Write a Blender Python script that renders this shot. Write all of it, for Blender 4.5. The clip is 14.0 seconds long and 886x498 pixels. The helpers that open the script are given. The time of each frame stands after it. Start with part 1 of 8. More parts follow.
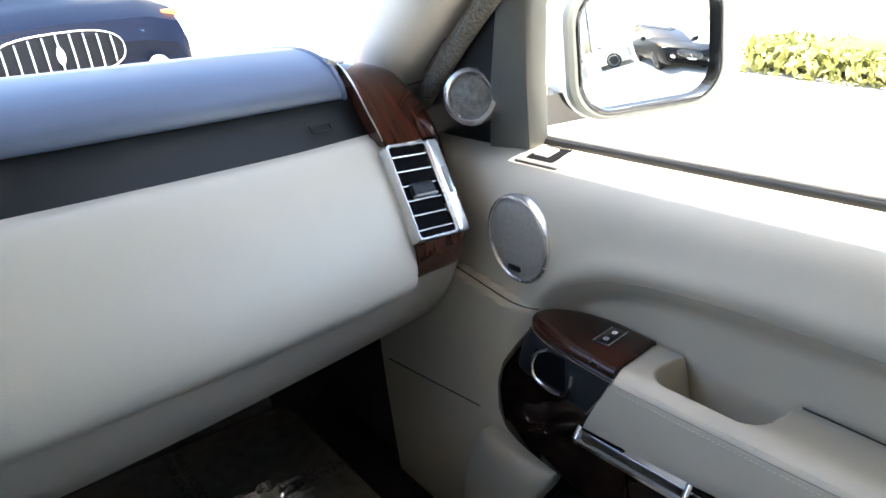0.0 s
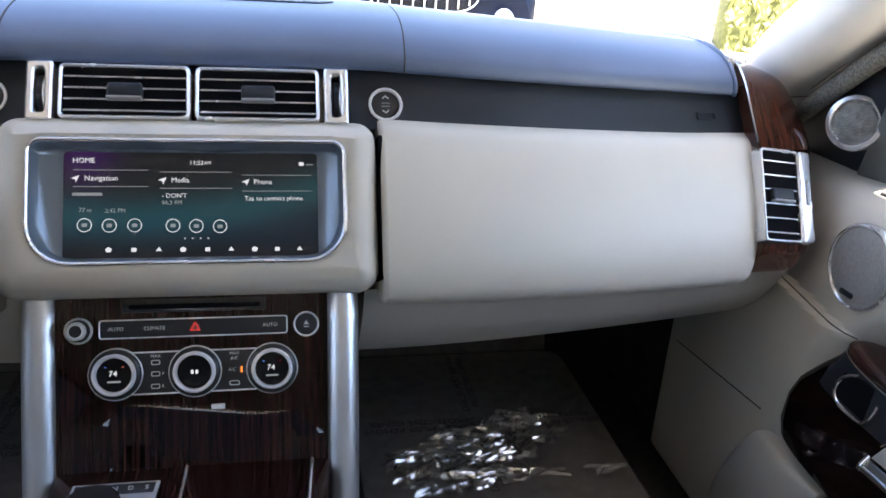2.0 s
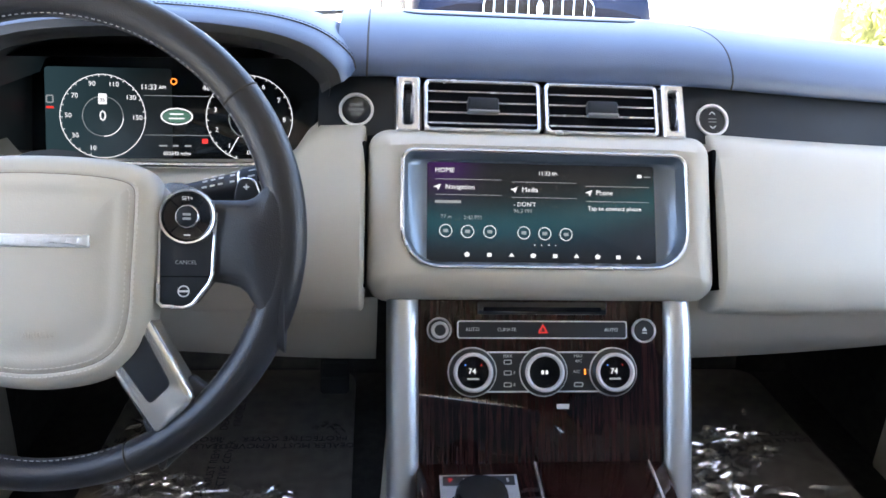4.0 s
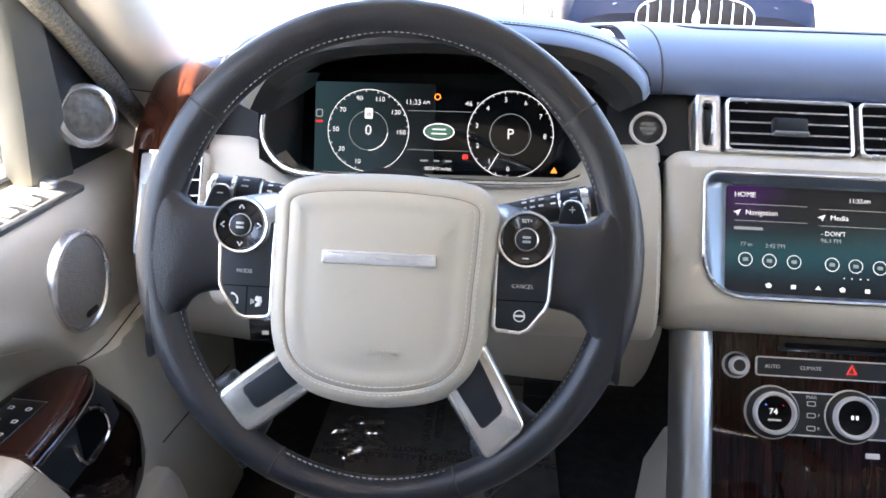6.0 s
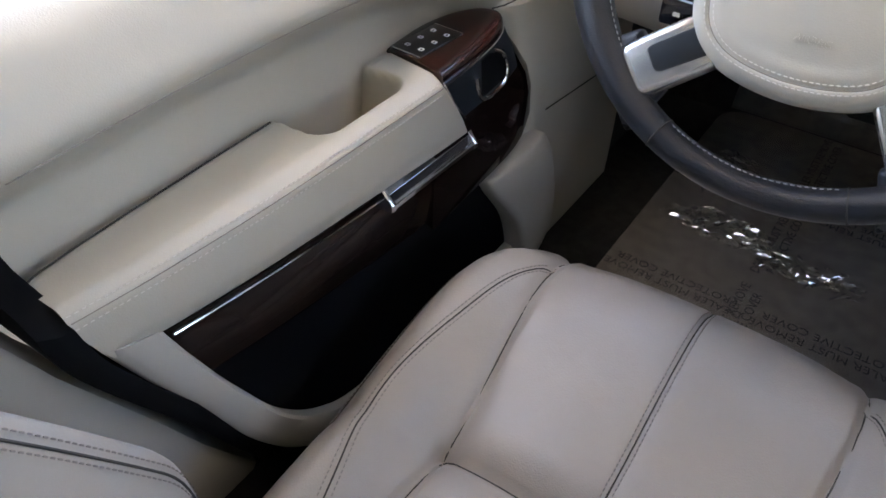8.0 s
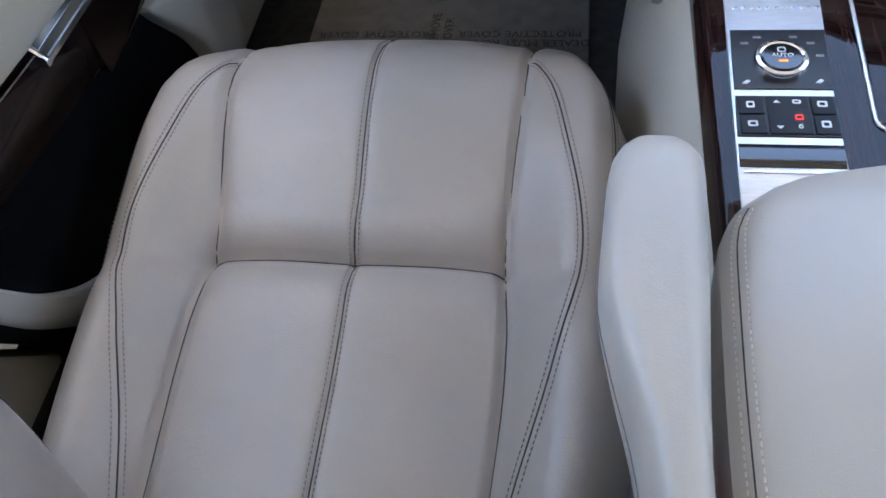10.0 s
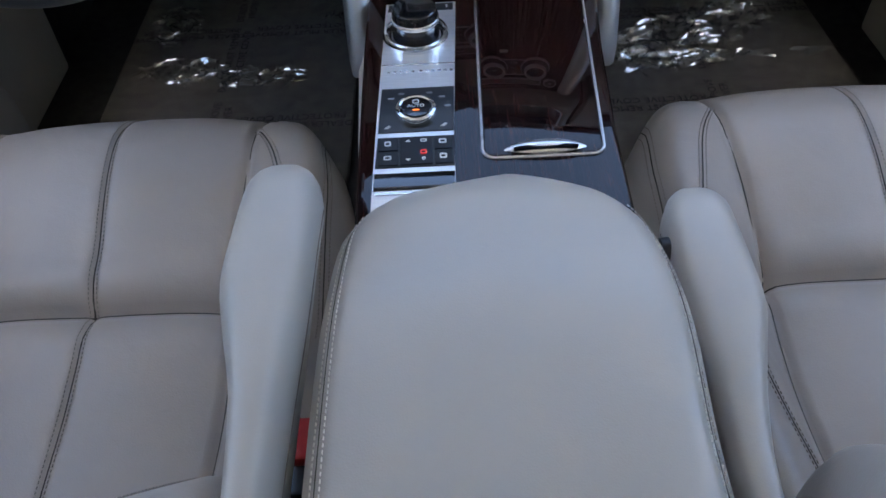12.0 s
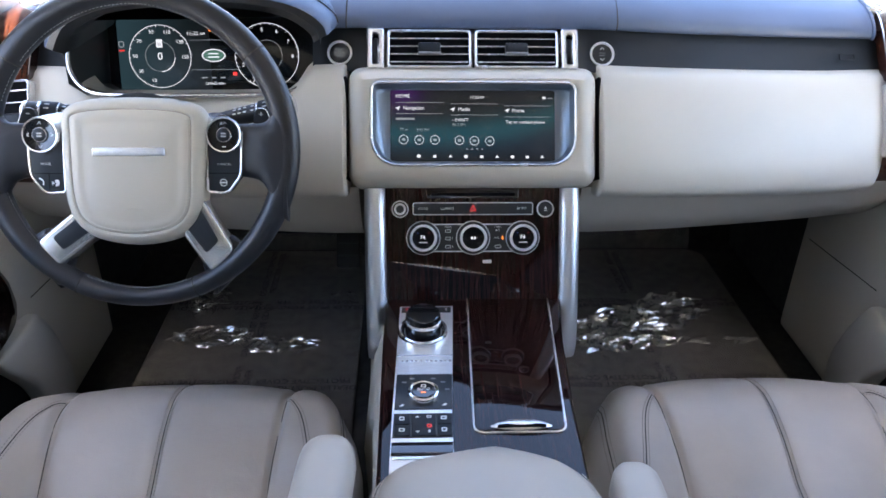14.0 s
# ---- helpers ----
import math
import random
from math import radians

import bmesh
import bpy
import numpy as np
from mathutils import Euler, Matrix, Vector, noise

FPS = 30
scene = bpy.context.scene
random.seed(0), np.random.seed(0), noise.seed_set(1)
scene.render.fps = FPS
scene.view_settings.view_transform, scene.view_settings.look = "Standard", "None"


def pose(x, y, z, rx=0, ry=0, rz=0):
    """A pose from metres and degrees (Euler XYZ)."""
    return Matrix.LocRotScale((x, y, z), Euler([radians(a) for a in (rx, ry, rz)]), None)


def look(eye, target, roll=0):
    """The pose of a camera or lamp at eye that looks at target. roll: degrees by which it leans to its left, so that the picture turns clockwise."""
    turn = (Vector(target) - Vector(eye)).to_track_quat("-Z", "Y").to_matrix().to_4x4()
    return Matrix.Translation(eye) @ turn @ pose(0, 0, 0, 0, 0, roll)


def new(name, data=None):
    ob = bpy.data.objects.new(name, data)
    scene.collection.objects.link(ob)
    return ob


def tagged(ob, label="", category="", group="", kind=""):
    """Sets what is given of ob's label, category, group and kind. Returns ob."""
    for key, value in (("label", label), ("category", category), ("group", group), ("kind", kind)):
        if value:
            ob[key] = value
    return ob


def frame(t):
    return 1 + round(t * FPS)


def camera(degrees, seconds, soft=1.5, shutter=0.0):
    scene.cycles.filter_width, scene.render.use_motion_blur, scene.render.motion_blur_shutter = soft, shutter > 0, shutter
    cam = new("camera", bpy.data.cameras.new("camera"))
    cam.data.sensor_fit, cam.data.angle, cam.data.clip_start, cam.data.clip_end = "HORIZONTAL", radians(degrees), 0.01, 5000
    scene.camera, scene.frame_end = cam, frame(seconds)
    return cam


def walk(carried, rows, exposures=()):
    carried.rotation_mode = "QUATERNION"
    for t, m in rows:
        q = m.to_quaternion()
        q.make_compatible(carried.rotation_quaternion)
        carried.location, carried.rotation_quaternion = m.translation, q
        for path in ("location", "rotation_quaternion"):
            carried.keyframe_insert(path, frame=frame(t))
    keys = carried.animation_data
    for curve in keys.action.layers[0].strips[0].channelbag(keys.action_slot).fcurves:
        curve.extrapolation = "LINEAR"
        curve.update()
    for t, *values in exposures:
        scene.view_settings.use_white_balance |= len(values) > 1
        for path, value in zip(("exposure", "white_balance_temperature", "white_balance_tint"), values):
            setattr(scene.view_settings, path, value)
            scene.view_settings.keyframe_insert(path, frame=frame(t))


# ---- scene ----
cam = camera(59.89, 14.0, soft=1.6)
PATH = [
    (0.0, 0.2533, -0.6221, 0.9019, -31.89, -21.11, -6.90),
    (0.5, 0.2238, -0.6494, 0.9073, -17.19, -18.85, -3.35),
    (1.0, 0.1831, -0.6692, 0.9150, -13.94, -19.35, -0.06),
    (1.5, 0.1459, -0.6888, 0.9180, -12.90, -21.33, 2.70),
    (2.0, 0.0980, -0.7025, 0.9211, -11.73, -22.11, 3.58),
    (2.5, 0.0182, -0.6969, 0.9207, -11.13, -23.68, 4.95),
    (3.0, -0.0554, -0.7011, 0.9107, -8.51, -21.76, 3.59),
    (5.3, -0.3125, -0.6847, 0.9150, -2.18, -21.06, 2.94),
    (5.5, -0.3301, -0.6808, 0.9133, -0.62, -21.00, 2.19),
    (6.0, -0.3496, -0.6694, 0.9101, 3.61, -20.97, 1.70),
    (6.5, -0.3685, -0.6620, 0.9021, 12.34, -21.59, 7.51),
    (7.0, -0.3762, -0.6758, 0.8807, 26.04, -23.69, 13.22),
    (7.5, -0.3737, -0.6879, 0.8656, 32.44, -30.13, 13.73),
    (8.0, -0.3613, -0.6917, 0.8549, 33.65, -41.25, 1.67),
    (8.2, -0.3553, -0.7000, 0.8534, 32.15, -45.19, -1.72),
    (10.3, -0.1910, -0.7677, 0.8382, 12.49, -54.08, -8.59),
    (10.5, -0.1561, -0.7809, 0.8188, 10.95, -52.72, -7.31),
    (11.0, -0.1121, -0.8042, 0.8110, 8.04, -51.55, -6.78),
    (11.5, -0.0770, -0.8326, 0.8309, 3.52, -50.93, -5.20),
    (12.0, -0.0564, -0.8612, 0.8729, 0.19, -47.27, -2.95),
    (12.5, -0.0668, -0.9062, 0.9297, -1.70, -41.39, -0.29),
    (13.0, -0.0808, -0.9561, 0.9898, -1.24, -35.16, -0.45),
    (13.5, -0.0902, -0.9956, 1.0235, -2.16, -31.31, 0.37),
    (14.0, -0.0908, -1.0218, 1.0471, -2.67, -28.89, 0.99),
]
EXPOSURES = [(0.0, 3.15, 6900, 11), (0.6, 2.92, 6800, 11), (1.2, 2.98, 6750, 14), (2.0, 3.32, 6750, 16), (3.2, 3.68, 6750, 14), (5.4, 3.92, 6850, 17), (6.4, 3.88, 7200, 17), (7.2, 3.28, 7400, 16), (7.6, 3.45, 7400, 16), (8.2, 3.85, 7250, 17), (10.3, 3.9, 6600, 13), (11.5, 3.5, 6400, 13), (12.5, 3.12, 6400, 14), (13.0, 3.2, 6500, 16), (13.5, 3.62, 6550, 16), (14.0, 3.62, 6550, 16)]
walk(cam, [(t, pose(x, y, z, 90 + pitch, 0, yaw) @ pose(0, 0, 0, 0, 0, roll)) for t, x, y, z, yaw, pitch, roll in PATH], EXPOSURES)

# ---- world and sun ----
SUN_EL, SUN_AZ = 65.0, 180.4  # degrees up; degrees to the right of straight ahead
world = bpy.data.worlds.new("sky")
scene.world = world
world.use_nodes = True
wn = world.node_tree.nodes
sky = wn.new("ShaderNodeTexSky")
sky.sky_type, sky.sun_disc = "NISHITA", False
sky.sun_elevation, sky.sun_rotation = radians(SUN_EL), radians(SUN_AZ)
sky.air_density, sky.dust_density = 1.0, 1.5
wn["Background"].inputs["Strength"].default_value = 0.14
world.node_tree.links.new(sky.outputs[0], wn["Background"].inputs["Color"])
sun_data = bpy.data.lights.new("sun", "SUN")
sun_data.energy, sun_data.angle, sun_data.color = 4.5, radians(0.6), (1.0, 0.95, 0.86)
sun = new("sun", sun_data)
sun_way = Vector((math.sin(radians(SUN_AZ)) * math.cos(radians(SUN_EL)), math.cos(radians(SUN_AZ)) * math.cos(radians(SUN_EL)), math.sin(radians(SUN_EL))))
sun.matrix_world = look(sun_way * 30, (0, 0, 0))


# ---- materials ----
def material(name, base, rough=0.5, metal=0.0, spec=0.5, coat=0.0, vary=0.12, scale=8.0, bump=0.0, bump_scale=300.0, grain="noise", stretch=(1, 1, 1), second=None, rough_vary=0.0, sheen=0.0, dents=0.0):
    """A surface with two scales of variation: large soft blotches and a fine grain with relief."""
    m = bpy.data.materials.new(name)
    m.use_nodes = True
    nt = m.node_tree
    nodes, links = nt.nodes, nt.links
    bsdf = nodes["Principled BSDF"]
    bsdf.inputs["Roughness"].default_value, bsdf.inputs["Metallic"].default_value = rough, metal
    bsdf.inputs["Specular IOR Level"].default_value, bsdf.inputs["Coat Weight"].default_value = spec, coat
    bsdf.inputs["Coat Roughness"].default_value, bsdf.inputs["Sheen Weight"].default_value = 0.03, sheen
    co = nodes.new("ShaderNodeTexCoord")
    mapping = nodes.new("ShaderNodeMapping")
    mapping.inputs["Scale"].default_value = stretch
    links.new(co.outputs["Object"], mapping.inputs["Vector"])
    big = nodes.new("ShaderNodeTexNoise")
    big.inputs["Scale"].default_value, big.inputs["Detail"].default_value = scale, 5
    links.new(mapping.outputs[0], big.inputs["Vector"])
    ramp = nodes.new("ShaderNodeValToRGB")
    a = tuple(c * (1 - vary) for c in base)
    b = second or tuple(min(c * (1 + vary), 1) for c in base)
    ramp.color_ramp.elements[0].color, ramp.color_ramp.elements[0].position = (*a, 1), 0.3
    ramp.color_ramp.elements[1].color, ramp.color_ramp.elements[1].position = (*b, 1), 0.7
    links.new(big.outputs["Fac"], ramp.inputs["Fac"])
    links.new(ramp.outputs["Color"], bsdf.inputs["Base Color"])
    if rough_vary:
        rr = nodes.new("ShaderNodeMapRange")
        rr.inputs["To Min"].default_value, rr.inputs["To Max"].default_value = rough - rough_vary, rough + rough_vary
        links.new(big.outputs["Fac"], rr.inputs["Value"])
        links.new(rr.outputs[0], bsdf.inputs["Roughness"])
    if bump:
        fine = nodes.new("ShaderNodeTexVoronoi" if grain == "leather" else "ShaderNodeTexNoise")
        fine.inputs["Scale"].default_value = bump_scale
        if grain == "leather":
            fine.feature = "SMOOTH_F1"
        links.new(co.outputs["Object"], fine.inputs["Vector"])
        relief = nodes.new("ShaderNodeBump")
        relief.inputs["Strength"].default_value, relief.inputs["Distance"].default_value = bump, 0.0008
        links.new(fine.outputs[0], relief.inputs["Height"])
        links.new(relief.outputs[0], bsdf.inputs["Normal"])
        if dents:
            soft, lumps = nodes.new("ShaderNodeTexNoise"), nodes.new("ShaderNodeBump")
            soft.inputs["Scale"].default_value, soft.inputs["Detail"].default_value, soft.inputs["Distortion"].default_value = 17.0, 3, 0.6
            lumps.inputs["Strength"].default_value, lumps.inputs["Distance"].default_value = dents, 0.004
            links.new(co.outputs["Object"], soft.inputs["Vector"])
            links.new(soft.outputs[0], lumps.inputs["Height"])
            links.new(lumps.outputs[0], relief.inputs["Normal"])
    return m


def glow(name, colour, strength):
    m = bpy.data.materials.new(name)
    m.use_nodes = True
    bsdf = m.node_tree.nodes["Principled BSDF"]
    bsdf.inputs["Base Color"].default_value = (0.01, 0.01, 0.01, 1)
    bsdf.inputs["Emission Color"].default_value = (*colour, 1)
    bsdf.inputs["Emission Strength"].default_value = strength
    return m


def wood_material(name, dark, light, along, coat=1.0):
    """Lacquered straight-grained veneer; along: the grain's scale on each axis."""
    m = bpy.data.materials.new(name)
    m.use_nodes = True
    nodes, links = m.node_tree.nodes, m.node_tree.links
    bsdf = nodes["Principled BSDF"]
    co, mp = nodes.new("ShaderNodeTexCoord"), nodes.new("ShaderNodeMapping")
    mp.inputs["Scale"].default_value = along
    links.new(co.outputs["Object"], mp.inputs["Vector"])
    n1, n2 = nodes.new("ShaderNodeTexNoise"), nodes.new("ShaderNodeTexNoise")
    n1.inputs["Scale"].default_value, n1.inputs["Detail"].default_value, n1.inputs["Distortion"].default_value = 1.0, 6, 0.4
    n2.inputs["Scale"].default_value, n2.inputs["Detail"].default_value = 5.0, 8
    mix = nodes.new("ShaderNodeMath")
    mix.operation = "MULTIPLY_ADD"
    mix.inputs[1].default_value = 0.45
    for n in (n1, n2):
        links.new(mp.outputs[0], n.inputs["Vector"])
    half = nodes.new("ShaderNodeMath")
    half.operation, half.inputs[1].default_value = "MULTIPLY", 0.55
    links.new(n1.outputs["Fac"], half.inputs[0])
    links.new(n2.outputs["Fac"], mix.inputs[0])
    links.new(half.outputs[0], mix.inputs[2])
    ramp = nodes.new("ShaderNodeValToRGB")
    ramp.color_ramp.elements[0].color, ramp.color_ramp.elements[0].position = (*dark, 1), 0.40
    ramp.color_ramp.elements[1].color, ramp.color_ramp.elements[1].position = (*light, 1), 0.62
    links.new(mix.outputs[0], ramp.inputs["Fac"])
    links.new(ramp.outputs["Color"], bsdf.inputs["Base Color"])
    bsdf.inputs["Roughness"].default_value, bsdf.inputs["Coat Weight"].default_value, bsdf.inputs["Coat Roughness"].default_value = 0.5, coat, 0.02
    bsdf.inputs["Specular IOR Level"].default_value = 0.0
    return m


def glass_material(name, tint, gloss, ior=1.18):
    m = bpy.data.materials.new(name)
    m.use_nodes = True
    nodes, links = m.node_tree.nodes, m.node_tree.links
    nodes.remove(nodes["Principled BSDF"])
    clear, shine, mix, edge = nodes.new("ShaderNodeBsdfTransparent"), nodes.new("ShaderNodeBsdfGlossy"), nodes.new("ShaderNodeMixShader"), nodes.new("ShaderNodeLayerWeight")
    clear.inputs["Color"].default_value = (*tint, 1)
    shine.inputs["Roughness"].default_value = gloss
    # a thin sheet reflects alike from both sides: f0 + (1 - f0) * facing^5
    f0 = ((ior - 1) / (ior + 1)) ** 2
    power, gain = nodes.new("ShaderNodeMath"), nodes.new("ShaderNodeMath")
    power.operation, power.inputs[1].default_value = "POWER", 5.0
    gain.operation, gain.inputs[1].default_value, gain.inputs[2].default_value = "MULTIPLY_ADD", 1 - f0, f0
    links.new(edge.outputs["Facing"], power.inputs[0])
    links.new(power.outputs[0], gain.inputs[0])
    links.new(gain.outputs[0], mix.inputs[0])
    links.new(clear.outputs[0], mix.inputs[1])
    links.new(shine.outputs[0], mix.inputs[2])
    links.new(mix.outputs[0], nodes["Material Output"].inputs["Surface"])
    return m


def film_material(name, ior):
    """Thin clear protective film: clear, faintly milky, with a wrinkled sheen."""
    m = glass_material(name, (0.95, 0.95, 0.94), 0.02, ior)
    nodes, links = m.node_tree.nodes, m.node_tree.links
    co, tex, relief = nodes.new("ShaderNodeTexCoord"), nodes.new("ShaderNodeTexNoise"), nodes.new("ShaderNodeBump")
    tex.inputs["Scale"].default_value, tex.inputs["Detail"].default_value, tex.inputs["Distortion"].default_value = 22.0, 2, 1.5
    relief.inputs["Strength"].default_value, relief.inputs["Distance"].default_value = 0.10, 0.002
    links.new(co.outputs["Object"], tex.inputs["Vector"])
    links.new(tex.outputs["Fac"], relief.inputs["Height"])
    for n in list(nodes):
        if n.bl_idname in ("ShaderNodeBsdfGlossy", "ShaderNodeLayerWeight"):
            links.new(relief.outputs[0], n.inputs["Normal"])
    milk, both = nodes.new("ShaderNodeBsdfDiffuse"), nodes.new("ShaderNodeMixShader")
    milk.inputs["Color"].default_value = (0.75, 0.74, 0.72, 1)
    both.inputs[0].default_value = 0.05
    last = nodes["Material Output"].inputs["Surface"].links[0].from_socket
    links.new(last, both.inputs[1])
    links.new(milk.outputs[0], both.inputs[2])
    links.new(both.outputs[0], nodes["Material Output"].inputs["Surface"])
    return m


CREAM = material("cream_leather", (0.50, 0.462, 0.388), 0.47, dents=0.10, vary=0.05, scale=5, bump=0.12, bump_scale=900, grain="leather", rough_vary=0.06)
SEAT = material("seat_leather", (0.365, 0.320, 0.278), 0.37, dents=0.35, vary=0.09, scale=6, bump=0.22, bump_scale=700, grain="leather", rough_vary=0.08)
ARMREST = material("armrest_leather", (0.425, 0.395, 0.352), 0.34, dents=0.12, vary=0.05, scale=6, bump=0.10, bump_scale=900, grain="leather", rough_vary=0.05)
PALE = material("pale_plastic", (0.485, 0.46, 0.407), 0.55, vary=0.04, scale=4, bump=0.1, bump_scale=1400)
HEADLINER = material("headliner_cloth", (0.66, 0.62, 0.55), 0.9, vary=0.05, scale=20, bump=0.2, bump_scale=1500)
# lighter than PALE: light falling on the windscreen pillars is put into the colour
PILLAR_TRIM = material("brightened_pillar_trim", (0.74, 0.71, 0.645), 0.8, vary=0.04, scale=14, bump=0.15, bump_scale=1600)
NAVY = material("navy_leather", (0.064, 0.090, 0.148), 0.46, vary=0.12, scale=7, bump=0.2, bump_scale=800, grain="leather", rough_vary=0.05, spec=0.6)
CHARCOAL = material("charcoal_plastic", (0.014, 0.017, 0.021), 0.5, spec=0.28, vary=0.2, scale=10, bump=0.15, bump_scale=1600)
RIM = material("rim_leather", (0.013, 0.014, 0.018), 0.38, vary=0.2, scale=14, bump=0.25, bump_scale=1100, grain="leather", rough_vary=0.06, spec=0.55)
BLACK = material("black_plastic", (0.012, 0.013, 0.015), 0.4, vary=0.2, scale=12, bump=0.08, bump_scale=1500)
GLOSS = material("gloss_black", (0.006, 0.006, 0.008), 0.1, vary=0.2, scale=12, coat=0.6)
# near-black for openings and recesses: their shade is put into the colour
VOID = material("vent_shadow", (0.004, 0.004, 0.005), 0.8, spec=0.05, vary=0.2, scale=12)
CARPET = material("dark_carpet", (0.030, 0.028, 0.027), 0.95, vary=0.35, scale=60, bump=0.8, bump_scale=900)
MAT_CLOTH = material("mat_pile", (0.175, 0.155, 0.135), 0.95, vary=0.2, scale=40, bump=0.8, bump_scale=1000)
SATIN = material("satin_aluminium", (0.80, 0.80, 0.81), 0.26, metal=0.86, vary=0.04, scale=30, bump=0.04, bump_scale=1500, rough_vary=0.05)
SPOKE_METAL = material("satin_spoke_metal", (0.72, 0.72, 0.73), 0.24, metal=1.0, vary=0.04, scale=30, rough_vary=0.05)
CHROME = material("chrome", (0.80, 0.81, 0.83), 0.12, metal=1.0, vary=0.03, scale=20)
BRIGHT_RING = material("bright_satin_ring", (0.86, 0.86, 0.88), 0.34, metal=0.45, vary=0.03, scale=40)
BRUSHED = material("brushed_plate", (0.78, 0.79, 0.81), 0.40, metal=0.7, vary=0.08, scale=60, stretch=(1, 12, 1), rough_vary=0.06)
WOOD = wood_material("dark_macassar", (0.0032, 0.0014, 0.0013), (0.028, 0.0100, 0.0082), (190, 5, 5), 0.6)
WOOD_X = wood_material("dark_macassar_lengthwise", (0.003, 0.0016, 0.0014), (0.014, 0.0055, 0.0045), (4, 3, 150), 0.55)
WOOD_END = wood_material("red_macassar", (0.020, 0.0062, 0.0040), (0.070, 0.022, 0.012), (120, 4, 6))
STITCH = material("stitch_thread", (0.64, 0.60, 0.54), 0.8, vary=0.05, scale=50)
STITCH_DARK = material("grey_thread", (0.23, 0.20, 0.178), 0.8, vary=0.08, scale=50)
SEAM = material("seam_shadow", (0.05, 0.045, 0.04), 0.9, vary=0.1, scale=50)
MESH = material("speaker_mesh", (0.34, 0.32, 0.29), 0.55, metal=0.2, vary=0.1, scale=200, bump=1.0, bump_scale=900, grain="leather")
MESH_METAL = material("tweeter_mesh", (0.17, 0.165, 0.15), 0.45, metal=0.6, vary=0.3, scale=120, bump=1.0, bump_scale=700, grain="leather")
GREY = material("grey_plastic", (0.22, 0.22, 0.22), 0.45, vary=0.06, scale=20)
LINER = material("dark_felt", (0.035, 0.031, 0.028), 0.95, vary=0.2, scale=120, bump=0.6, bump_scale=900)
FELT = material("seal_felt", (0.15, 0.145, 0.125), 0.95, vary=0.5, scale=260, bump=1.0, bump_scale=500)
SOFT_INK = material("soft_grey_print", (0.38, 0.38, 0.38), 0.5, vary=0.03)
SWITCH_PLATE = material("switch_plate_plastic", (0.11, 0.11, 0.105), 0.45, vary=0.08, scale=20)
SWITCH_GREY = material("switch_grey_plastic", (0.30, 0.30, 0.29), 0.45, vary=0.06, scale=20)
WHITE_INK = material("pale_print", (0.75, 0.75, 0.74), 0.5, vary=0.03)
DARK_INK = material("dark_print", (0.02, 0.018, 0.016), 0.6, vary=0.1)
RED_PLASTIC = material("red_plastic", (0.45, 0.02, 0.02), 0.4, vary=0.08)
RED_INK = glow("red_lamp", (1.0, 0.05, 0.04), 0.075)
DISPLAY = material("dark_display", (0.004, 0.004, 0.005), 0.25, spec=0.2, vary=0.1)
PILLAR_METAL = material("brushed_pillar_metal", (0.66, 0.69, 0.73), 0.40, metal=1.0, vary=0.03, scale=12)
ORANGE_LAMP = glow("orange_lamp", (1.0, 0.22, 0.03), 0.22)
WHITE_LAMP = glow("white_lamp", (0.9, 0.95, 1.0), 0.085)
DIM_LAMP = glow("dim_white_lamp", (0.75, 0.85, 0.9), 0.030)
BLUE_LAMP = glow("blue_lamp", (0.1, 0.3, 1.0), 0.15)
WINDSCREEN = glass_material("windscreen_glass", (0.90, 0.93, 0.92), 0.0)
SIDE_GLASS = glass_material("side_glass", (0.92, 0.95, 0.93), 0.0)
PRIVACY = glass_material("privacy_glass", (0.13, 0.14, 0.14), 0.0)
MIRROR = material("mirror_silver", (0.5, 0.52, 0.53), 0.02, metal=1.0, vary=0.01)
FILM = film_material("protective_film", 1.7)
FILM_FOLD = film_material("folded_film", 3.4)
CAR_WHITE = material("white_car_paint", (0.78, 0.78, 0.77), 0.3, coat=1.0, vary=0.02)
CAR_BLUE = material("blue_car_paint", (0.0018, 0.0035, 0.011), 0.35, coat=0.02, spec=0.06, vary=0.08)
CAR_SILVER = material("silver_car_paint", (0.55, 0.56, 0.58), 0.35, metal=0.6, coat=1.0, vary=0.03)
SEAL = material("black_seal_rubber", (0.006, 0.006, 0.007), 0.85, spec=0.1, vary=0.2, scale=20)
RUBBER = material("tyre_rubber", (0.02, 0.02, 0.02), 0.8, vary=0.2, scale=20)
CONCRETE = material("pale_concrete", (0.50, 0.47, 0.42), 0.9, vary=0.12, scale=1.2, bump=0.5, bump_scale=60)
GARAGE_PAINT = material("garage_paint", (0.36, 0.34, 0.345), 0.7, vary=0.1, scale=2, bump=0.2, bump_scale=90)
RENDER_WALL = material("white_render", (0.74, 0.70, 0.65), 0.85, vary=0.06, scale=3, bump=0.3, bump_scale=120)
LEAF = material("hedge_leaf", (0.28, 0.29, 0.08), 0.6, spec=0.2, vary=0.3, scale=9, second=(0.48, 0.45, 0.17))
AMBER = material("amber_lens", (0.8, 0.25, 0.02), 0.2, coat=0.8)


# ---- shaping helpers ----
def part(name, bm, mat, parent=None, label="", smooth=True, angle=40):
    """Links a bmesh as one mesh object under a thing or part."""
    bmesh.ops.remove_doubles(bm, verts=bm.verts, dist=1e-6)
    bmesh.ops.recalc_face_normals(bm, faces=bm.faces)
    me = bpy.data.meshes.new(name)
    bm.to_mesh(me)
    bm.free()
    me.materials.append(mat)
    if smooth:
        me.shade_smooth()
        me.set_sharp_from_angle(angle=radians(angle))
    ob = new(name, me)
    if parent is not None:
        ob.parent = parent
    if label:
        ob["label"] = label
    return ob


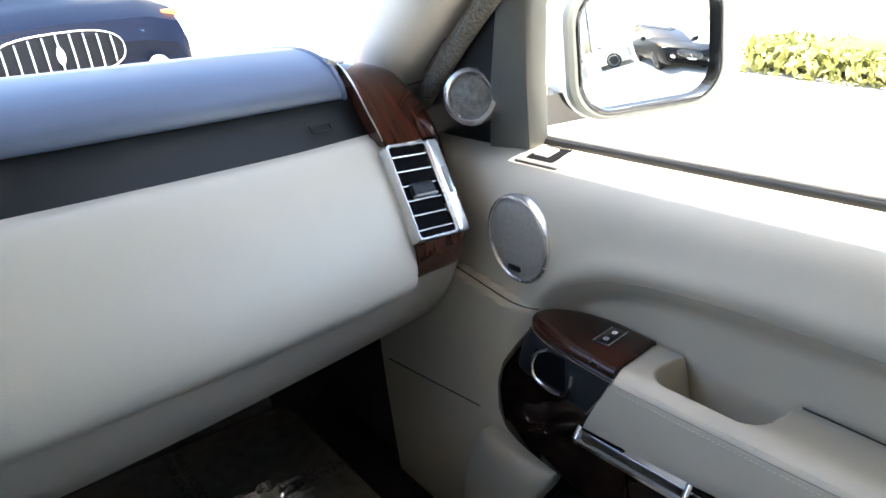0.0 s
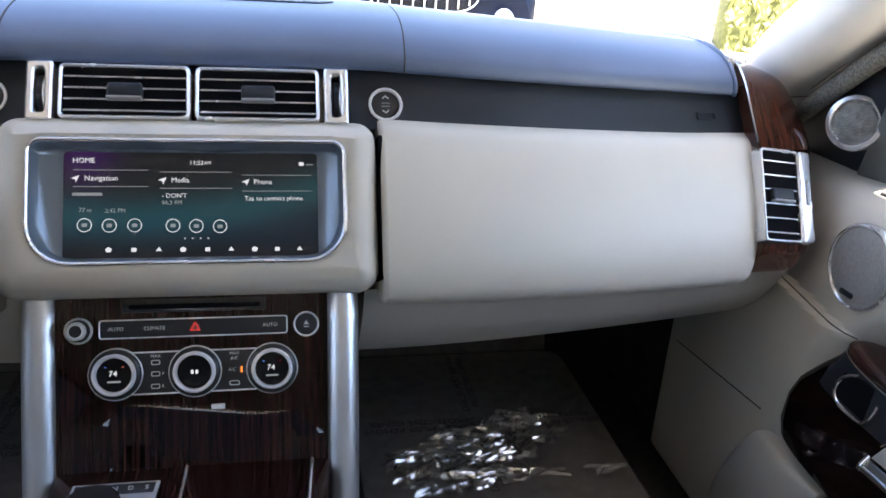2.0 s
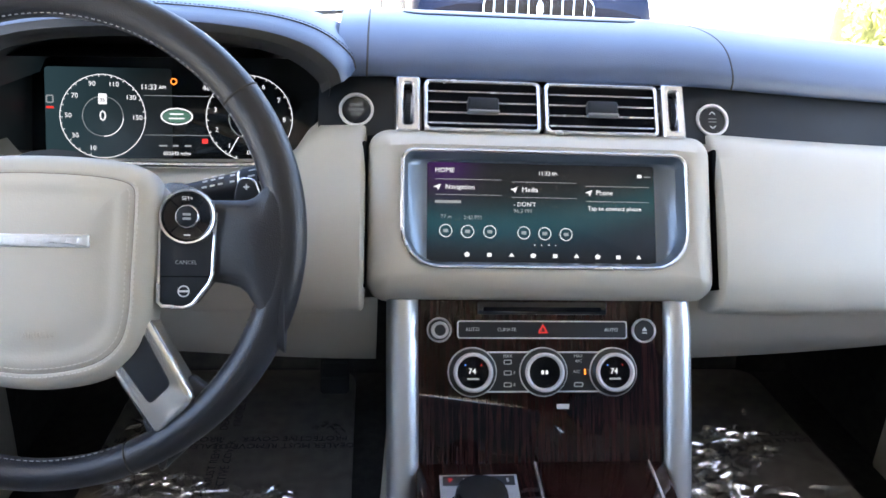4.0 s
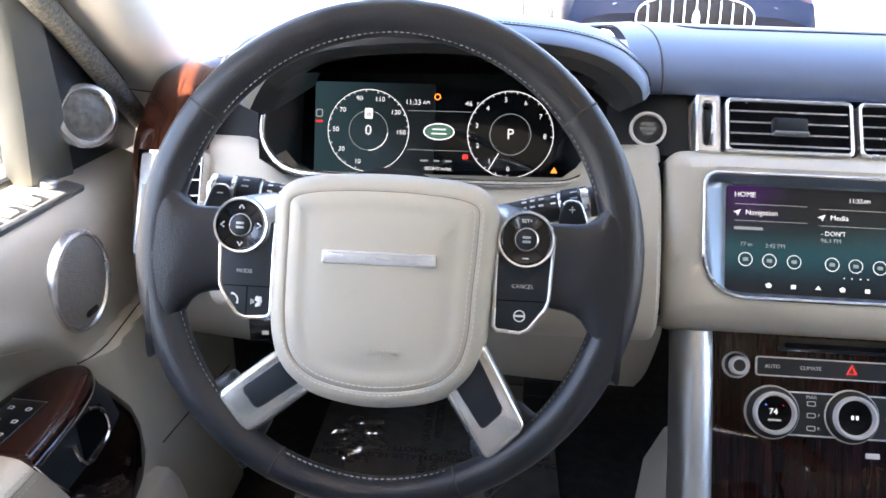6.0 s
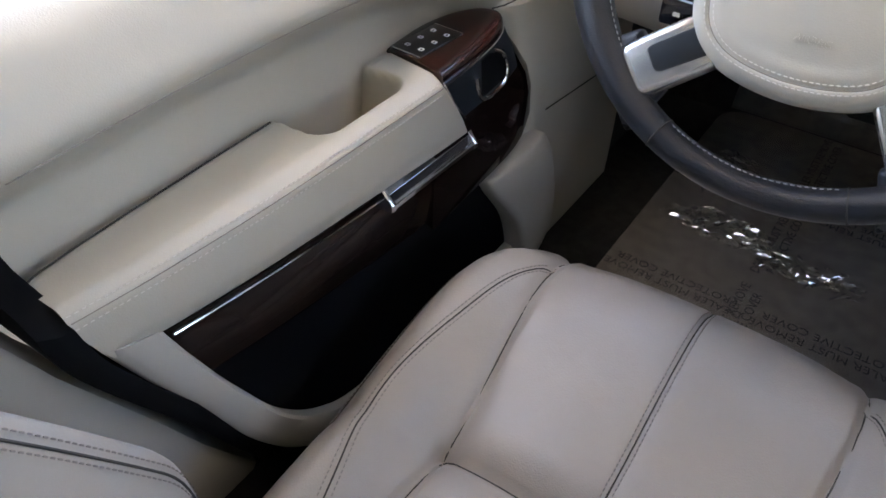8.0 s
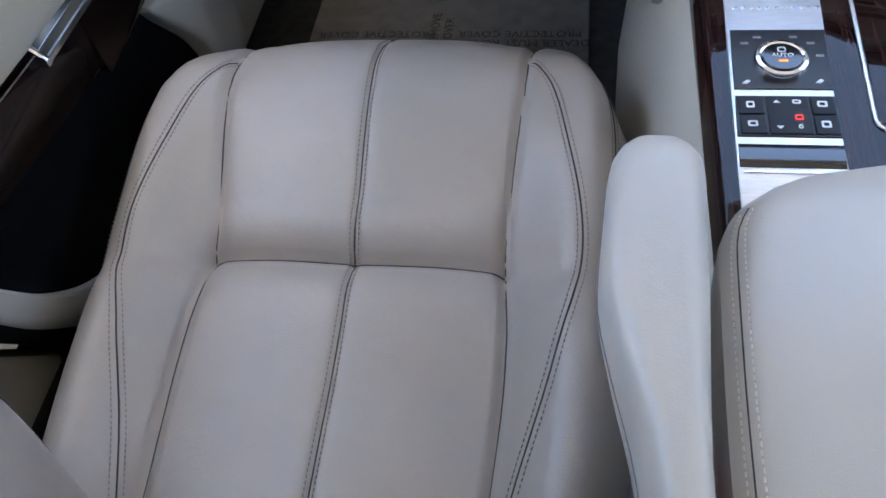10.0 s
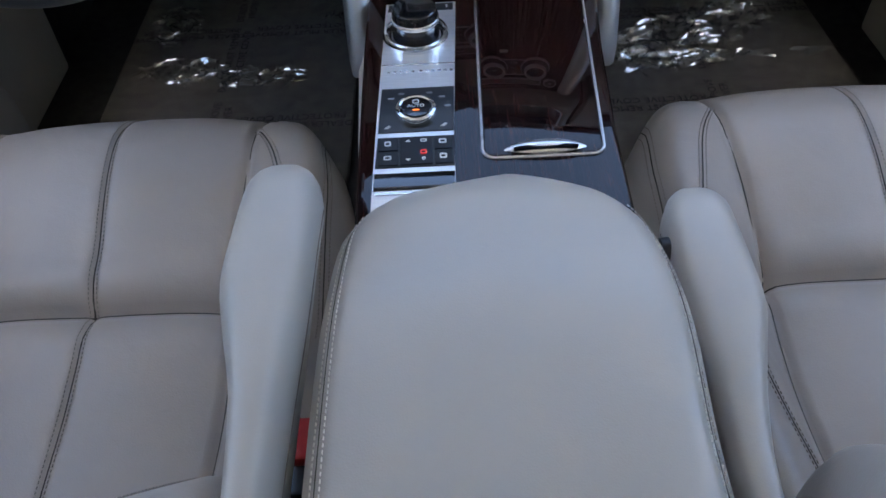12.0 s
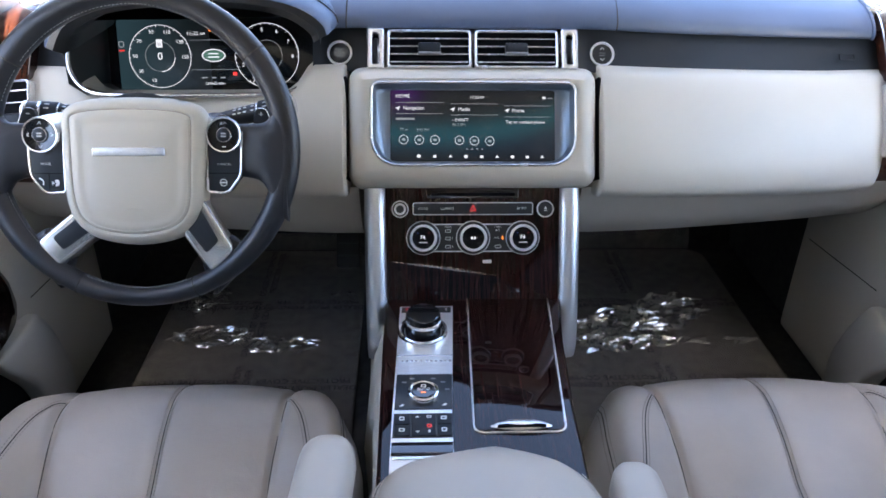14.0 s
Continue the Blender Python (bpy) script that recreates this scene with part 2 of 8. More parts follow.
def thing(name, label, category, group="", kind="", at=(0, 0, 0)):
    """An Empty at the thing's base; parts are given in world metres."""
    ob = new(name)
    ob.empty_display_size = 0.05
    return tagged(ob, label, category, group, kind)


def solid(name, bm, mat, label, category, group="", kind="", **kw):
    return tagged(part(name, bm, mat, None, "", **kw), label, category, group, kind)


def basis(o, x, y):
    x, y = Vector(x).normalized(), Vector(y).normalized()
    z = x.cross(y).normalized()
    y = z.cross(x)
    m = Matrix((x, y, z)).transposed().to_4x4()
    m.translation = o
    return m


I4 = Matrix.Identity(4)


def loft(loops, m=I4, closed=True, cap=True, bm=None):
    """Joins loops of equal count; closed: each loop is a ring; cap: closes the first and the last."""
    bm = bm or bmesh.new()
    rows = [[bm.verts.new(m @ Vector(p)) for p in loop] for loop in loops]
    for a, b in zip(rows, rows[1:]):
        n = len(a)
        for i in range(n if closed else n - 1):
            j = (i + 1) % n
            bm.faces.new((a[i], a[j], b[j], b[i]))
    if cap and closed:
        bm.faces.new(rows[0][::-1])
        bm.faces.new(rows[-1])
    return bm


def grid(fn, us, vs, bm=None):
    return loft([[fn(u, v) for v in vs] for u in us], closed=False, cap=False, bm=bm)


def span(a, b, n):
    return [a + (b - a) * i / (n - 1) for i in range(n)]


def mixp(table, x):
    """A smooth curve through (x, value) pairs."""
    xs = [p[0] for p in table]
    if x <= xs[0]:
        return table[0][1]
    if x >= xs[-1]:
        return table[-1][1]
    i = next(k for k in range(len(xs) - 1) if xs[k] <= x <= xs[k + 1])
    t = (x - xs[i]) / (xs[i + 1] - xs[i])
    p = [table[max(0, min(len(table) - 1, k))][1] for k in (i - 1, i, i + 1, i + 2)]
    h = xs[i + 1] - xs[i]
    m0 = (p[2] - p[0]) / (xs[i + 1] - xs[max(0, i - 1)]) * h
    m1 = (p[3] - p[1]) / (xs[min(len(xs) - 1, i + 2)] - xs[i]) * h
    return (2 * t**3 - 3 * t * t + 1) * p[1] + (t**3 - 2 * t * t + t) * m0 + (3 * t * t - 2 * t**3) * p[2] + (t**3 - t * t) * m1


def spline(pts, per=8, closed=False):
    """Catmull-Rom through points of any size."""
    pts = [Vector(p) for p in pts]
    n, out = len(pts), []
    for i in range(n if closed else n - 1):
        p = [pts[(i + k) % n] if closed else pts[max(0, min(n - 1, i + k))] for k in (-1, 0, 1, 2)]
        for s in range(per):
            t = s / per
            out.append(0.5 * (2 * p[1] + (p[2] - p[0]) * t + (2 * p[0] - 5 * p[1] + 4 * p[2] - p[3]) * t * t + (3 * p[1] - p[0] - 3 * p[2] + p[3]) * t**3))
    if not closed:
        out.append(pts[-1])
    return out


def step(a, b, x):
    t = max(0.0, min(1.0, (x - a) / (b - a)))
    return t * t * (3 - 2 * t)


def rrect(w, h, r, n=5, cx=0.0, cy=0.0, low=None):
    """A rounded rectangle; low: another radius for the two lower corners."""
    out = []
    for k, (sx, sy) in enumerate(((1, 1), (-1, 1), (-1, -1), (1, -1))):
        q = low if low is not None and sy < 0 else r
        for i in range(n + 1):
            a = math.pi / 2 * (k + i / n)
            out.append((cx + sx * (w / 2 - q) + q * math.cos(a), cy + sy * (h / 2 - q) + q * math.sin(a)))
    return out


def disc(r, n=32, cx=0.0, cy=0.0, ry=None):
    return [(cx + r * math.cos(2 * math.pi * i / n), cy + (ry or r) * math.sin(2 * math.pi * i / n)) for i in range(n)]


def inset(poly, d):
    """The 2D ring moved inwards by d."""
    n, out = len(poly), []
    area = sum(poly[i][0] * poly[(i + 1) % n][1] - poly[(i + 1) % n][0] * poly[i][1] for i in range(n))
    sgn = 1 if area > 0 else -1
    for i in range(n):
        p, a, b = Vector(poly[i]), Vector(poly[i - 1]), Vector(poly[(i + 1) % n])
        t = (b - a)
        if t.length < 1e-9:
            out.append(tuple(p))
            continue
        t.normalize()
        out.append((p.x - sgn * t.y * d, p.y + sgn * t.x * d))
    return out


def slab(poly, m, lo, hi, bevel=0.001, steps=3, bm=None):
    """A plate with a rounded upper edge: poly in the plane of m, from height lo to hi along its z."""
    loops = [[(x, y, lo) for x, y in poly]]
    for i in range(steps + 1):
        a = math.pi / 2 * i / steps
        q = inset(poly, bevel * (1 - math.cos(a)))
        loops.append([(x, y, hi - bevel + bevel * math.sin(a)) for x, y in q])
    return loft(loops, m, bm=bm)


def ring(outer, inner, m, lo, hi, bevel=0.0008, bm=None):
    """A flat frame between two rings of equal count."""
    o2, i2 = inset(outer, bevel), inset(inner, -bevel)
    loops = [[(x, y, lo) for x, y in outer], [(x, y, hi - bevel) for x, y in outer], [(x, y, hi) for x, y in o2], [(x, y, hi) for x, y in i2], [(x, y, hi - bevel) for x, y in inner], [(x, y, lo) for x, y in inner]]
    return loft(loops, m, cap=False, bm=bm)


def revolve(profile, m, n=40, bm=None, cap=True):
    return loft([[(r * math.cos(2 * math.pi * i / n), r * math.sin(2 * math.pi * i / n), z) for i in range(n)] for r, z in profile], m, cap=cap, bm=bm)


def tube(path, r, closed=False, n=10, bm=None, flat=1.0, m=I4):
    """A round bar along a path; r: one radius, or one for each point."""
    path = [Vector(p) for p in path]
    k = len(path)
    loops, up = [], None
    for i, p in enumerate(path):
        t = (path[(i + 1) % k] - path[i - 1]) if closed else (path[min(i + 1, k - 1)] - path[max(i - 1, 0)])
        t.normalize()
        if up is None:
            up = Vector((0, 0, 1)) if abs(t.z) < 0.9 else Vector((1, 0, 0))
        up = (up - t * up.dot(t)).normalized()
        side = t.cross(up)
        q = r[i] if isinstance(r, (list, tuple)) else r
        loops.append([p + side * (q * math.cos(2 * math.pi * j / n)) + up * (q * flat * math.sin(2 * math.pi * j / n)) for j in range(n)])
    if closed:
        loops.append(loops[0])
    return loft(loops, m, cap=not closed, bm=bm)


def box(lo, hi, bevel=0.004, bm=None, m=I4, seg=2):
    (x0, y0, z0), (x1, y1, z1) = lo, hi
    poly = rrect(x1 - x0, y1 - y0, min(bevel, (x1 - x0) / 2.1, (y1 - y0) / 2.1), seg, (x0 + x1) / 2, (y0 + y1) / 2)
    b = min(bevel, (z1 - z0) / 2.1)
    loops = []
    for i in range(seg + 1):
        a = math.pi / 2 * (1 - i / seg)
        loops.append([(x, y, z0 + b - b * math.sin(a)) for x, y in inset(poly, b * (1 - math.cos(a)))])
    for i in range(seg + 1):
        a = math.pi / 2 * i / seg
        loops.append([(x, y, z1 - b + b * math.sin(a)) for x, y in inset(poly, b * (1 - math.cos(a)))])
    return loft(loops, m, bm=bm)


def writing(name, text, size, m, mat, parent, align="CENTER", depth=0.0002, label=""):
    cu = bpy.data.curves.new(name, "FONT")
    cu.body, cu.size, cu.align_x, cu.align_y, cu.extrude, cu.resolution_u = text, size, align, "CENTER", depth, 2
    tmp = bpy.data.objects.new(name, cu)
    scene.collection.objects.link(tmp)
    me = bpy.data.meshes.new_from_object(tmp)
    bpy.data.objects.remove(tmp)
    me.transform(m)
    me.materials.clear()
    me.materials.append(mat)
    ob = new(name, me)
    ob.parent = parent
    if label:
        ob["label"] = label
    return ob


def stitches(path, length=0.0035, gap=0.0025, width=0.0007, lift=0.0004, bm=None):
    """Short thread bars along a path that lies on a surface."""
    bm = bm or bmesh.new()
    path = [Vector(p) for p in path]
    runs = [0.0]
    for a, b in zip(path, path[1:]):
        runs.append(runs[-1] + (b - a).length)

    def spot(s):
        i = max(k for k in range(len(runs) - 1) if runs[k] <= s)
        return path[i].lerp(path[i + 1], (s - runs[i]) / max(runs[i + 1] - runs[i], 1e-9))

    s = 0.0
    while s + length < runs[-1]:
        p0, p1 = spot(s), spot(s + length)
        t = (p1 - p0).normalized()
        side = t.cross(Vector((0, 0, 1)))
        side = side.normalized() * width if side.length > 1e-3 else Vector((width, 0, 0))
        up = side.cross(t).normalized() * (width + lift)
        up = -up if up.z < 0 else up
        v = [bm.verts.new(q) for q in (p0 - side, p0 + up, p0 + side, p1 - side, p1 + up, p1 + side)]
        for f in ((0, 1, 4, 3), (1, 2, 5, 4), (0, 2, 1), (3, 4, 5)):
            bm.faces.new([v[i] for i in f])
        s += length + gap
    return bm


# ---- shell of the cabin ----
FLOOR = 0.04
solid("floor", box((-0.82, -2.1, -0.02), (0.82, 0.80, FLOOR), 0.01), CARPET, "dark carpeted car floor", "floor", kind="structure")
solid("toe_board", loft([[(-0.82, 0.77, FLOOR - 0.02), (0.82, 0.77, FLOOR - 0.02), (0.82, 0.98, 0.46), (-0.82, 0.98, 0.46)], [(-0.82, 0.81, FLOOR - 0.04), (0.82, 0.81, FLOOR - 0.04), (0.82, 1.02, 0.44), (-0.82, 1.02, 0.44)]]), CARPET, "dark carpeted toe board under the dashboard", "floor", kind="structure")
solid("bulkhead", box((-0.84, 0.97, 0.40), (0.84, 1.0, 0.745), 0.004), CARPET, "dark bulkhead behind the dashboard", "wall", kind="structure")
for sgn in (-1, 1):
    x0, x1 = sorted((sgn * 0.79, sgn * 0.86))
    solid("sill_right" if sgn > 0 else "sill_left", box((x0, -2.1, -0.05), (x1, 0.98, 0.11), 0.015), CARPET, "dark carpeted door sill", "sill", kind="structure")
    # footwell side
    x0, x1 = sorted((sgn * 0.775, sgn * 0.84))
    solid("footwell_side_right" if sgn > 0 else "footwell_side_left", box((x0, 0.33, 0.05), (x1, 0.98, 0.60), 0.01), CARPET, "dark carpeted footwell side", "wall", kind="structure")

ROOF_Z = 1.24


def roof_point(u, v):
    x = -0.68 + 1.36 * v
    return (x, u, ROOF_Z + 0.035 * (1 - (x / 0.68) ** 2) - 0.05 * step(-0.2, 0.12, u) - 0.05 * step(-1.4, -2.1, u))


rb = grid(roof_point, span(0.10, -2.1, 24), span(0, 1, 17))
ceil = solid("ceiling", rb, HEADLINER, "pale cloth headliner", "ceiling", kind="structure")
md = ceil.modifiers.new("thickness", "SOLIDIFY")
md.thickness, md.offset = 0.03, 1.0


def pillar(name, pts, w, d, label, mat=PALE):
    """A padded roof pillar along pts: w wide across, d deep."""
    pts = spline(pts, 6)
    loops = []
    for i, p in enumerate(pts):
        t = (pts[min(i + 1, len(pts) - 1)] - pts[max(0, i - 1)]).normalized()
        side = Vector((math.copysign(1, p.x), 0, 0))
        side = (side - t * side.dot(t)).normalized()
        up = t.cross(side)
        loops.append([p + side * a + up * b for a, b in rrect(w, d, min(w, d) * 0.42, 4)])
    return solid(name, loft(loops), mat, label, "pillar", kind="structure")


def PILLAR_AXIS(sgn):
    return [(sgn * 0.838, 0.46, 0.68), (sgn * 0.820, 0.355, 0.753), (sgn * 0.802, 0.265, 0.815), (sgn * 0.780, 0.105, 0.912), (sgn * 0.745, -0.055, 1.02), (sgn * 0.70, -0.17, 1.13), (sgn * 0.66, -0.3, 1.225)]


for sgn, nm in ((-1, "left"), (1, "right")):
    axis = spline(PILLAR_AXIS(sgn), 6)
    way = (axis[14] - axis[10]).normalized()
    across = (Vector((sgn, 0, 0)) - way * way.x * sgn).normalized()
    out = across.cross(way) * sgn
    slot_m = basis(axis[12] + across * 0.016 + out * 0.0490, way, out.cross(way))
    grip = thing("pillar_panel", "pale rounded cover panel let into the windscreen pillar", "trim panel", "pillar panels")
    part("panel", slab(rrect(0.110, 0.017, 0.0075, 5), slot_m, -0.004, 0.0016, 0.0010), PILLAR_TRIM, grip)
    part("gap", tube([slot_m @ Vector((x, y, 0.0002)) for x, y in rrect(0.112, 0.019, 0.0085, 5)], 0.0009, closed=True, n=6), SEAM, grip, "dark gap round the panel")
    cut = axis[8]
    wy_ = (axis[9] - axis[7]).normalized()
    ac_ = (Vector((sgn, 0, 0)) - wy_ * wy_.x * sgn).normalized()
    up_ = wy_.cross(ac_)
    solid("pillar_joint_" + nm, tube([cut + ac_ * a + up_ * b + wy_ * 0.012 * math.cos(a * 45) for a, b in rrect(0.1252, 0.0982, 0.0412, 6)], 0.0010, closed=True, n=6), SEAM, "thin dark joint round the windscreen pillar trim", "trim", kind="structure")
    pillar("windscreen_pillar_" + nm, PILLAR_AXIS(sgn), 0.125, 0.098, "pale padded windscreen pillar trim", PILLAR_TRIM)
    pillar("centre_pillar_" + nm, [(sgn * 0.815, -0.655, 0.05), (sgn * 0.835, -0.675, 0.40), (sgn * 0.855, -0.71, 0.66), (sgn * 0.83, -0.725, 0.95), (sgn * 0.765, -0.74, 1.22)], 0.06, 0.21, "pale centre pillar trim behind the front door")
    pillar("rear_pillar_" + nm, [(sgn * 0.86, -1.75, 0.60), (sgn * 0.80, -1.85, 0.95), (sgn * 0.66, -2.0, 1.2)], 0.06, 0.22, "pale rear pillar trim")
    # side of the cabin behind the front door
    x0, x1 = sorted((sgn * 0.80, sgn * 0.87))
    solid("rear_side_" + nm, box((x0, -2.12, 0.02), (x1, -0.70, 0.66), 0.02), PALE, "pale cabin side behind the front door", "wall", kind="structure")
    # out of view; the outer edge is set to bound sun on the door shelf
    x0, x1 = sorted((sgn * 0.60, sgn * 0.823))
    solid("roof_rail_" + nm, box((x0, -2.1, 1.195), (x1, -0.02, 1.265), 0.03), HEADLINER, "pale roof rail above the door", "trim", kind="structure")
    # unseen, added to keep sun off the wood ends; narrower on the left
    x0, x1 = sorted((sgn * 0.60, 0.748 if sgn > 0 else -0.705))
    solid("roof_sun_block_" + nm, box((x0, -0.03, 1.175), (x1, 0.12, 1.24), 0.02), HEADLINER, "unseen block above the windscreen pillar, added to hold off sun", "trim", kind="structure")
for sgn, nm in ((-1, "left"), (1, "right")):
    edge = ((-0.80, 0.66), (-0.572, 0.66), (-0.570, 0.46), (-0.545, 0.40), (-0.495, 0.30), (-0.448, 0.20), (-0.37, 0.06), (-0.80, 0.06))
    solid("pillar_trim_" + nm, loft([[(sgn * x, y - q, z) for y, z in edge] for x, q in ((0.86, 0.0), (0.805, 0.0), (0.797, 0.004), (0.794, 0.012))]), PALE, "pale lower pillar trim behind the front door", "trim", kind="structure")
    # rear panes are out of view, tinted to hold back sun and sky
    solid("rear_side_window_" + nm, loft([[(sgn * 0.866, -0.74, 0.655), (sgn * 0.866, -2.1, 0.655), (sgn * 0.76, -2.1, 1.21), (sgn * 0.76, -0.78, 1.21)], [(sgn * 0.870, -0.74, 0.655), (sgn * 0.870, -2.1, 0.655), (sgn * 0.764, -2.1, 1.21), (sgn * 0.764, -0.78, 1.21)]]), PRIVACY, "unseen dark privacy glass beside the rear seats", "window", kind="structure")
# unseen as well, and dark to dim the light from behind
solid("rear_window", loft([[(-0.86, -2.12, 0.70), (0.86, -2.12, 0.70), (0.68, -2.06, 1.2), (-0.68, -2.06, 1.2)], [(-0.86, -2.125, 0.70), (0.86, -2.125, 0.70), (0.68, -2.065, 1.2), (-0.68, -2.065, 1.2)]]), PRIVACY, "unseen dark privacy glass at the rear", "window", kind="structure")
solid("rear_wall", box((-0.87, -2.16, 0.0), (0.87, -2.10, 0.70), 0.01), PALE, "pale closing wall at the rear of the cabin", "wall", kind="structure")
solid("windscreen_header", box((-0.68, 0.06, 1.17), (0.68, 0.14, 1.235), 0.02), HEADLINER, "pale header above the windscreen", "trim", kind="structure")


def windscreen(u, v):
    y = 0.80 - 0.70 * u
    half = 0.80 - 0.13 * u
    x = -half + 2 * half * v
    return (x, y - 0.10 * (x / half) ** 2 * (1 - 0.5 * u), 0.775 + 0.425 * u + 0.03 * math.sin(math.pi * u))


ws = solid("windscreen", grid(windscreen, span(0, 1, 10), span(0, 1, 15)), WINDSCREEN, "clear curved windscreen glass", "window", kind="structure")
ws.visible_shadow = False

# ---- dashboard ----
dash = thing("dashboard", "cream and navy leather dashboard across the car", "dashboard")
CY = [(0.545, 0.075), (0.555, 0.035), (0.566, 0.012), (0.583, 0.001), (0.615, 0.006), (0.66, 0.028), (0.70, 0.055), (0.722, 0.073), (0.734, 0.088), (0.738, 0.108), (0.738, 0.14)]


def sweep(x):
    """How far the dash turns away, forwards and down, towards the doors."""
    u = max(0.0, (abs(x) - 0.18) / 0.48)
    return 0.092 * u**1.35, -0.034 * u, u


def pad_profile(x, top=None):
    dy, dz, u = sweep(x)
    pts = []
    for z, y in CY:
        if top is not None and z > 0.583:
            k = (z - 0.583) / (0.738 - 0.583)
            z2 = 0.583 + k * (top - 0.583)
            y = y - (z - z2) * 0.5
            z = z2
        pts.append((x, y + dy, z + dz))
    return pts


def profile_panel(name, xs, mat, label, tops=None, thick=0.02):
    loops = [[Vector((p.x + math.copysign(0.018, p.x) * (p.z - 0.585) / 0.1 * step(0.56, 0.665, abs(p.x)), p.y, p.z)) for p in spline(pad_profile(x, tops(x) if tops else None), 4)] for x in xs]
    # rounded ends that tuck in behind the gap
    def tucked(loop, dx, dyy):
        return [Vector((p.x + dx, p.y + dyy, p.z + (0.004 if p.z < 0.6 else -0.003) * (dyy / 0.02))) for p in loop]
    s0 = -1 if xs[0] < xs[-1] else 1
    loops = [tucked(loops[0], s0 * 0.006, 0.05), tucked(loops[0], s0 * 0.005, 0.008), tucked(loops[0], s0 * 0.0025, 0.002)] + loops + [tucked(loops[-1], -s0 * 0.0025, 0.002), tucked(loops[-1], -s0 * 0.005, 0.008), tucked(loops[-1], -s0 * 0.006, 0.05)]
    return part(name, loft(loops, closed=False, cap=False), mat, dash, label)


profile_panel("glovebox_panel", span(0.1905, 0.665, 22), CREAM, "cream leather glovebox front")


def cluster_top(x):
    a = step(-0.615, -0.565, x) * (1 - step(-0.275, -0.232, x))
    return 0.738 - 0.040 * a


profile_panel("driver_side_panel", span(-0.1895, -0.662, 34), CREAM, "cream leather driver side panel", cluster_top)

# knee panels below
def knee(x, v):
    dy, dz, u = sweep(x)
    tab = [(0, 0.045), (0.25, 0.05), (0.6, 0.085), (0.85, 0.125), (1.0, 0.16), (1.15, 0.30), (1.3, 0.5)]
    tz = [(0, 0.565), (0.25, 0.545), (0.6, 0.49), (0.85, 0.45), (1.0, 0.432), (1.15, 0.42), (1.3, 0.43)]
    return (x, mixp(tab, v) + dy * 0.9, mixp(tz, v) + dz * 0.4)


part("knee_panel", grid(knee, span(0.17, 0.76, 14), span(0, 1.3, 22)), CREAM, dash, "cream panel under the glovebox")
part("knee_panel", grid(knee, span(-0.17, -0.76, 14), span(0, 1.3, 22)), CREAM, dash, "cream knee panel under the wheel")

# dark fascia strip behind the panels
def fascia(x, v):
    dy, dz, u = sweep(x)
    return (x, 0.098 + 0.045 * v + dy, 0.728 + 0.066 * v + dz)


part("fascia_strip", grid(fascia, span(0.155, 0.71, 12), span(0, 1, 4)), CHARCOAL, dash, "charcoal fascia strip")
part("fascia_strip", grid(fascia, span(-0.155, -0.235, 5), span(0, 1, 4)), CHARCOAL, dash, "charcoal fascia strip")
part("fascia_strip", grid(fascia, span(-0.60, -0.71, 5), span(-0.2, 1, 5)), CHARCOAL, dash, "charcoal fascia strip")
part("fascia_strip", grid(fascia, span(-0.156, 0.156, 9), span(-0.1, 1, 4)), GLOSS, dash, "gloss black surround of the centre vents")


# navy upper pad
def upper(x, v):
    dy, dz, u = sweep(x)
    ty = [(0, 0.160), (0.08, 0.128), (0.16, 0.122), (0.26, 0.128), (0.40, 0.155), (0.55, 0.205), (0.70, 0.29), (0.85, 0.42), (1.0, 0.74)]
    tz = [(0, 0.788), (0.08, 0.784), (0.16, 0.790), (0.26, 0.804), (0.40, 0.824), (0.55, 0.836), (0.70, 0.839), (0.85, 0.832), (1.0, 0.80)]
    return (x, mixp(ty, v) + dy * (1 - 0.6 * step(0.5, 1, v)), mixp(tz, v) + dz)


part("upper_pad", grid(upper, span(-0.215, 0.66, 40), span(0, 1, 40)), NAVY, dash, "navy leather upper dash pad")
part("upper_pad", grid(upper, span(-0.66, -0.605, 5), span(0, 1, 40)), NAVY, dash, "navy leather upper dash pad")
part("upper_pad", grid(upper, span(-0.605, -0.215, 20), span(0.72, 1, 14)), NAVY, dash, "navy leather upper dash pad behind the hood")
part("cluster_brow", grid(lambda u, v: (-0.600 + 0.380 * v, 0.105 + 0.19 * u, 0.822 - 0.040 * u - 0.03 * (2 * v - 1) ** 4), span(0, 1, 6), span(0, 1, 12)), BLACK, dash, "black roof inside the instrument hood")
for x0 in (0.215, -0.185):
    part("pad_seam", tube([Vector(upper(x0 + 0.004 * v, v)) + Vector((0, 0, -0.0006)) for v in span(0.1, 0.95, 40)], 0.0011, n=6), SEAM, dash, "dark stitched seam across the pad")


# speaker tray on the middle of the pad
def tray_pt(x, y):
    v = min(span(0.5, 1.0, 200), key=lambda q: abs(upper(x, q)[1] - y))
    return Vector((x, y, upper(x, v)[2]))


tray_loop = rrect(0.29, 0.30, 0.03, 6, 0.003, 0.402)
part("pad_speaker_grille", loft([[tray_pt(x, y) + Vector((0, 0, dz)) for x, y in inset(tray_loop, q)] for q, dz in ((0, -0.01), (0, 0.0012), (0.002, 0.0018), (0.005, 0.0012), (0.02, 0.0010))]), CHARCOAL, dash, "dark speaker grille on the pad")

# instrument hood over the cluster
HX = [(-0.605, 0.765), (-0.585, 0.797), (-0.55, 0.820), (-0.50, 0.833), (-0.42, 0.840), (-0.34, 0.838), (-0.28, 0.832), (-0.24, 0.820), (-0.213, 0.800), (-0.207, 0.785)]
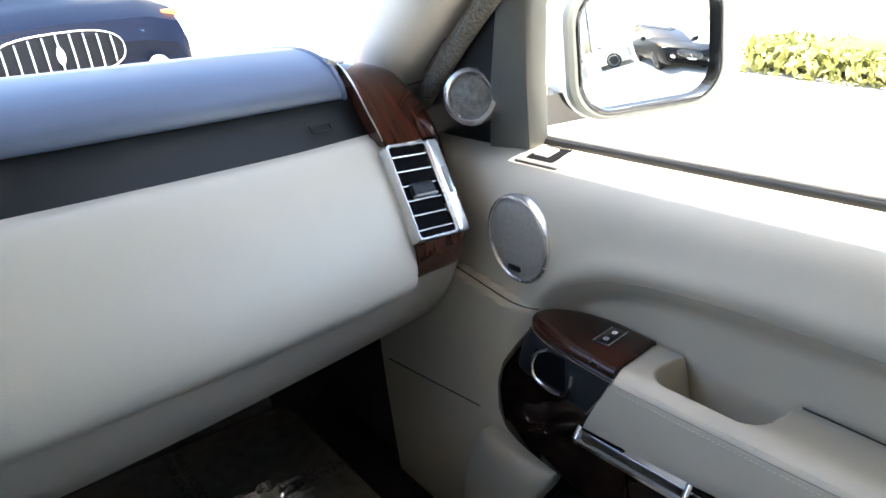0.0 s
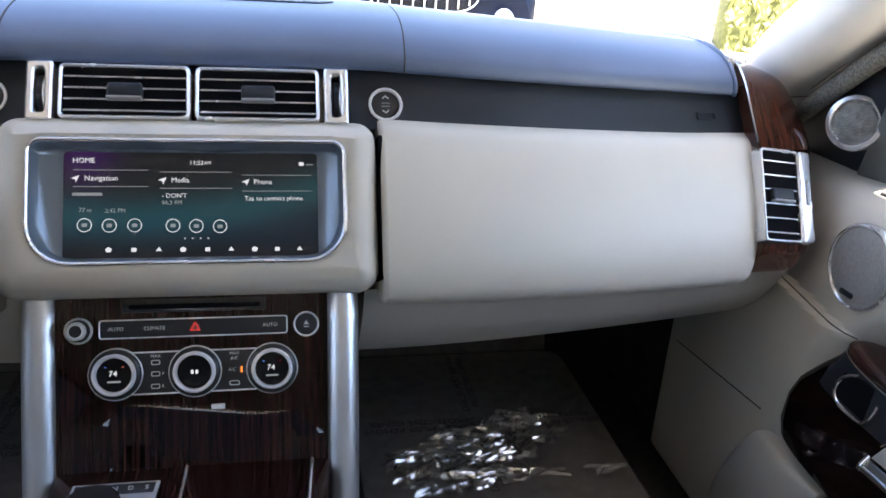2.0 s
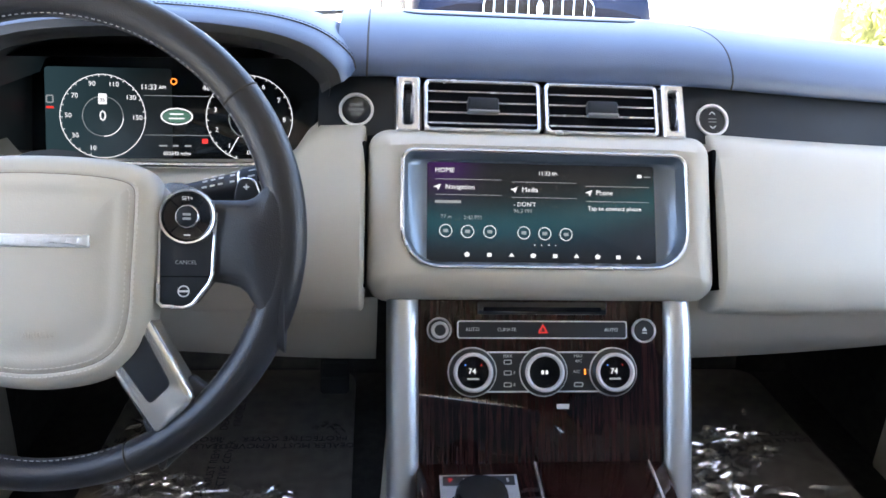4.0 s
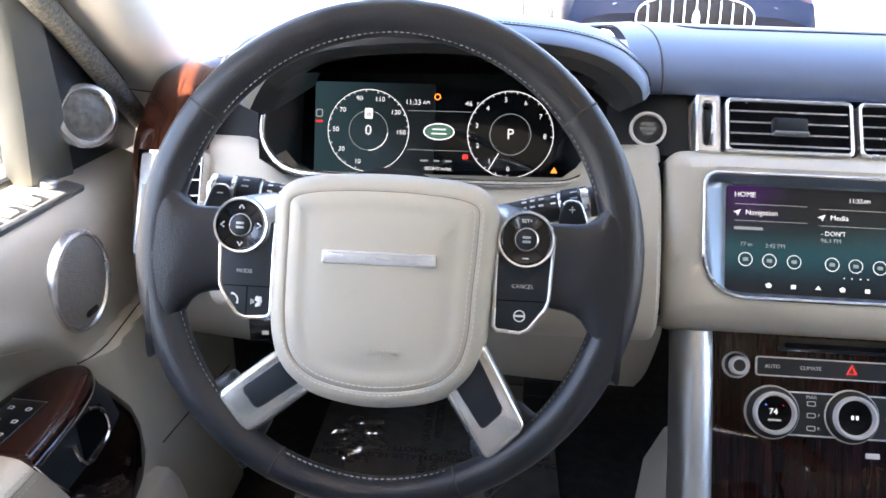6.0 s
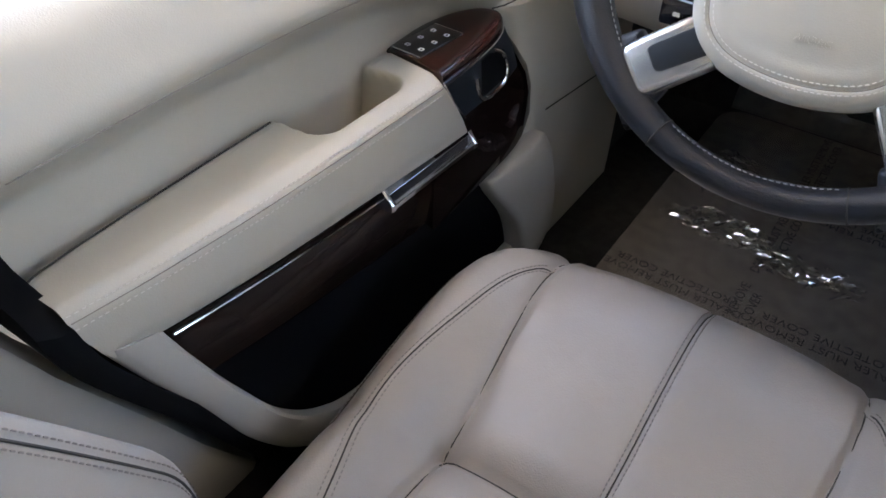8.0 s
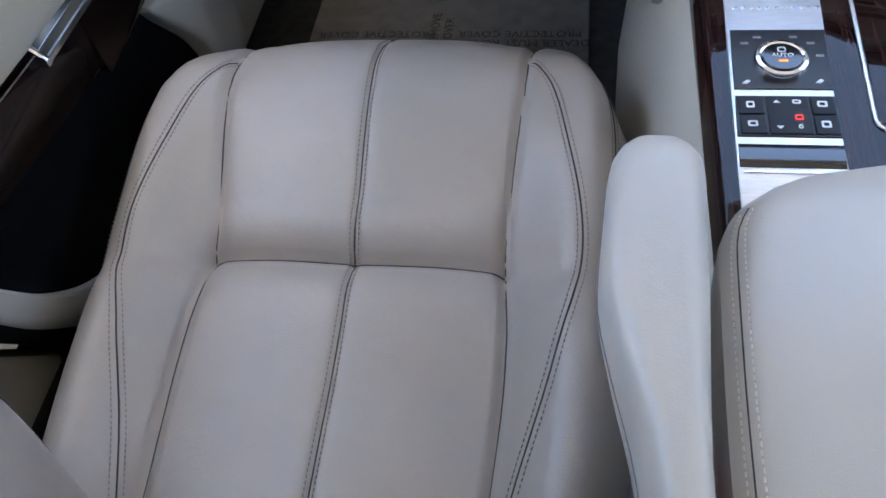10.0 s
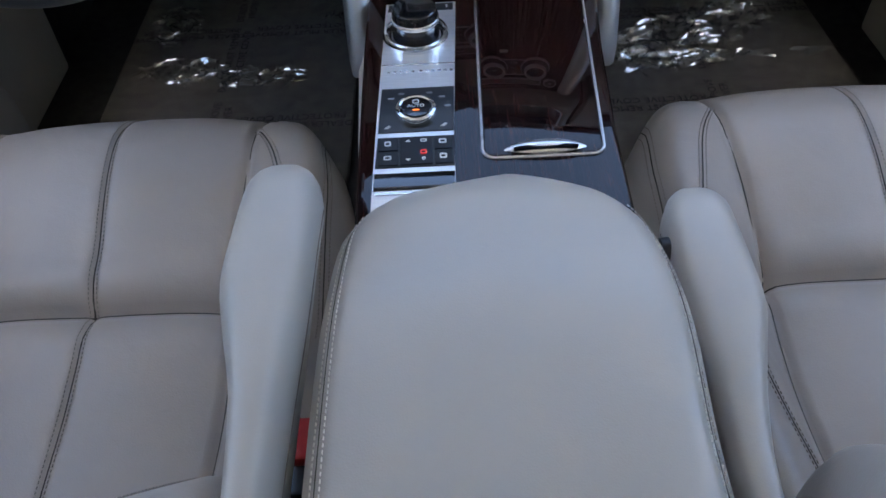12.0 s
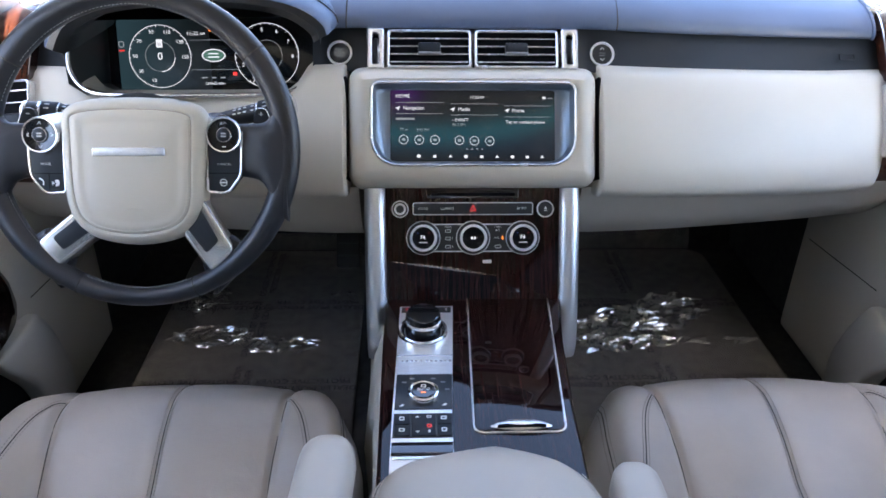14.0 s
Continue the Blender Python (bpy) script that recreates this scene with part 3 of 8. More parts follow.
hood_arch = spline([(x, 0, z) for x, z in HX], 5)


def hood_loop(y, grow, drop):
    c = Vector((-0.41, 0, 0.76))
    return [Vector((c.x + (p.x - c.x) * (1 + grow), y, c.z + (p.z - c.z) * (1 + grow) + drop)) for p in hood_arch]


part("hood_lining", loft([hood_loop(0.27, -0.16, -0.01), hood_loop(0.13, -0.13, -0.012), hood_loop(0.090, -0.11, -0.011), hood_loop(0.078, -0.06, -0.004), hood_loop(0.079, -0.035, -0.002), hood_loop(0.0805, -0.012, -0.0005)], closed=False, cap=False), BLACK, dash, "black lining inside the hood")
part("instrument_hood", loft([hood_loop(0.0805, -0.012, -0.0005), hood_loop(0.082, 0.0, 0.0), hood_loop(0.10, 0.035, 0.003), hood_loop(0.15, 0.07, 0.006), hood_loop(0.24, 0.10, 0.004), hood_loop(0.36, 0.12, -0.012), hood_loop(0.50, 0.12, -0.05)], closed=False, cap=False), NAVY, dash, "navy leather instrument hood")
part("hood_stitching", stitches([p + Vector((0, 0, 0.0003)) for p in hood_loop(0.118, 0.051, 0.0045)], 0.0028, 0.0016, 0.0004), SEAM, dash)
part("hood_stitching", stitches([p + Vector((0, 0, 0.0003)) for p in hood_loop(0.130, 0.059, 0.005)], 0.0028, 0.0016, 0.0004), SEAM, dash)
part("hood_seam", tube([p + Vector((0, 0, -0.0002)) for p in hood_loop(0.124, 0.055, 0.0048)], 0.0008, n=6), SEAM, dash)

# dark tunnel and cluster
part("cluster_tunnel", loft([[(-0.60, 0.12, 0.70), (-0.57, 0.105, 0.688), (-0.27, 0.105, 0.690), (-0.226, 0.12, 0.72), (-0.222, 0.13, 0.80), (-0.60, 0.13, 0.79)], [(-0.588, 0.275, 0.655), (-0.56, 0.262, 0.640), (-0.25, 0.262, 0.645), (-0.205, 0.265, 0.66), (-0.20, 0.29, 0.80), (-0.588, 0.29, 0.79)]], cap=False), BLACK, dash, "black tunnel round the instruments")
cl_path = spline([(-0.596, 0.150, 0.785), (-0.597, 0.132, 0.745), (-0.592, 0.118, 0.718), (-0.566, 0.100, 0.697), (-0.52, 0.094, 0.692), (-0.40, 0.0935, 0.6915), (-0.30, 0.095, 0.693), (-0.262, 0.100, 0.699), (-0.236, 0.112, 0.72), (-0.229, 0.125, 0.745), (-0.228, 0.148, 0.79)], 6)
part("cluster_trim", tube(cl_path, 0.0036, n=10), SATIN, dash, "satin silver strip round the instruments")

cluster = thing("instrument_cluster", "dark digital instrument display with two white dials", "instrument display")
CM = basis((-0.418, 0.268, 0.706), (1, 0, 0.014), (0, 0.30, 0.954))
GLASSY = material("display_black", (0.006, 0.008, 0.010), 0.12, coat=0.5, vary=0.1)
part("display", slab(rrect(0.375, 0.145, 0.012, 4), CM, -0.012, 0.0, 0.002), GLASSY, cluster, "dark display glass")


def fading_teal():
    """A dim teal light that fades out across the display."""
    m = glow("dim_teal_display", (0.10, 0.22, 0.27), 0.03)
    nodes, links = m.node_tree.nodes, m.node_tree.links
    co, sep, rng = nodes.new("ShaderNodeTexCoord"), nodes.new("ShaderNodeSeparateXYZ"), nodes.new("ShaderNodeMapRange")
    links.new(co.outputs["Object"], sep.inputs[0])
    rng.interpolation_type = "SMOOTHSTEP"
    for k, q in (("From Min", -0.585), ("From Max", -0.425), ("To Min", 0.018), ("To Max", 0.001)):
        rng.inputs[k].default_value = q
    links.new(sep.outputs[0], rng.inputs["Value"])
    links.new(rng.outputs[0], m.node_tree.nodes["Principled BSDF"].inputs["Emission Strength"])
    return m


TEAL = fading_teal()
part("display_glow", slab(rrect(0.150, 0.122, 0.004, 4, -0.0805, -0.004), CM, 0.0002, 0.0006, 0.0001), TEAL, cluster, "dim teal lit field behind the speed dial")


def dial(cx, cy, r, labels, a0, a1, ticks, big, sub=""):
    d = part("dial", ring(disc(r, 64, cx, cy), disc(r - 0.0009, 64, cx, cy), CM, 0.0008, 0.0012, 0.0001), WHITE_LAMP, cluster, "thin white dial ring")
    part("inner_ring", ring(disc(r * 0.48, 48, cx, cy), disc(r * 0.48 - 0.0007, 48, cx, cy), CM, 0.0008, 0.0012, 0.0001), DIM_LAMP, d)
    bm = bmesh.new()
    for i in range(ticks):
        a = radians(a0 + (a1 - a0) * i / (ticks - 1))
        q = 0.0035 if i % 2 == 0 else 0.0022
        c, s = math.cos(a), math.sin(a)
        w = 0.0005
        loft([[(cx + c * (r - 0.001) - s * w, cy + s * (r - 0.001) + c * w, z), (cx + c * (r - 0.001) + s * w, cy + s * (r - 0.001) - c * w, z), (cx + c * (r - q) + s * w, cy + s * (r - q) - c * w, z), (cx + c * (r - q) - s * w, cy + s * (r - q) + c * w, z)] for z in (0.0008, 0.0012)], CM, bm=bm)
    part("ticks", bm, WHITE_LAMP, d)
    for k, text in enumerate(labels):
        a = radians(a0 + (a1 - a0) * k / (len(labels) - 1))
        writing("numeral", text, 0.0085, CM @ Matrix.Translation((cx + math.cos(a) * r * 0.80, cy + math.sin(a) * r * 0.80, 0.001)), WHITE_LAMP, d)
    writing("readout", big, 0.018, CM @ Matrix.Translation((cx, cy, 0.001)), WHITE_LAMP, d)
    return d


dl = dial(-0.088, -0.002, 0.051, ["10", "30", "50", "70", "90", "110", "130", "150"], 252, -2, 30, "0")
dr = dial(0.088, -0.002, 0.053, ["0", "1", "2", "3", "4", "5", "6", "7", "8"], 268, -2, 33, "P")
na = radians(240)
part("needle", tube([CM @ Vector((0.088 + math.cos(na) * q, -0.002 + math.sin(na) * q, 0.0016)) for q in (0.027, 0.051)], 0.0006, n=6), WHITE_LAMP, dr, "white needle")
part("fuel_arc", tube([CM @ Vector((-0.088 + math.cos(radians(a)) * 0.0245, -0.002 + math.sin(radians(a)) * 0.0245, 0.0014)) for a in span(-88, -5, 14)], 0.0007, n=6), WHITE_LAMP, dl)
part("speed_sign", slab(rrect(0.010, 0.013, 0.001, 2, -0.088, 0.019), CM, 0.0008, 0.0014, 0.0002), WHITE_LAMP, dl, "small white speed sign")
writing("sign_numeral", "35", 0.0062, CM @ Matrix.Translation((-0.088, 0.0175, 0.0016)), DARK_INK, dl)
writing("readout", "11:33", 0.009, CM @ Matrix.Translation((-0.033, 0.034, 0.001)), WHITE_LAMP, cluster)
writing("readout", "AM", 0.006, CM @ Matrix.Translation((-0.0165, 0.034, 0.001)), WHITE_LAMP, cluster)
writing("readout", "46", 0.009, CM @ Matrix.Translation((0.036, 0.034, 0.001)), WHITE_LAMP, cluster)
writing("readout", "F", 0.006, CM @ Matrix.Translation((0.047, 0.034, 0.001)), WHITE_LAMP, cluster)
for yy in (0.024, -0.024):
    part("rule", slab(rrect(0.078, 0.0006, 0.0002, 1, 0.0, yy), CM, 0.0006, 0.001, 0.0001), DIM_LAMP, cluster)
part("oval_emblem", ring(disc(0.0195, 40, 0, -0.001, 0.0105), disc(0.0175, 40, 0, -0.001, 0.0088), CM, 0.0006, 0.0014, 0.0003), WHITE_LAMP, cluster, "pale oval emblem")
part("emblem_field", slab(disc(0.0165, 40, 0, -0.001, 0.0079), CM, 0.0004, 0.001, 0.0002), glow("emblem_green", (0.1, 0.28, 0.2), 0.05), cluster, "dull green oval field")
for yy, w in ((0.0018, 0.017), (-0.0036, 0.019)):
    part("emblem_bar", slab(rrect(w, 0.0018, 0.0004, 1, 0.0, yy), CM, 0.0011, 0.0016, 0.0002), WHITE_LAMP, cluster)
for xx, w in ((-0.017, 0.010), (-0.002, 0.007), (0.013, 0.008)):
    part("symbol", slab(rrect(w, 0.0022, 0.0006, 2, xx, -0.037), CM, 0.0006, 0.001, 0.0001), DIM_LAMP, cluster)
writing("readout", "032642 miles", 0.0062, CM @ Matrix.Translation((0.0, -0.0465, 0.001)), WHITE_LAMP, cluster)
part("warning_light", ring(disc(0.0040, 20, -0.003, 0.0415), disc(0.0028, 20, -0.003, 0.0415), CM, 0.0006, 0.001, 0.0001), ORANGE_LAMP, cluster, "orange tyre warning light")
part("warning_light", slab(rrect(0.007, 0.006, 0.001, 2, 0.0335, -0.031), CM, 0.0006, 0.001, 0.0001), RED_INK, cluster, "red warning light")
part("warning_light", loft([[(0.143 + 0.0048 * math.cos(radians(a)), -0.045 + 0.0048 * math.sin(radians(a)), z) for a in (90, 210, 330)] for z in (0.0006, 0.001)], CM), ORANGE_LAMP, cluster, "orange warning triangle")
part("lane_symbol", ring(rrect(0.009, 0.010, 0.002, 2, -0.150, 0.018), rrect(0.006, 0.007, 0.001, 2, -0.150, 0.018), CM, 0.0006, 0.001, 0.0001), DIM_LAMP, cluster)
part("lane_mark", slab(rrect(0.009, 0.0028, 0.0006, 2, -0.150, 0.008), CM, 0.0006, 0.001, 0.0001), RED_INK, cluster)

# ---- middle of the dashboard ----
UPF = Vector((0, 0.468, 0.884))
BM_ = basis((0, 0.007, 0.583), (1, 0, 0), UPF)
for sgn in (-1, 1):
    part("panel_gap", slab(rrect(0.0055, 0.150, 0.002, 2, sgn * 0.1855, 0.085), BM_, -0.05, 0.0045, 0.001), VOID, dash, "dark joint between the panels")
bez_out = rrect(0.364, 0.176, 0.022, 6, 0, 0.0865)
bez_in = rrect(0.298, 0.122, 0.014, 6, 0, 0.089, low=0.040)
loops = []
for q, h in ((0.0, -0.05), (0.0, -0.006), (0.002, 0.002), (0.006, 0.009), (0.013, 0.016), (0.022, 0.0195)):
    loops.append([(x, y, h) for x, y in inset(bez_out, q)])
loops += [[(x, y, 0.021) for x, y in inset(bez_in, -0.004)], [(x, y, 0.019) for x, y in bez_in], [(x, y, -0.004) for x, y in bez_in]]
part("centre_panel", loft(loops, BM_, cap=False), CREAM, dash, "cream leather panel round the screen")

screen = thing("touchscreen", "lit infotainment touchscreen with a satin silver frame", "screen")
part("frame", ring(bez_in, inset(bez_in, 0.0035), BM_, 0.0, 0.0225, 0.0012), SATIN, screen, "satin silver frame")
WING = material("blue_grey_satin", (0.16, 0.20, 0.25), 0.3, vary=0.08, scale=8, metal=0.5)
disp = rrect(0.242, 0.106, 0.004, 6, 0, 0.088)
loops = [[(x, y, 0.018) for x, y in inset(bez_in, 0.0035)], [(x, y, 0.006) for x, y in inset(bez_in, 0.008)], [(x, y, -0.001) for x, y in inset(disp, -0.006)], [(x, y, -0.002) for x, y in disp]]
part("surround", loft(loops, BM_, cap=False), WING, screen, "blue-grey recessed surround")


def screen_picture():
    """The display's lit ground: near-black with a soft violet field, a teal aurora and a dark foot."""
    m = bpy.data.materials.new("display_picture")
    m.use_nodes = True
    nodes, links = m.node_tree.nodes, m.node_tree.links
    bsdf = nodes["Principled BSDF"]
    bsdf.inputs["Base Color"].default_value, bsdf.inputs["Roughness"].default_value = (0.006, 0.006, 0.007, 1), 0.2
    bsdf.inputs["Specular IOR Level"].default_value = 0.2
    co, sep = nodes.new("ShaderNodeTexCoord"), nodes.new("ShaderNodeSeparateXYZ")
    links.new(co.outputs["Object"], sep.inputs[0])

    def math_node(op, a, b):
        n = nodes.new("ShaderNodeMath")
        n.operation = op
        for k, v in ((0, a), (1, b)):
            if isinstance(v, (int, float)):
                n.inputs[k].default_value = v
            else:
                links.new(v, n.inputs[k])
        return n.outputs[0]

    x, z = sep.outputs[0], sep.outputs[2]
    # height of the aurora's crest rises to one side
    crest = math_node("ADD", math_node("MULTIPLY", math_node("MULTIPLY", x, x), 0.75), 0.652)
    off = math_node("SUBTRACT", z, math_node("ADD", crest, math_node("MULTIPLY", x, 0.09)))
    band = math_node("POWER", 2.718, math_node("MULTIPLY", math_node("MULTIPLY", off, off), -3500.0))
    foot = math_node("POWER", 2.718, math_node("MULTIPLY", math_node("MULTIPLY", math_node("SUBTRACT", z, 0.640), math_node("SUBTRACT", z, 0.640)), -2600.0))
    vio = math_node("POWER", 2.718, math_node("MULTIPLY", math_node("ADD", math_node("MULTIPLY", math_node("ADD", x, 0.102), math_node("ADD", x, 0.102)), math_node("MULTIPLY", math_node("SUBTRACT", z, 0.705), math_node("SUBTRACT", z, 0.705))), -1500.0))
    comb = nodes.new("ShaderNodeCombineColor")
    links.new(math_node("ADD", 0.010, math_node("ADD", math_node("MULTIPLY", vio, 0.022), math_node("MULTIPLY", band, 0.002))), comb.inputs[0])
    links.new(math_node("ADD", 0.011, math_node("ADD", math_node("MULTIPLY", band, 0.034), math_node("MULTIPLY", foot, 0.005))), comb.inputs[1])
    links.new(math_node("ADD", 0.012, math_node("ADD", math_node("MULTIPLY", vio, 0.05), math_node("ADD", math_node("MULTIPLY", band, 0.040), math_node("MULTIPLY", foot, 0.013)))), comb.inputs[2])
    links.new(comb.outputs[0], bsdf.inputs["Emission Color"])
    bsdf.inputs["Emission Strength"].default_value = 0.11
    return m


part("display", slab(inset(disp, -0.001), BM_, -0.006, -0.002, 0.0005), screen_picture(), screen, "lit dark display with a teal glow")


def on_screen(px, py):
    """A point of the display from a 403 x 179 layout, origin at its upper corner."""
    return BM_ @ Matrix.Translation((-0.120 + px * 0.24 / 403, 0.140 - py * 0.104 / 179, -0.0016))


def scr(text, px, py, size, align="LEFT", mat=WHITE_LAMP):
    writing("caption", text, size, on_screen(px, py), mat, screen, align)


def bar(px, py, w, h, mat=DIM_LAMP, r=0.0003):
    part("bar", slab(rrect(w * 0.24 / 403, h * 0.104 / 179, r, 2), on_screen(px, py), 0, 0.0003, 0.0001), mat, screen)


scr("HOME", 12, 13, 0.0072)
scr("11:33", 194, 16, 0.0062)
scr("AM", 218, 16, 0.0045)
scr("Navigation", 30, 43, 0.0072)
scr("Media", 165, 46, 0.0072)
scr("Phone", 298, 49, 0.0072)
scr("- DON'T", 150, 73, 0.0064)
scr("96.3 FM", 150, 85, 0.0060, mat=DIM_LAMP)
scr("Tap to connect phone", 283, 78, 0.0064)
scr("77 m", 22, 97, 0.0058, mat=DIM_LAMP)
scr("2:42 PM", 62, 98, 0.0058, mat=DIM_LAMP)
bar(35, 70, 46, 5)
for px, py in ((71, 29), (205, 32), (337, 37)):
    bar(px, py, 116, 1)
    bar(px, py + 28, 116, 1)
for px, py in ((31, 122), (69, 123), (108, 123), (168, 124), (205, 125), (243, 126)):
    m = on_screen(px, py)
    part("round_key", ring(disc(0.0068, 28), disc(0.0060, 28), m, 0, 0.0003, 0.0001), WHITE_LAMP, screen, "round white outlined key")
    part("key_symbol", slab(rrect(0.005, 0.0035, 0.0006, 2), m, 0, 0.0003, 0.0001), DIM_LAMP, screen)
for k, px in enumerate((68, 107, 146, 184, 223, 261, 299, 336, 373)):
    m = on_screen(px, 164 + k * 0.3)
    part("menu_symbol", slab([(0.0033 * math.cos(radians(a)), 0.0028 * math.sin(radians(a))) for a in ((90, 162, 234, 306, 18), (45, 135, 225, 315), (90, 210, 330))[k % 3]], m, 0, 0.0003, 0.0001), WHITE_LAMP, screen)
for px in (187, 199, 212, 224):
    part("page_dot", slab(disc(0.0008, 10), on_screen(px, 146), 0, 0.0003, 0.0001), WHITE_LAMP, screen)
for px, py in ((16, 43), (151, 46), (285, 49)):
    part("heading_symbol", slab([(0.004, 0.003), (-0.004, 0.0), (0.0, -0.001), (0.001, -0.004)], on_screen(px, py), 0, 0.0003, 0.0001), WHITE_LAMP, screen)
bar(378, 17, 8, 6, WHITE_LAMP)
bar(392, 18, 12, 2, DIM_LAMP)

# ---- vents ----
VM = basis((0, 0.103, 0.757), (1, 0, 0), (0, 0.54, 0.842))


def vent(name, m, w, h, slats, label, tab=True, frame_mat=SATIN, upright=False, group="", tab_at=0.0):
    v = thing(name, label, "air vent", group)
    part("frame", ring(rrect(w, h, 0.006, 4), rrect(w - 0.007, h - 0.007, 0.004, 4), m, -0.012, 0.006, 0.0015), frame_mat, v, "satin silver frame")
    # closed level with the slats; black stands in for the shaded depth
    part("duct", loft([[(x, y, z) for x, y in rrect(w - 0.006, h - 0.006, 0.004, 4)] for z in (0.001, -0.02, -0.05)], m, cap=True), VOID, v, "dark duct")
    for i in range(slats):
        y = (h - 0.010) * ((i + 0.5) / slats - 0.5)
        sm = m @ Matrix.Translation((0, y, -0.002)) @ Matrix.Rotation(radians(24), 4, "X")
        sl = part("slat", box((-(w - 0.008) / 2, -0.0012, -0.012), ((w - 0.008) / 2, 0.0012, 0.004), 0.001, m=sm), BLACK, v)
        part("slat_edge", box((-(w - 0.009) / 2, -0.0007, 0.0036), ((w - 0.009) / 2, 0.0009, 0.0048), 0.0004, m=sm), SATIN, sl, "bright metal edge")
    if tab:
        part("tab", box((tab_at - 0.0165, -0.0075, -0.002), (tab_at + 0.0165, 0.0085, 0.009), 0.003, m=m), CHARCOAL, v, "charcoal adjuster tab")
        part("tab_lip", box((tab_at - 0.0165, -0.0095, 0.002), (tab_at + 0.0165, -0.006, 0.011), 0.0015, m=m), GREY, v)
    return v


for cx in (-0.0635, 0.0635):
    vent("centre_vent", VM @ Matrix.Translation((cx, 0, 0.006)), 0.122, 0.056, 4, "centre air vent with dark slats and a satin frame", group="centre vents")
for sgn in (-1, 1):
    w = thing("vent_wheel", "satin silver block with a ribbed vent thumbwheel", "vent control", "vent wheels")
    m = VM @ Matrix.Translation((sgn * 0.1415, 0.0, 0.006))
    part("block", ring(rrect(0.024, 0.060, 0.003, 3), rrect(0.0095, 0.044, 0.003, 3), m, -0.02, 0.006, 0.002), SATIN, w, "satin silver block")
    part("slot", slab(rrect(0.0105, 0.046, 0.002, 3), m, -0.012, -0.008, 0.0004), VOID, w, "dark slot")
    wb = bmesh.new()
    for i in range(17):
        a = radians(-64 + i * 8)
        box((-0.0026, -0.0008, 0.0), (0.0026, 0.0008, 0.0012), 0.0004, bm=wb, m=m @ Matrix.Translation((0, 0, -0.0150)) @ Matrix.Rotation(a, 4, "X") @ Matrix.Translation((0, 0, 0.0195)))
    wheel_m = m @ Matrix.Translation((0, 0, -0.0150)) @ Matrix.Rotation(radians(90), 4, "Y")
    revolve([(0.0180, -0.0030), (0.0198, -0.0026), (0.0198, 0.0026), (0.0180, 0.0030)], wheel_m, 40, bm=wb)
    part("wheel_edge", revolve([(0.0180, 0.0031), (0.0200, 0.0031), (0.0204, 0.0036), (0.0200, 0.0042), (0.0180, 0.0042)], wheel_m, 40, cap=False), CHROME, w, "chrome wheel edge")
    part("thumbwheel", wb, BLACK, w, "ribbed black thumbwheel")

# round buttons on the fascia
for sgn in (-1, 1):
    b = thing("start_button" if sgn < 0 else "dash_button", "round black start button with a silver ring" if sgn < 0 else "round black dash button with two arrows and a silver ring", "button")
    m = basis((sgn * 0.195, 0.117, 0.749), (1, 0, 0), (0, 0.5, 0.866))
    part("ring", revolve([(0.0185, -0.012), (0.0185, 0.004), (0.0178, 0.0055), (0.0162, 0.0055), (0.0152, 0.004), (0.0152, -0.004)], m, cap=False), BRIGHT_RING, b, "satin silver ring")
    part("cap", revolve([(0.0151, -0.006), (0.0151, 0.002), (0.0142, 0.0032), (0.006, 0.0036), (0.0005, 0.0036)], m), BLACK, b)
    if sgn < 0:
        for k, text in enumerate(("START", "ENGINE", "STOP")):
            writing("caption", text, 0.0046, m @ Matrix.Translation((0, 0.005 - 0.005 * k, 0.0037)), DIM_LAMP, b)
    else:
        for s2 in (-1, 1):
            part("arrow", tube([m @ Vector((-0.0032, s2 * 0.0065, 0.0038)), m @ Vector((0, s2 * 0.0095, 0.0038)), m @ Vector((0.0032, s2 * 0.0065, 0.0038))], 0.0006, n=6), WHITE_INK, b, "white arrow")
        for yy in (0.0015, -0.002):
            part("bar", slab(rrect(0.009, 0.0012, 0.0003, 1, 0, yy), m, 0.0033, 0.0039, 0.0001), GREY, b)
part("airbag_badge", ring(rrect(0.030, 0.010, 0.001, 2), rrect(0.027, 0.007, 0.001, 2), basis((0.615, 0.193, 0.727), (0.96, 0.22, -0.07), (0, 0.55, 0.83)), 0.0, 0.002, 0.0003), CHARCOAL, dash, "small raised badge")
# lower left switch strip
part("lamp_switch_panel", box((-0.60, 0.048, 0.515), (-0.47, 0.12, 0.545), 0.004), GLOSS, dash, "gloss black switch strip by the wheel")
for i in range(4):
    part("switch_mark", box((-0.585 + i * 0.028, 0.0465, 0.527), (-0.578 + i * 0.028, 0.0485, 0.531), 0.0003), DIM_LAMP, dash)

part("dash_core", box((-0.80, 0.31, 0.47), (0.80, 0.90, 0.765), 0.01), BLACK, dash, "black core behind the panels")

# ---- wooden ends with their vents ----
END = [(0.540, 0.150), (0.543, 0.112), (0.560, 0.098), (0.592, 0.090), (0.64, 0.116), (0.695, 0.1535), (0.735, 0.186), (0.775, 0.222), (0.792, 0.262), (0.795, 0.34)]


def end_point(sgn, s, k):
    z, y = END[k][0], END[k][1]
    x = 0.664 + 0.010 * step(0.56, 0.70, z) + 0.090 * s + 0.008 * step(0.62, 0.70, z) * s
    return Vector((sgn * x, y + 0.012 * s + 0.024 * s**6, z - 0.006 * s * s - 0.024 * s * step(0.70, 0.79, z)))


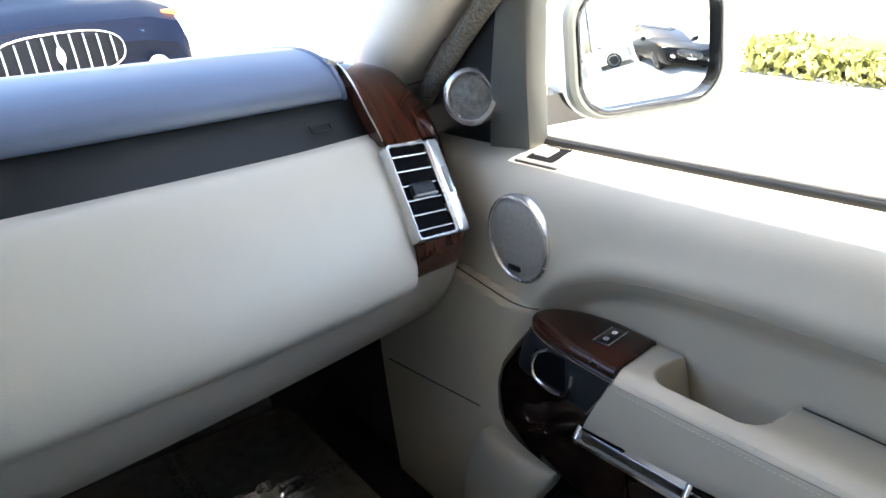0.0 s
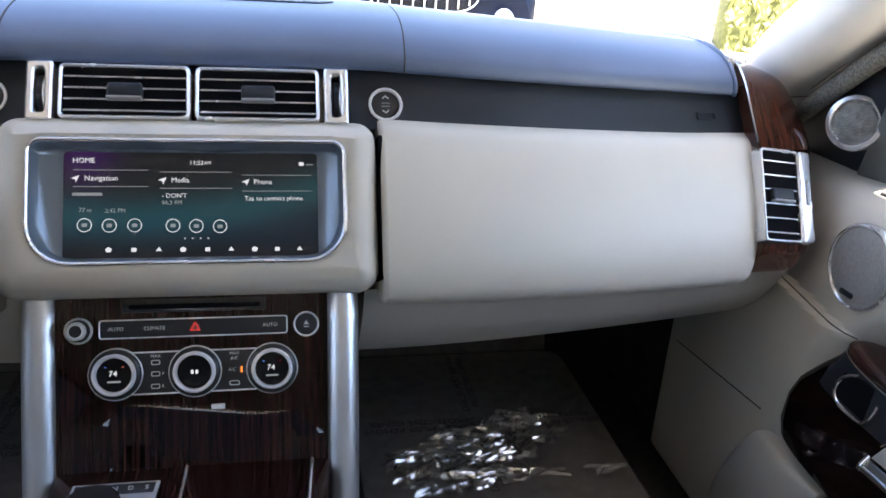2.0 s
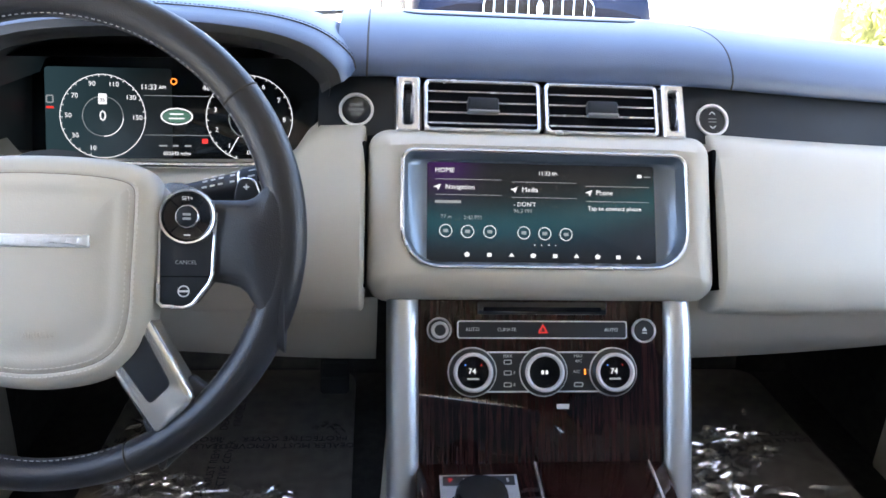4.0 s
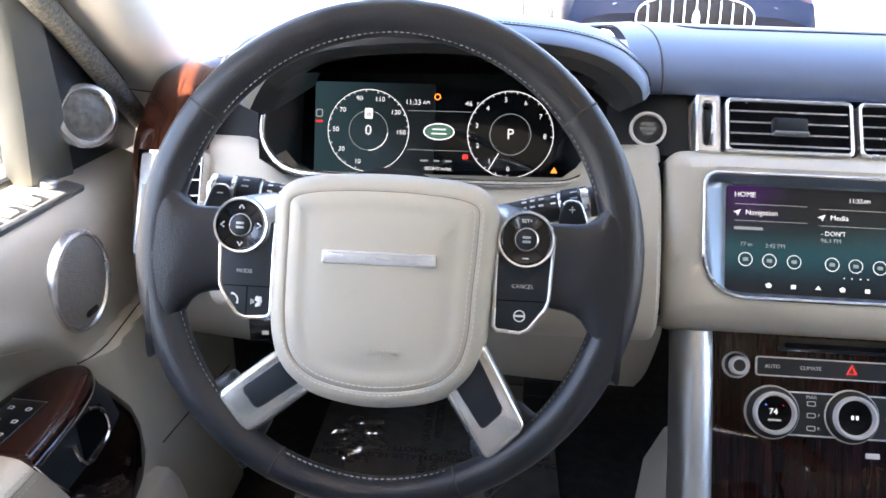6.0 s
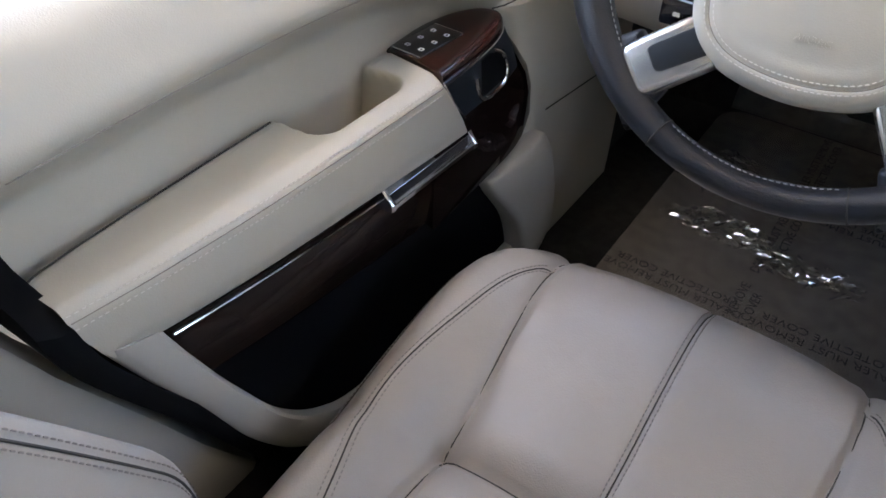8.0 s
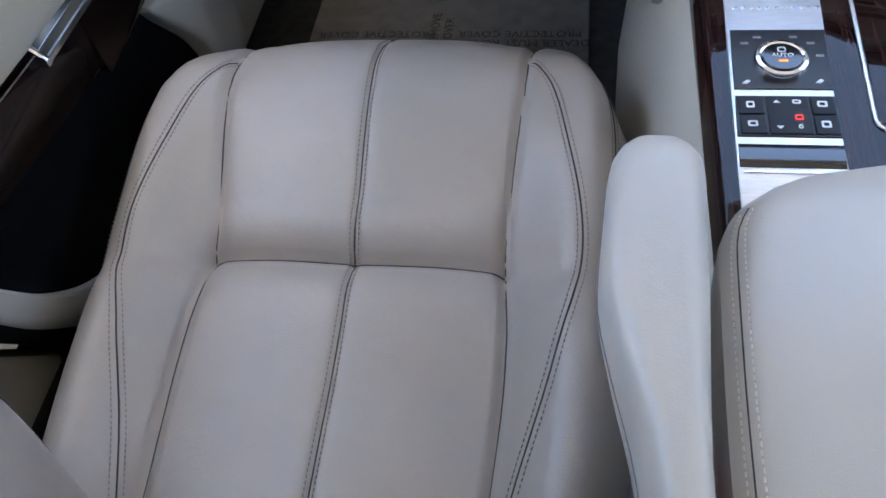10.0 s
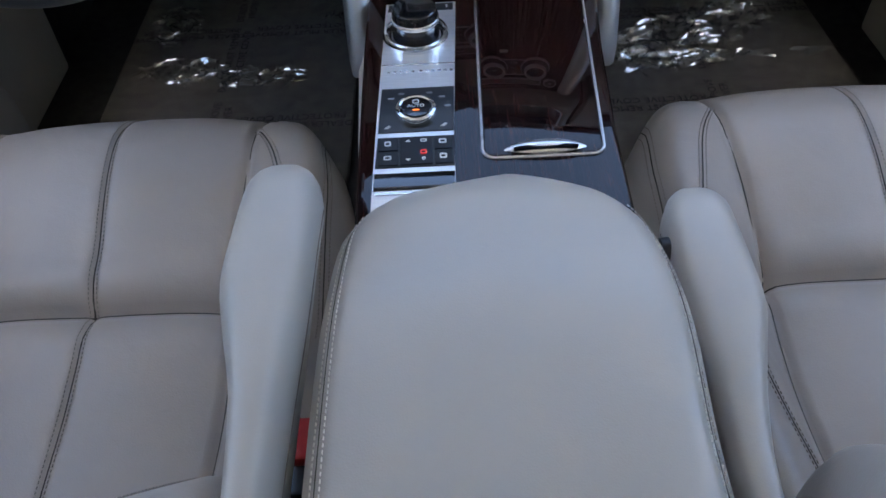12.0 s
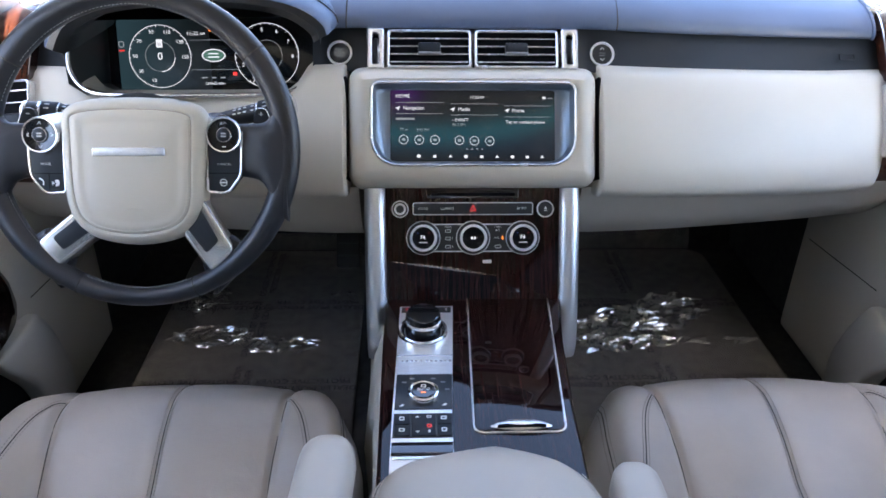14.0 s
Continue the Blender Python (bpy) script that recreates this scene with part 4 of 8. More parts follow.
for sgn in (-1, 1):
    ss_ = span(0, 0.86, 9) + [0.90, 0.94, 0.97, 1.0]
    rows = [spline([end_point(sgn, s, k) for k in range(len(END))], 6) for s in ss_]
    low = max(i for i, p in enumerate(rows[0]) if p.z < 0.5925)
    high = min(i for i, p in enumerate(rows[0]) if p.z > 0.6945)
    last = [p + Vector((sgn * 0.006, 0.06, 0)) for p in rows[-1]]
    inner = rows[:9]
    for i0, i1 in ((0, low + 1), (high, len(rows[0]))):
        first = [p + Vector((0, 0.03, 0)) for p in rows[0][i0:i1]]
        part("wood_end", loft([first] + [r[i0:i1] for r in inner], closed=False, cap=False), WOOD_END, dash, "red-brown lacquered wood end trim")
    part("wood_end", loft(rows[8:] + [last], closed=False, cap=False), WOOD_END, dash, "red-brown lacquered outer edge of the wood end")
    part("wood_end_edge", tube([p + Vector((sgn * 0.0, -0.0004, 0)) for p in rows[0][high + 1:]], 0.0013, n=6), CHROME, dash, "thin bright edge")
    vm = basis((sgn * 0.7060, 0.1225, 0.6435), (0.095, sgn * 0.013, -sgn * 0.012), (sgn * 0.015, 0.064, 0.105))
    sv_ = vent("side_vent", vm @ Matrix.Translation((-sgn * 0.0095, 0, -0.0025)), 0.0610, 0.119, 6, "side air vent in a wooden dash end", group="side vents")
    part("vent_block", slab(rrect(0.0185, 0.119, 0.005, 4, sgn * 0.0300, 0.0), vm, -0.03, 0.0034, 0.003), SATIN, sv_, "satin silver vent block")
    part("vent_thumbwheel", slab(rrect(0.0055, 0.034, 0.0022, 3, sgn * 0.0305, 0.006), vm, 0.0028, 0.0052, 0.0012), GREY, sv_, "black thumbwheel")
    # satin sill strip where the pad meets the pillar
    part("pad_end_trim", tube([Vector(upper(sgn * 0.662, v)) for v in span(0.1, 1, 20)], 0.0035, n=8), NAVY, dash, "navy edge of the pad")
    part("pad_corner", loft([[(sgn * x, y, z) for x, y, z in ((0.66, 0.24, 0.796), (0.66, 0.74, 0.775), (0.86, 0.74, 0.74), (0.86, 0.40, 0.74), (0.79, 0.30, 0.752))], [(sgn * x, y, z - 0.06) for x, y, z in ((0.66, 0.24, 0.796), (0.66, 0.74, 0.775), (0.86, 0.74, 0.74), (0.86, 0.40, 0.74), (0.79, 0.30, 0.752))]]), PALE, dash, "pale corner panel by the windscreen")

# ---- climate panel ----
UPC = Vector((0, 0.44, 0.898))
KM = basis((0, 0.0, 0.55), (1, 0, 0), UPC)
clim = thing("climate_panel", "dark lacquered wood panel with climate knobs and buttons", "control panel")
part("wood_panel", slab(rrect(0.258, 0.168, 0.002, 2, 0, -0.0515), KM, -0.03, 0.0, 0.001), WOOD, clim, "dark lacquered wood panel")
part("disc_slot_surround", slab(rrect(0.136, 0.0135, 0.002, 3, 0.0, 0.0225), KM, 0.0, 0.0012, 0.0006), GLOSS, clim)
part("disc_slot", slab(rrect(0.124, 0.0045, 0.001, 3, 0.0, 0.0215), KM, 0.0005, 0.0015, 0.0002), VOID, clim, "dark disc slot")
part("button_strip", slab(rrect(0.176, 0.0165, 0.002, 3, 0, 0.0005), KM, 0.0, 0.003, 0.001), BLACK, clim, "black button strip")
part("strip_frame", ring(rrect(0.178, 0.0185, 0.003, 3, 0, 0.0005), rrect(0.1755, 0.016, 0.002, 3, 0, 0.0005), KM, 0.0, 0.0036, 0.0005), BRIGHT_RING, clim, "thin chrome frame")
writing("caption", "AUTO", 0.0052, KM @ Matrix.Translation((-0.0735, 0.0005, 0.0032)), WHITE_INK, clim)
writing("caption", "CLIMATE", 0.0050, KM @ Matrix.Translation((-0.038, 0.0005, 0.0032)), WHITE_INK, clim)
writing("caption", "AUTO", 0.0052, KM @ Matrix.Translation((0.072, 0.0005, 0.0032)), WHITE_INK, clim)
part("hazard_triangle", ring([(0.0062 * math.cos(radians(a)), 0.0062 * math.sin(radians(a))) for a in (90, 210, 330)], [(0.0036 * math.cos(radians(a)), 0.0036 * math.sin(radians(a))) for a in (90, 210, 330)], KM, 0.0028, 0.0036, 0.0001), RED_INK, clim, "red hazard triangle")
for sgn in (-1, 1):
    m = KM @ Matrix.Translation((sgn * 0.1075, 0.0, 0.0))
    k = part("volume_knob" if sgn < 0 else "eject_button", revolve([(0.0105, -0.002), (0.0105, 0.006), (0.0095, 0.008), (0.0005, 0.008)] if sgn < 0 else [(0.0105, -0.002), (0.0105, 0.003), (0.0095, 0.004), (0.0005, 0.004)], m), BLACK, clim)
    part("knob_ring", revolve([(0.0128, 0.0), (0.0128, 0.0035), (0.0120, 0.0045), (0.0110, 0.0035), (0.0108, 0.0)], m, cap=False), BRIGHT_RING, k, "chrome ring")
    if sgn < 0:
        part("knob_cap", revolve([(0.0090, 0.006), (0.0088, 0.013), (0.0080, 0.0145), (0.0062, 0.0145), (0.0056, 0.0130)], m, cap=False), BRIGHT_RING, k, "satin knob rim")
        part("knob_face", revolve([(0.0057, 0.008), (0.0057, 0.0128), (0.0005, 0.0132)], m), BLACK, k)
    else:
        part("eject_mark", loft([[(0.0030 * math.cos(radians(a)), 0.001 + 0.0030 * math.sin(radians(a)), z) for a in (90, 210, 330)] for z in (0.004, 0.0044)], m), WHITE_INK, k)
        part("eject_mark", slab(rrect(0.005, 0.0012, 0.0002, 1, 0, -0.0025), m, 0.0038, 0.0044, 0.0001), WHITE_INK, k)
# the box that joins the three knobs
part("knob_bridge", slab(rrect(0.150, 0.040, 0.004, 3, 0, -0.0425), KM, 0.0, 0.003, 0.001), BLACK, clim, "black bridge between the knobs")
for yy in (-0.0225, -0.0625):
    part("bridge_edge", tube([KM @ Vector((-0.058, yy, 0.003)), KM @ Vector((0.058, yy, 0.003))], 0.0008, n=6), BRIGHT_RING, clim)
for i, cx in enumerate((-0.0735, 0.0, 0.0735)):
    m = KM @ Matrix.Translation((cx, -0.0425, 0.0))
    k = part("climate_knob", revolve([(0.0240, 0.0), (0.0240, 0.006), (0.0225, 0.008), (0.0200, 0.009), (0.0195, 0.0)], m, cap=False), BLACK, clim, "round black knob")
    part("outer_ring", revolve([(0.0252, 0.0), (0.0252, 0.004), (0.0246, 0.0046), (0.0240, 0.004), (0.0240, 0.0)], m, cap=False), BRIGHT_RING, k, "thin chrome ring")
    part("inner_ring", revolve([(0.0200, 0.0), (0.0200, 0.013), (0.0190, 0.0150), (0.0172, 0.0150), (0.0162, 0.012), (0.0160, 0.004)], m, cap=False), BRIGHT_RING, k, "satin silver knob ring")
    part("knob_display", revolve([(0.0161, 0.004), (0.0161, 0.0095), (0.0005, 0.0100)], m), DISPLAY, k)
    if i != 1:
        writing("readout", "74", 0.0080, m @ Matrix.Translation((-0.001, 0.001, 0.0102)), WHITE_LAMP, k)
        part("fan_bar", slab(rrect(0.012, 0.0018, 0.0003, 1, 0, -0.0065), m, 0.0098, 0.0103, 0.0001), DIM_LAMP, k)
        part("cold_dot", slab(disc(0.0007, 8, -0.008, 0.0075), m, 0.0098, 0.0104, 0.0001), BLUE_LAMP, k)
        part("warm_dot", slab(disc(0.0007, 8, 0.008, 0.0075), m, 0.0098, 0.0104, 0.0001), RED_INK, k)
    else:
        for q in (-0.0028, 0.0028):
            part("seat_symbol", slab(rrect(0.0026, 0.0040, 0.0008, 2, q * 0.75, 0), m, 0.0098, 0.0104, 0.0001), WHITE_LAMP, k)
for cx, rows in ((-0.037, ("MAX", "F", "R")), (0.037, ("MAX", "A/C", ""))):
    writing("caption", rows[0], 0.0045, KM @ Matrix.Translation((cx, -0.0265, 0.0031)), WHITE_INK, clim)
    if cx > 0:
        writing("caption", "A/C", 0.0045, KM @ Matrix.Translation((cx, -0.0315, 0.0031)), WHITE_INK, clim)
        writing("caption", "A/C", 0.0045, KM @ Matrix.Translation((cx - 0.002, -0.0425, 0.0031)), WHITE_INK, clim)
        part("active_light", slab(rrect(0.0016, 0.0062, 0.0005, 2, cx + 0.0068, -0.0425), KM, 0.003, 0.0036, 0.0001), ORANGE_LAMP, clim, "orange active light")
        part("recirculation_symbol", ring(rrect(0.010, 0.0048, 0.002, 3, cx, -0.0555), rrect(0.008, 0.0030, 0.001, 3, cx, -0.0555), KM, 0.003, 0.0034, 0.0001), WHITE_INK, clim)
    else:
        for yy in (-0.0325, -0.0435, -0.0555):
            part("demist_symbol", ring(rrect(0.0082, 0.0048, 0.0012, 2, cx, yy), rrect(0.0066, 0.0032, 0.0006, 2, cx, yy), KM, 0.003, 0.0034, 0.0001), WHITE_INK, clim)
        writing("caption", "F", 0.0042, KM @ Matrix.Translation((cx + 0.007, -0.0435, 0.0031)), WHITE_INK, clim)
        writing("caption", "R", 0.0042, KM @ Matrix.Translation((cx + 0.007, -0.0555, 0.0031)), WHITE_INK, clim)
# pale slab painted in for a reflection on the lacquer
part("reflection_patch", slab(rrect(0.013, 0.005, 0.0005, 1, 0.021, -0.078), KM, 0.0, 0.0012, 0.0003), WHITE_INK, clim, "small pale patch standing in for a reflection")

# satin pillars beside the climate panel
for sgn in (-1, 1):
    m = basis((sgn * 0.143, 0.0, 0.55), (1, 0, 0), UPC)
    loops = []
    for v, dx, dn in ((0.034, 0.0, -0.004), (0.030, 0.0, 0.004), (0.0, 0.0, 0.008), (-0.08, -0.001, 0.008), (-0.16, -0.002, 0.006), (-0.205, -0.003, 0.001), (-0.222, -0.004, -0.008), (-0.226, -0.004, -0.02)):
        w = 0.0145
        sec = [(-w, -0.04), (-w, -0.009), (-w * 0.93, -0.004), (-w * 0.7, 0.0), (-w * 0.3, 0.003), (w * 0.1, 0.004), (w * 0.5, 0.0032), (w * 0.85, 0.0), (w + 0.001, -0.006), (w + 0.003, -0.014), (w + 0.003, -0.05)]
        loops.append([(sgn * (a + dx), v, b + dn) for a, b in sec])
    solid("console_pillar", loft(loops, m), PILLAR_METAL, "satin aluminium pillar beside the climate panel", "trim pillar", "console pillars", angle=50)

# ---- centre console ----
con = thing("centre_console", "cream centre console with a dark lacquered wood top", "console")
TM = basis((0, 0, 0.43), (1, 0, 0), (0, 1, 0.027))


def body_loop(y, a, b, top, bottom):
    return [(-b, y, bottom), (-b - 0.004, y, bottom + 0.1), (-a - 0.018, y, top - 0.05), (-a, y, top - 0.006), (-a + 0.008, y, top), (a - 0.03, y, top), (a - 0.02, y, top - 0.006), (a, y, top - 0.05), (b - 0.016, y, bottom + 0.1), (b - 0.02, y, bottom)]


part("body", loft([body_loop(0.10, 0.138, 0.165, 0.415, 0.03), body_loop(-0.05, 0.130, 0.168, 0.408, 0.03), body_loop(-0.18, 0.126, 0.150, 0.402, 0.03), body_loop(-0.30, 0.122, 0.130, 0.398, 0.03), body_loop(-0.45, 0.120, 0.120, 0.398, 0.03), body_loop(-1.05, 0.12, 0.116, 0.40, 0.03)]), CREAM, con, "cream leather console sides")
top_out = [(0.130, -0.06), (0.128, -0.03), (-0.130, -0.03), (-0.130, -0.06), (-0.131, -0.16), (-0.131, -0.30), (-0.131, -0.42), (-0.131, -0.52), (0.100, -0.52), (0.104, -0.42), (0.108, -0.30), (0.118, -0.16)]
part("wood_top", slab(top_out, TM, -0.035, 0.0, 0.005, 4), WOOD, con, "dark lacquered wood console top")
# lidded compartment
lid_poly = [(0.112, -0.048), (-0.008, -0.045)]
for k in range(7):
    a = math.pi / 2 * k / 6
    lid_poly.append((-0.018 + 0.012 * (1 - math.cos(a)), -0.325 - 0.012 * math.sin(a)))
for k in range(7):
    a = math.pi / 2 * k / 6
    lid_poly.append((0.092 - 0.012 * (1 - math.sin(a)), -0.325 - 0.012 * math.cos(a)))
lid = part("compartment_lid", slab(inset(lid_poly, 0.0016), TM, -0.004, 0.0012, 0.001), WOOD, con, "dark lacquered wood compartment lid")
part("lid_trim", tube([TM @ Vector((x, y, 0.0006)) for x, y in lid_poly[1:] + lid_poly[:1]], 0.0017, n=8), SATIN, lid, "chrome line round the lid")
handle = []
for u in span(-1, 1, 25):
    q = 0.0012 + 0.0085 * (1 - abs(u) ** 2.6)
    handle.append([(0.0385 + 0.037 * u, -0.3275 + dy * q, 0.001 + dz * q) for dy, dz in ((-0.80, 0.0), (-0.95, 0.35), (-0.70, 0.62), (-0.2, 0.80), (0.5, 0.72), (1.0, 0.30), (1.1, 0.0))])
part("lid_handle", loft(handle, TM), SATIN, lid, "satin lens-shaped finger pull")
# black lens laid on the pull, painting the shade under its lip
part("handle_shade", slab([(0.0385 + 0.029 * math.cos(t), -0.3318 + 0.0030 * math.sin(t)) for t in [2 * math.pi * i / 24 for i in range(24)]], TM, 0.003, 0.0078, 0.0005), VOID, lid)

# gear and terrain controls
gp = thing("gear_panel", "silver panel with a rotary gear knob and terrain switches", "control panel")
plate = [(-0.031, -0.078), (-0.108, -0.078), (-0.1155, -0.30), (-0.1185, -0.46), (-0.046, -0.46), (-0.0425, -0.30)]
part("plate", slab(plate, TM, -0.003, 0.0022, 0.0008), BRUSHED, gp, "brushed silver plate")
part("letter_strip", slab([(-0.034, -0.0805), (-0.105, -0.0805), (-0.1058, -0.094), (-0.0348, -0.094)], TM, 0.0015, 0.0028, 0.0003), BLACK, gp, "black gear letter strip")
for k, ch in enumerate("PRNDS"):
    writing("gear_letter", ch, 0.0075, TM @ Matrix.Translation((-0.098 + k * 0.0142, -0.0873, 0.003)), RED_INK if k == 0 else WHITE_INK, gp)
part("bar_break", slab([(-0.0355, -0.1915), (-0.112, -0.1915), (-0.1122, -0.1935), (-0.0357, -0.1935)], TM, 0.001, 0.0027, 0.0002), CHROME, gp)
for k in range(11):
    part("plate_lettering", slab(rrect(0.0036, 0.0034 if k % 3 else 0.0026, 0.0004, 1, -0.104 + k * 0.0061 + (0.002 if k > 4 else 0), -0.205), TM, 0.002, 0.003, 0.0002), CHROME, gp)
GM = TM @ Matrix.Translation((-0.0755, -0.141, 0.002))
gk = part("gear_knob", revolve([(0.0250, 0.0), (0.0246, 0.010), (0.0240, 0.0185), (0.0243, 0.0192), (0.0243, 0.0235), (0.0238, 0.0245), (0.0240, 0.0300), (0.0230, 0.0330), (0.0210, 0.0340)], GM, 48, cap=False), GLOSS, gp, "black rotary gear knob")
part("knob_base_ring", revolve([(0.0350, -0.001), (0.0350, 0.003), (0.0335, 0.0062), (0.0310, 0.0068), (0.0285, 0.0045), (0.0262, 0.0015)], GM, 48, cap=False), CHROME, gk, "chrome base ring")
part("knob_band", revolve([(0.0241, 0.0190), (0.0249, 0.0196), (0.0251, 0.0215), (0.0249, 0.0236), (0.0240, 0.0242)], GM, 48, cap=False), SATIN, gk, "satin band round the knob")
part("knob_top", revolve([(0.0212, 0.0340), (0.0205, 0.0330), (0.010, 0.0322), (0.0005, 0.0322)], GM, 48), GLOSS, gk)
part("terrain_panel", slab([(-0.0395, -0.232), (-0.1105, -0.232), (-0.1130, -0.298), (-0.0425, -0.298)], TM, 0.001, 0.0032, 0.0008), BLACK, gp, "black terrain dial panel")
DM = TM @ Matrix.Translation((-0.0770, -0.2705, 0.003))
td = part("terrain_dial", revolve([(0.0150, 0.0), (0.0150, 0.006), (0.0140, 0.0075), (0.0005, 0.0078)], DM, 40), GLOSS, gp, "round black terrain dial")
part("dial_ring", revolve([(0.0200, 0.0), (0.0200, 0.004), (0.0190, 0.0065), (0.0165, 0.0072), (0.0151, 0.0065)], DM, 40, cap=False), CHROME, td, "chrome dial ring")
writing("caption", "AUTO", 0.0058, DM @ Matrix.Translation((0, 0.0005, 0.008)), WHITE_INK, td)
part("dial_symbol", ring(rrect(0.0062, 0.0055, 0.0015, 2, 0, 0.0068), rrect(0.0044, 0.0037, 0.001, 2, 0, 0.0068), DM, 0.0076, 0.0082, 0.0001), WHITE_INK, td)
part("dial_light", slab(rrect(0.0065, 0.0016, 0.0004, 1, 0, -0.0055), DM, 0.0076, 0.0082, 0.0001), ORANGE_LAMP, td, "orange dial light")
for x, y in ((-0.104, -0.291), (-0.0515, -0.290)):
    part("corner_symbol", slab([(x - 0.0032, y - 0.0016), (x + 0.0005, y - 0.0022), (x + 0.0034, y + 0.001), (x + 0.001, y + 0.0024)], TM, 0.003, 0.0036, 0.0001), WHITE_INK, gp)
for x, y in ((-0.101, -0.248), (-0.091, -0.241), (-0.064, -0.241), (-0.052, -0.248), (-0.047, -0.262)):
    part("terrain_symbol", slab(rrect(0.006, 0.0028, 0.0006, 1, x, y), TM, 0.003, 0.0034, 0.0001), GREY, gp)
bp = part("switch_block", slab([(-0.0425, -0.305), (-0.1130, -0.305), (-0.1148, -0.3455), (-0.0437, -0.3455)], TM, 0.001, 0.0034, 0.0008), BLACK, gp, "black block of six switches")
for xa, xb in ((-0.1125, -0.0935), (-0.0925, -0.0625), (-0.0615, -0.0445)):
    for ya, yb in ((-0.3065, -0.3247), (-0.3255, -0.3440)):
        if xa == -0.0925 and ya < -0.31:
            continue
        yb2 = -0.3440 if xa == -0.0925 else yb
        part("switch", slab(rrect(xb - xa - 0.0008, ya - yb2 - 0.0006, 0.001, 2, (xa + xb) / 2, (ya + yb2) / 2), TM, 0.003, 0.0046, 0.0006), CHARCOAL, bp)
for x, y, w, h, mt in ((-0.1035, -0.3155, 0.006, 0.0065, WHITE_INK), (-0.1035, -0.3345, 0.007, 0.0055, WHITE_INK), (-0.0535, -0.3145, 0.007, 0.006, WHITE_INK), (-0.0535, -0.3345, 0.0066, 0.0066, WHITE_INK), (-0.071, -0.3125, 0.006, 0.004, WHITE_INK), (-0.071, -0.328, 0.006, 0.0055, RED_INK), (-0.071, -0.337, 0.003, 0.004, WHITE_INK)):
    part("switch_symbol", ring(rrect(w, h, 0.0012, 2, x, y), rrect(w * 0.55, h * 0.5, 0.0006, 2, x, y), TM, 0.0044, 0.005, 0.0001), mt, bp, "red lit symbol" if mt is RED_INK else "")
for y, sg in ((-0.3125, 1), (-0.338, -1)):
    part("switch_arrow", slab([(-0.0875, y - sg * 0.0013), (-0.0825, y - sg * 0.0013), (-0.085, y + sg * 0.0015)], TM, 0.0044, 0.005, 0.0001), WHITE_INK, bp)
part("tray_window", slab([(-0.0440, -0.3525), (-0.1150, -0.3525), (-0.1158, -0.374), (-0.0450, -0.374)], TM, 0.001, 0.0028, 0.0004), GLOSS, gp, "dark tray opening")
part("tray_lip", slab([(-0.050, -0.377), (-0.1135, -0.377), (-0.1135, -0.3795), (-0.050, -0.3795)], TM, 0.002, 0.0034, 0.0004), CHROME, gp)

# ---- console armrest ----
REST_LEFT = [(0.390, 0.030), (0.392, 0.046), (0.395, 0.064), (0.400, 0.084), (0.408, 0.103), (0.420, 0.118), (0.434, 0.129), (0.455, 0.1375), (0.50, 0.1425), (0.56, 0.1460), (0.65, 0.1475), (1.0, 0.1475)]
REST_RIGHT = [(0.390, 0.018), (0.392, 0.029), (0.395, 0.041), (0.400, 0.055), (0.408, 0.069), (0.420, 0.083), (0.434, 0.095), (0.455, 0.105), (0.50, 0.1115), (0.56, 0.1115), (0.65, 0.104), (1.0, 0.094)]


def rest_half(y, side):
    """Half width of the armrest at y on a side."""
    return mixp(REST_LEFT if side < 0 else REST_RIGHT, 0.004 - y)


def rest_top(s, y):
    """Top surface: s from -1 to 1 across, with a soft crown and a rounded nose."""
    nose = 0.012 * max(0.0, 1 - (-y - 0.386) / 0.040) ** 2 + 0.012 * step(-0.545, -0.400, y)
    crown = 0.014 * (1 - abs(s) ** 2.4)
    return 0.456 + crown - nose - 0.011 * step(0.88, 1.0, abs(s)) ** 1.5


ys = [-0.386 - 0.0006 * i * i for i in range(11)] + span(-0.460, -1.0, 32)
ss = [-1 + 2 * i / 30 for i in range(31)]
loops = []
for y in ys:
    row = []
    for s in ss:
        row.append((s * max(rest_half(y, s), 0.002), y, rest_top(s, y)))
    a, b = row[0], row[-1]
    row = [(a[0] + 0.006, y, a[2] - 0.07), (a[0] + 0.002, y, a[2] - 0.045), (a[0] - 0.0005, y, a[2] - 0.012)] + row + [(b[0] + 0.003, y, b[2] - 0.012), (b[0] + 0.002, y, b[2] - 0.045), (b[0] - 0.006, y, b[2] - 0.07)]
    loops.append(row)
arm = thing("console_armrest", "pale cream leather console armrest with double stitched edges", "armrest")
front = [(p[0] * 0.97, p[1] + 0.002, p[2] - 0.045 if i in range(3, len(loops[0]) - 3) else p[2]) for i, p in enumerate(loops[0])]
part("pad", loft([front] + loops, closed=False, cap=False), ARMREST, arm, "soft leather pad")
for sgn in (-1, 1):
    for s in (0.915, 0.962):
        part("stitching", stitches([(sgn * s * rest_half(y, sgn), y, rest_top(sgn * s, y) + 0.0016) for y in span(-0.432, -1.0, 160)], 0.0028, 0.0018, 0.0006), STITCH, arm, "pale double stitching")
    part("seam", tube([(sgn * 0.938 * rest_half(y, sgn), y, rest_top(sgn * 0.938, y) - 0.0004) for y in span(-0.428, -1.0, 70)], 0.0007, n=6), SEAM, arm)

# ---- steering wheel ----
WC = Vector((-0.4295, -0.1103, 0.6907))
WM = basis(WC, (1, 0, 0), (0, 0.382, 0.924))
wheel = thing("steering_wheel", "dark leather steering wheel with a cream hub and silver spokes", "steering wheel")


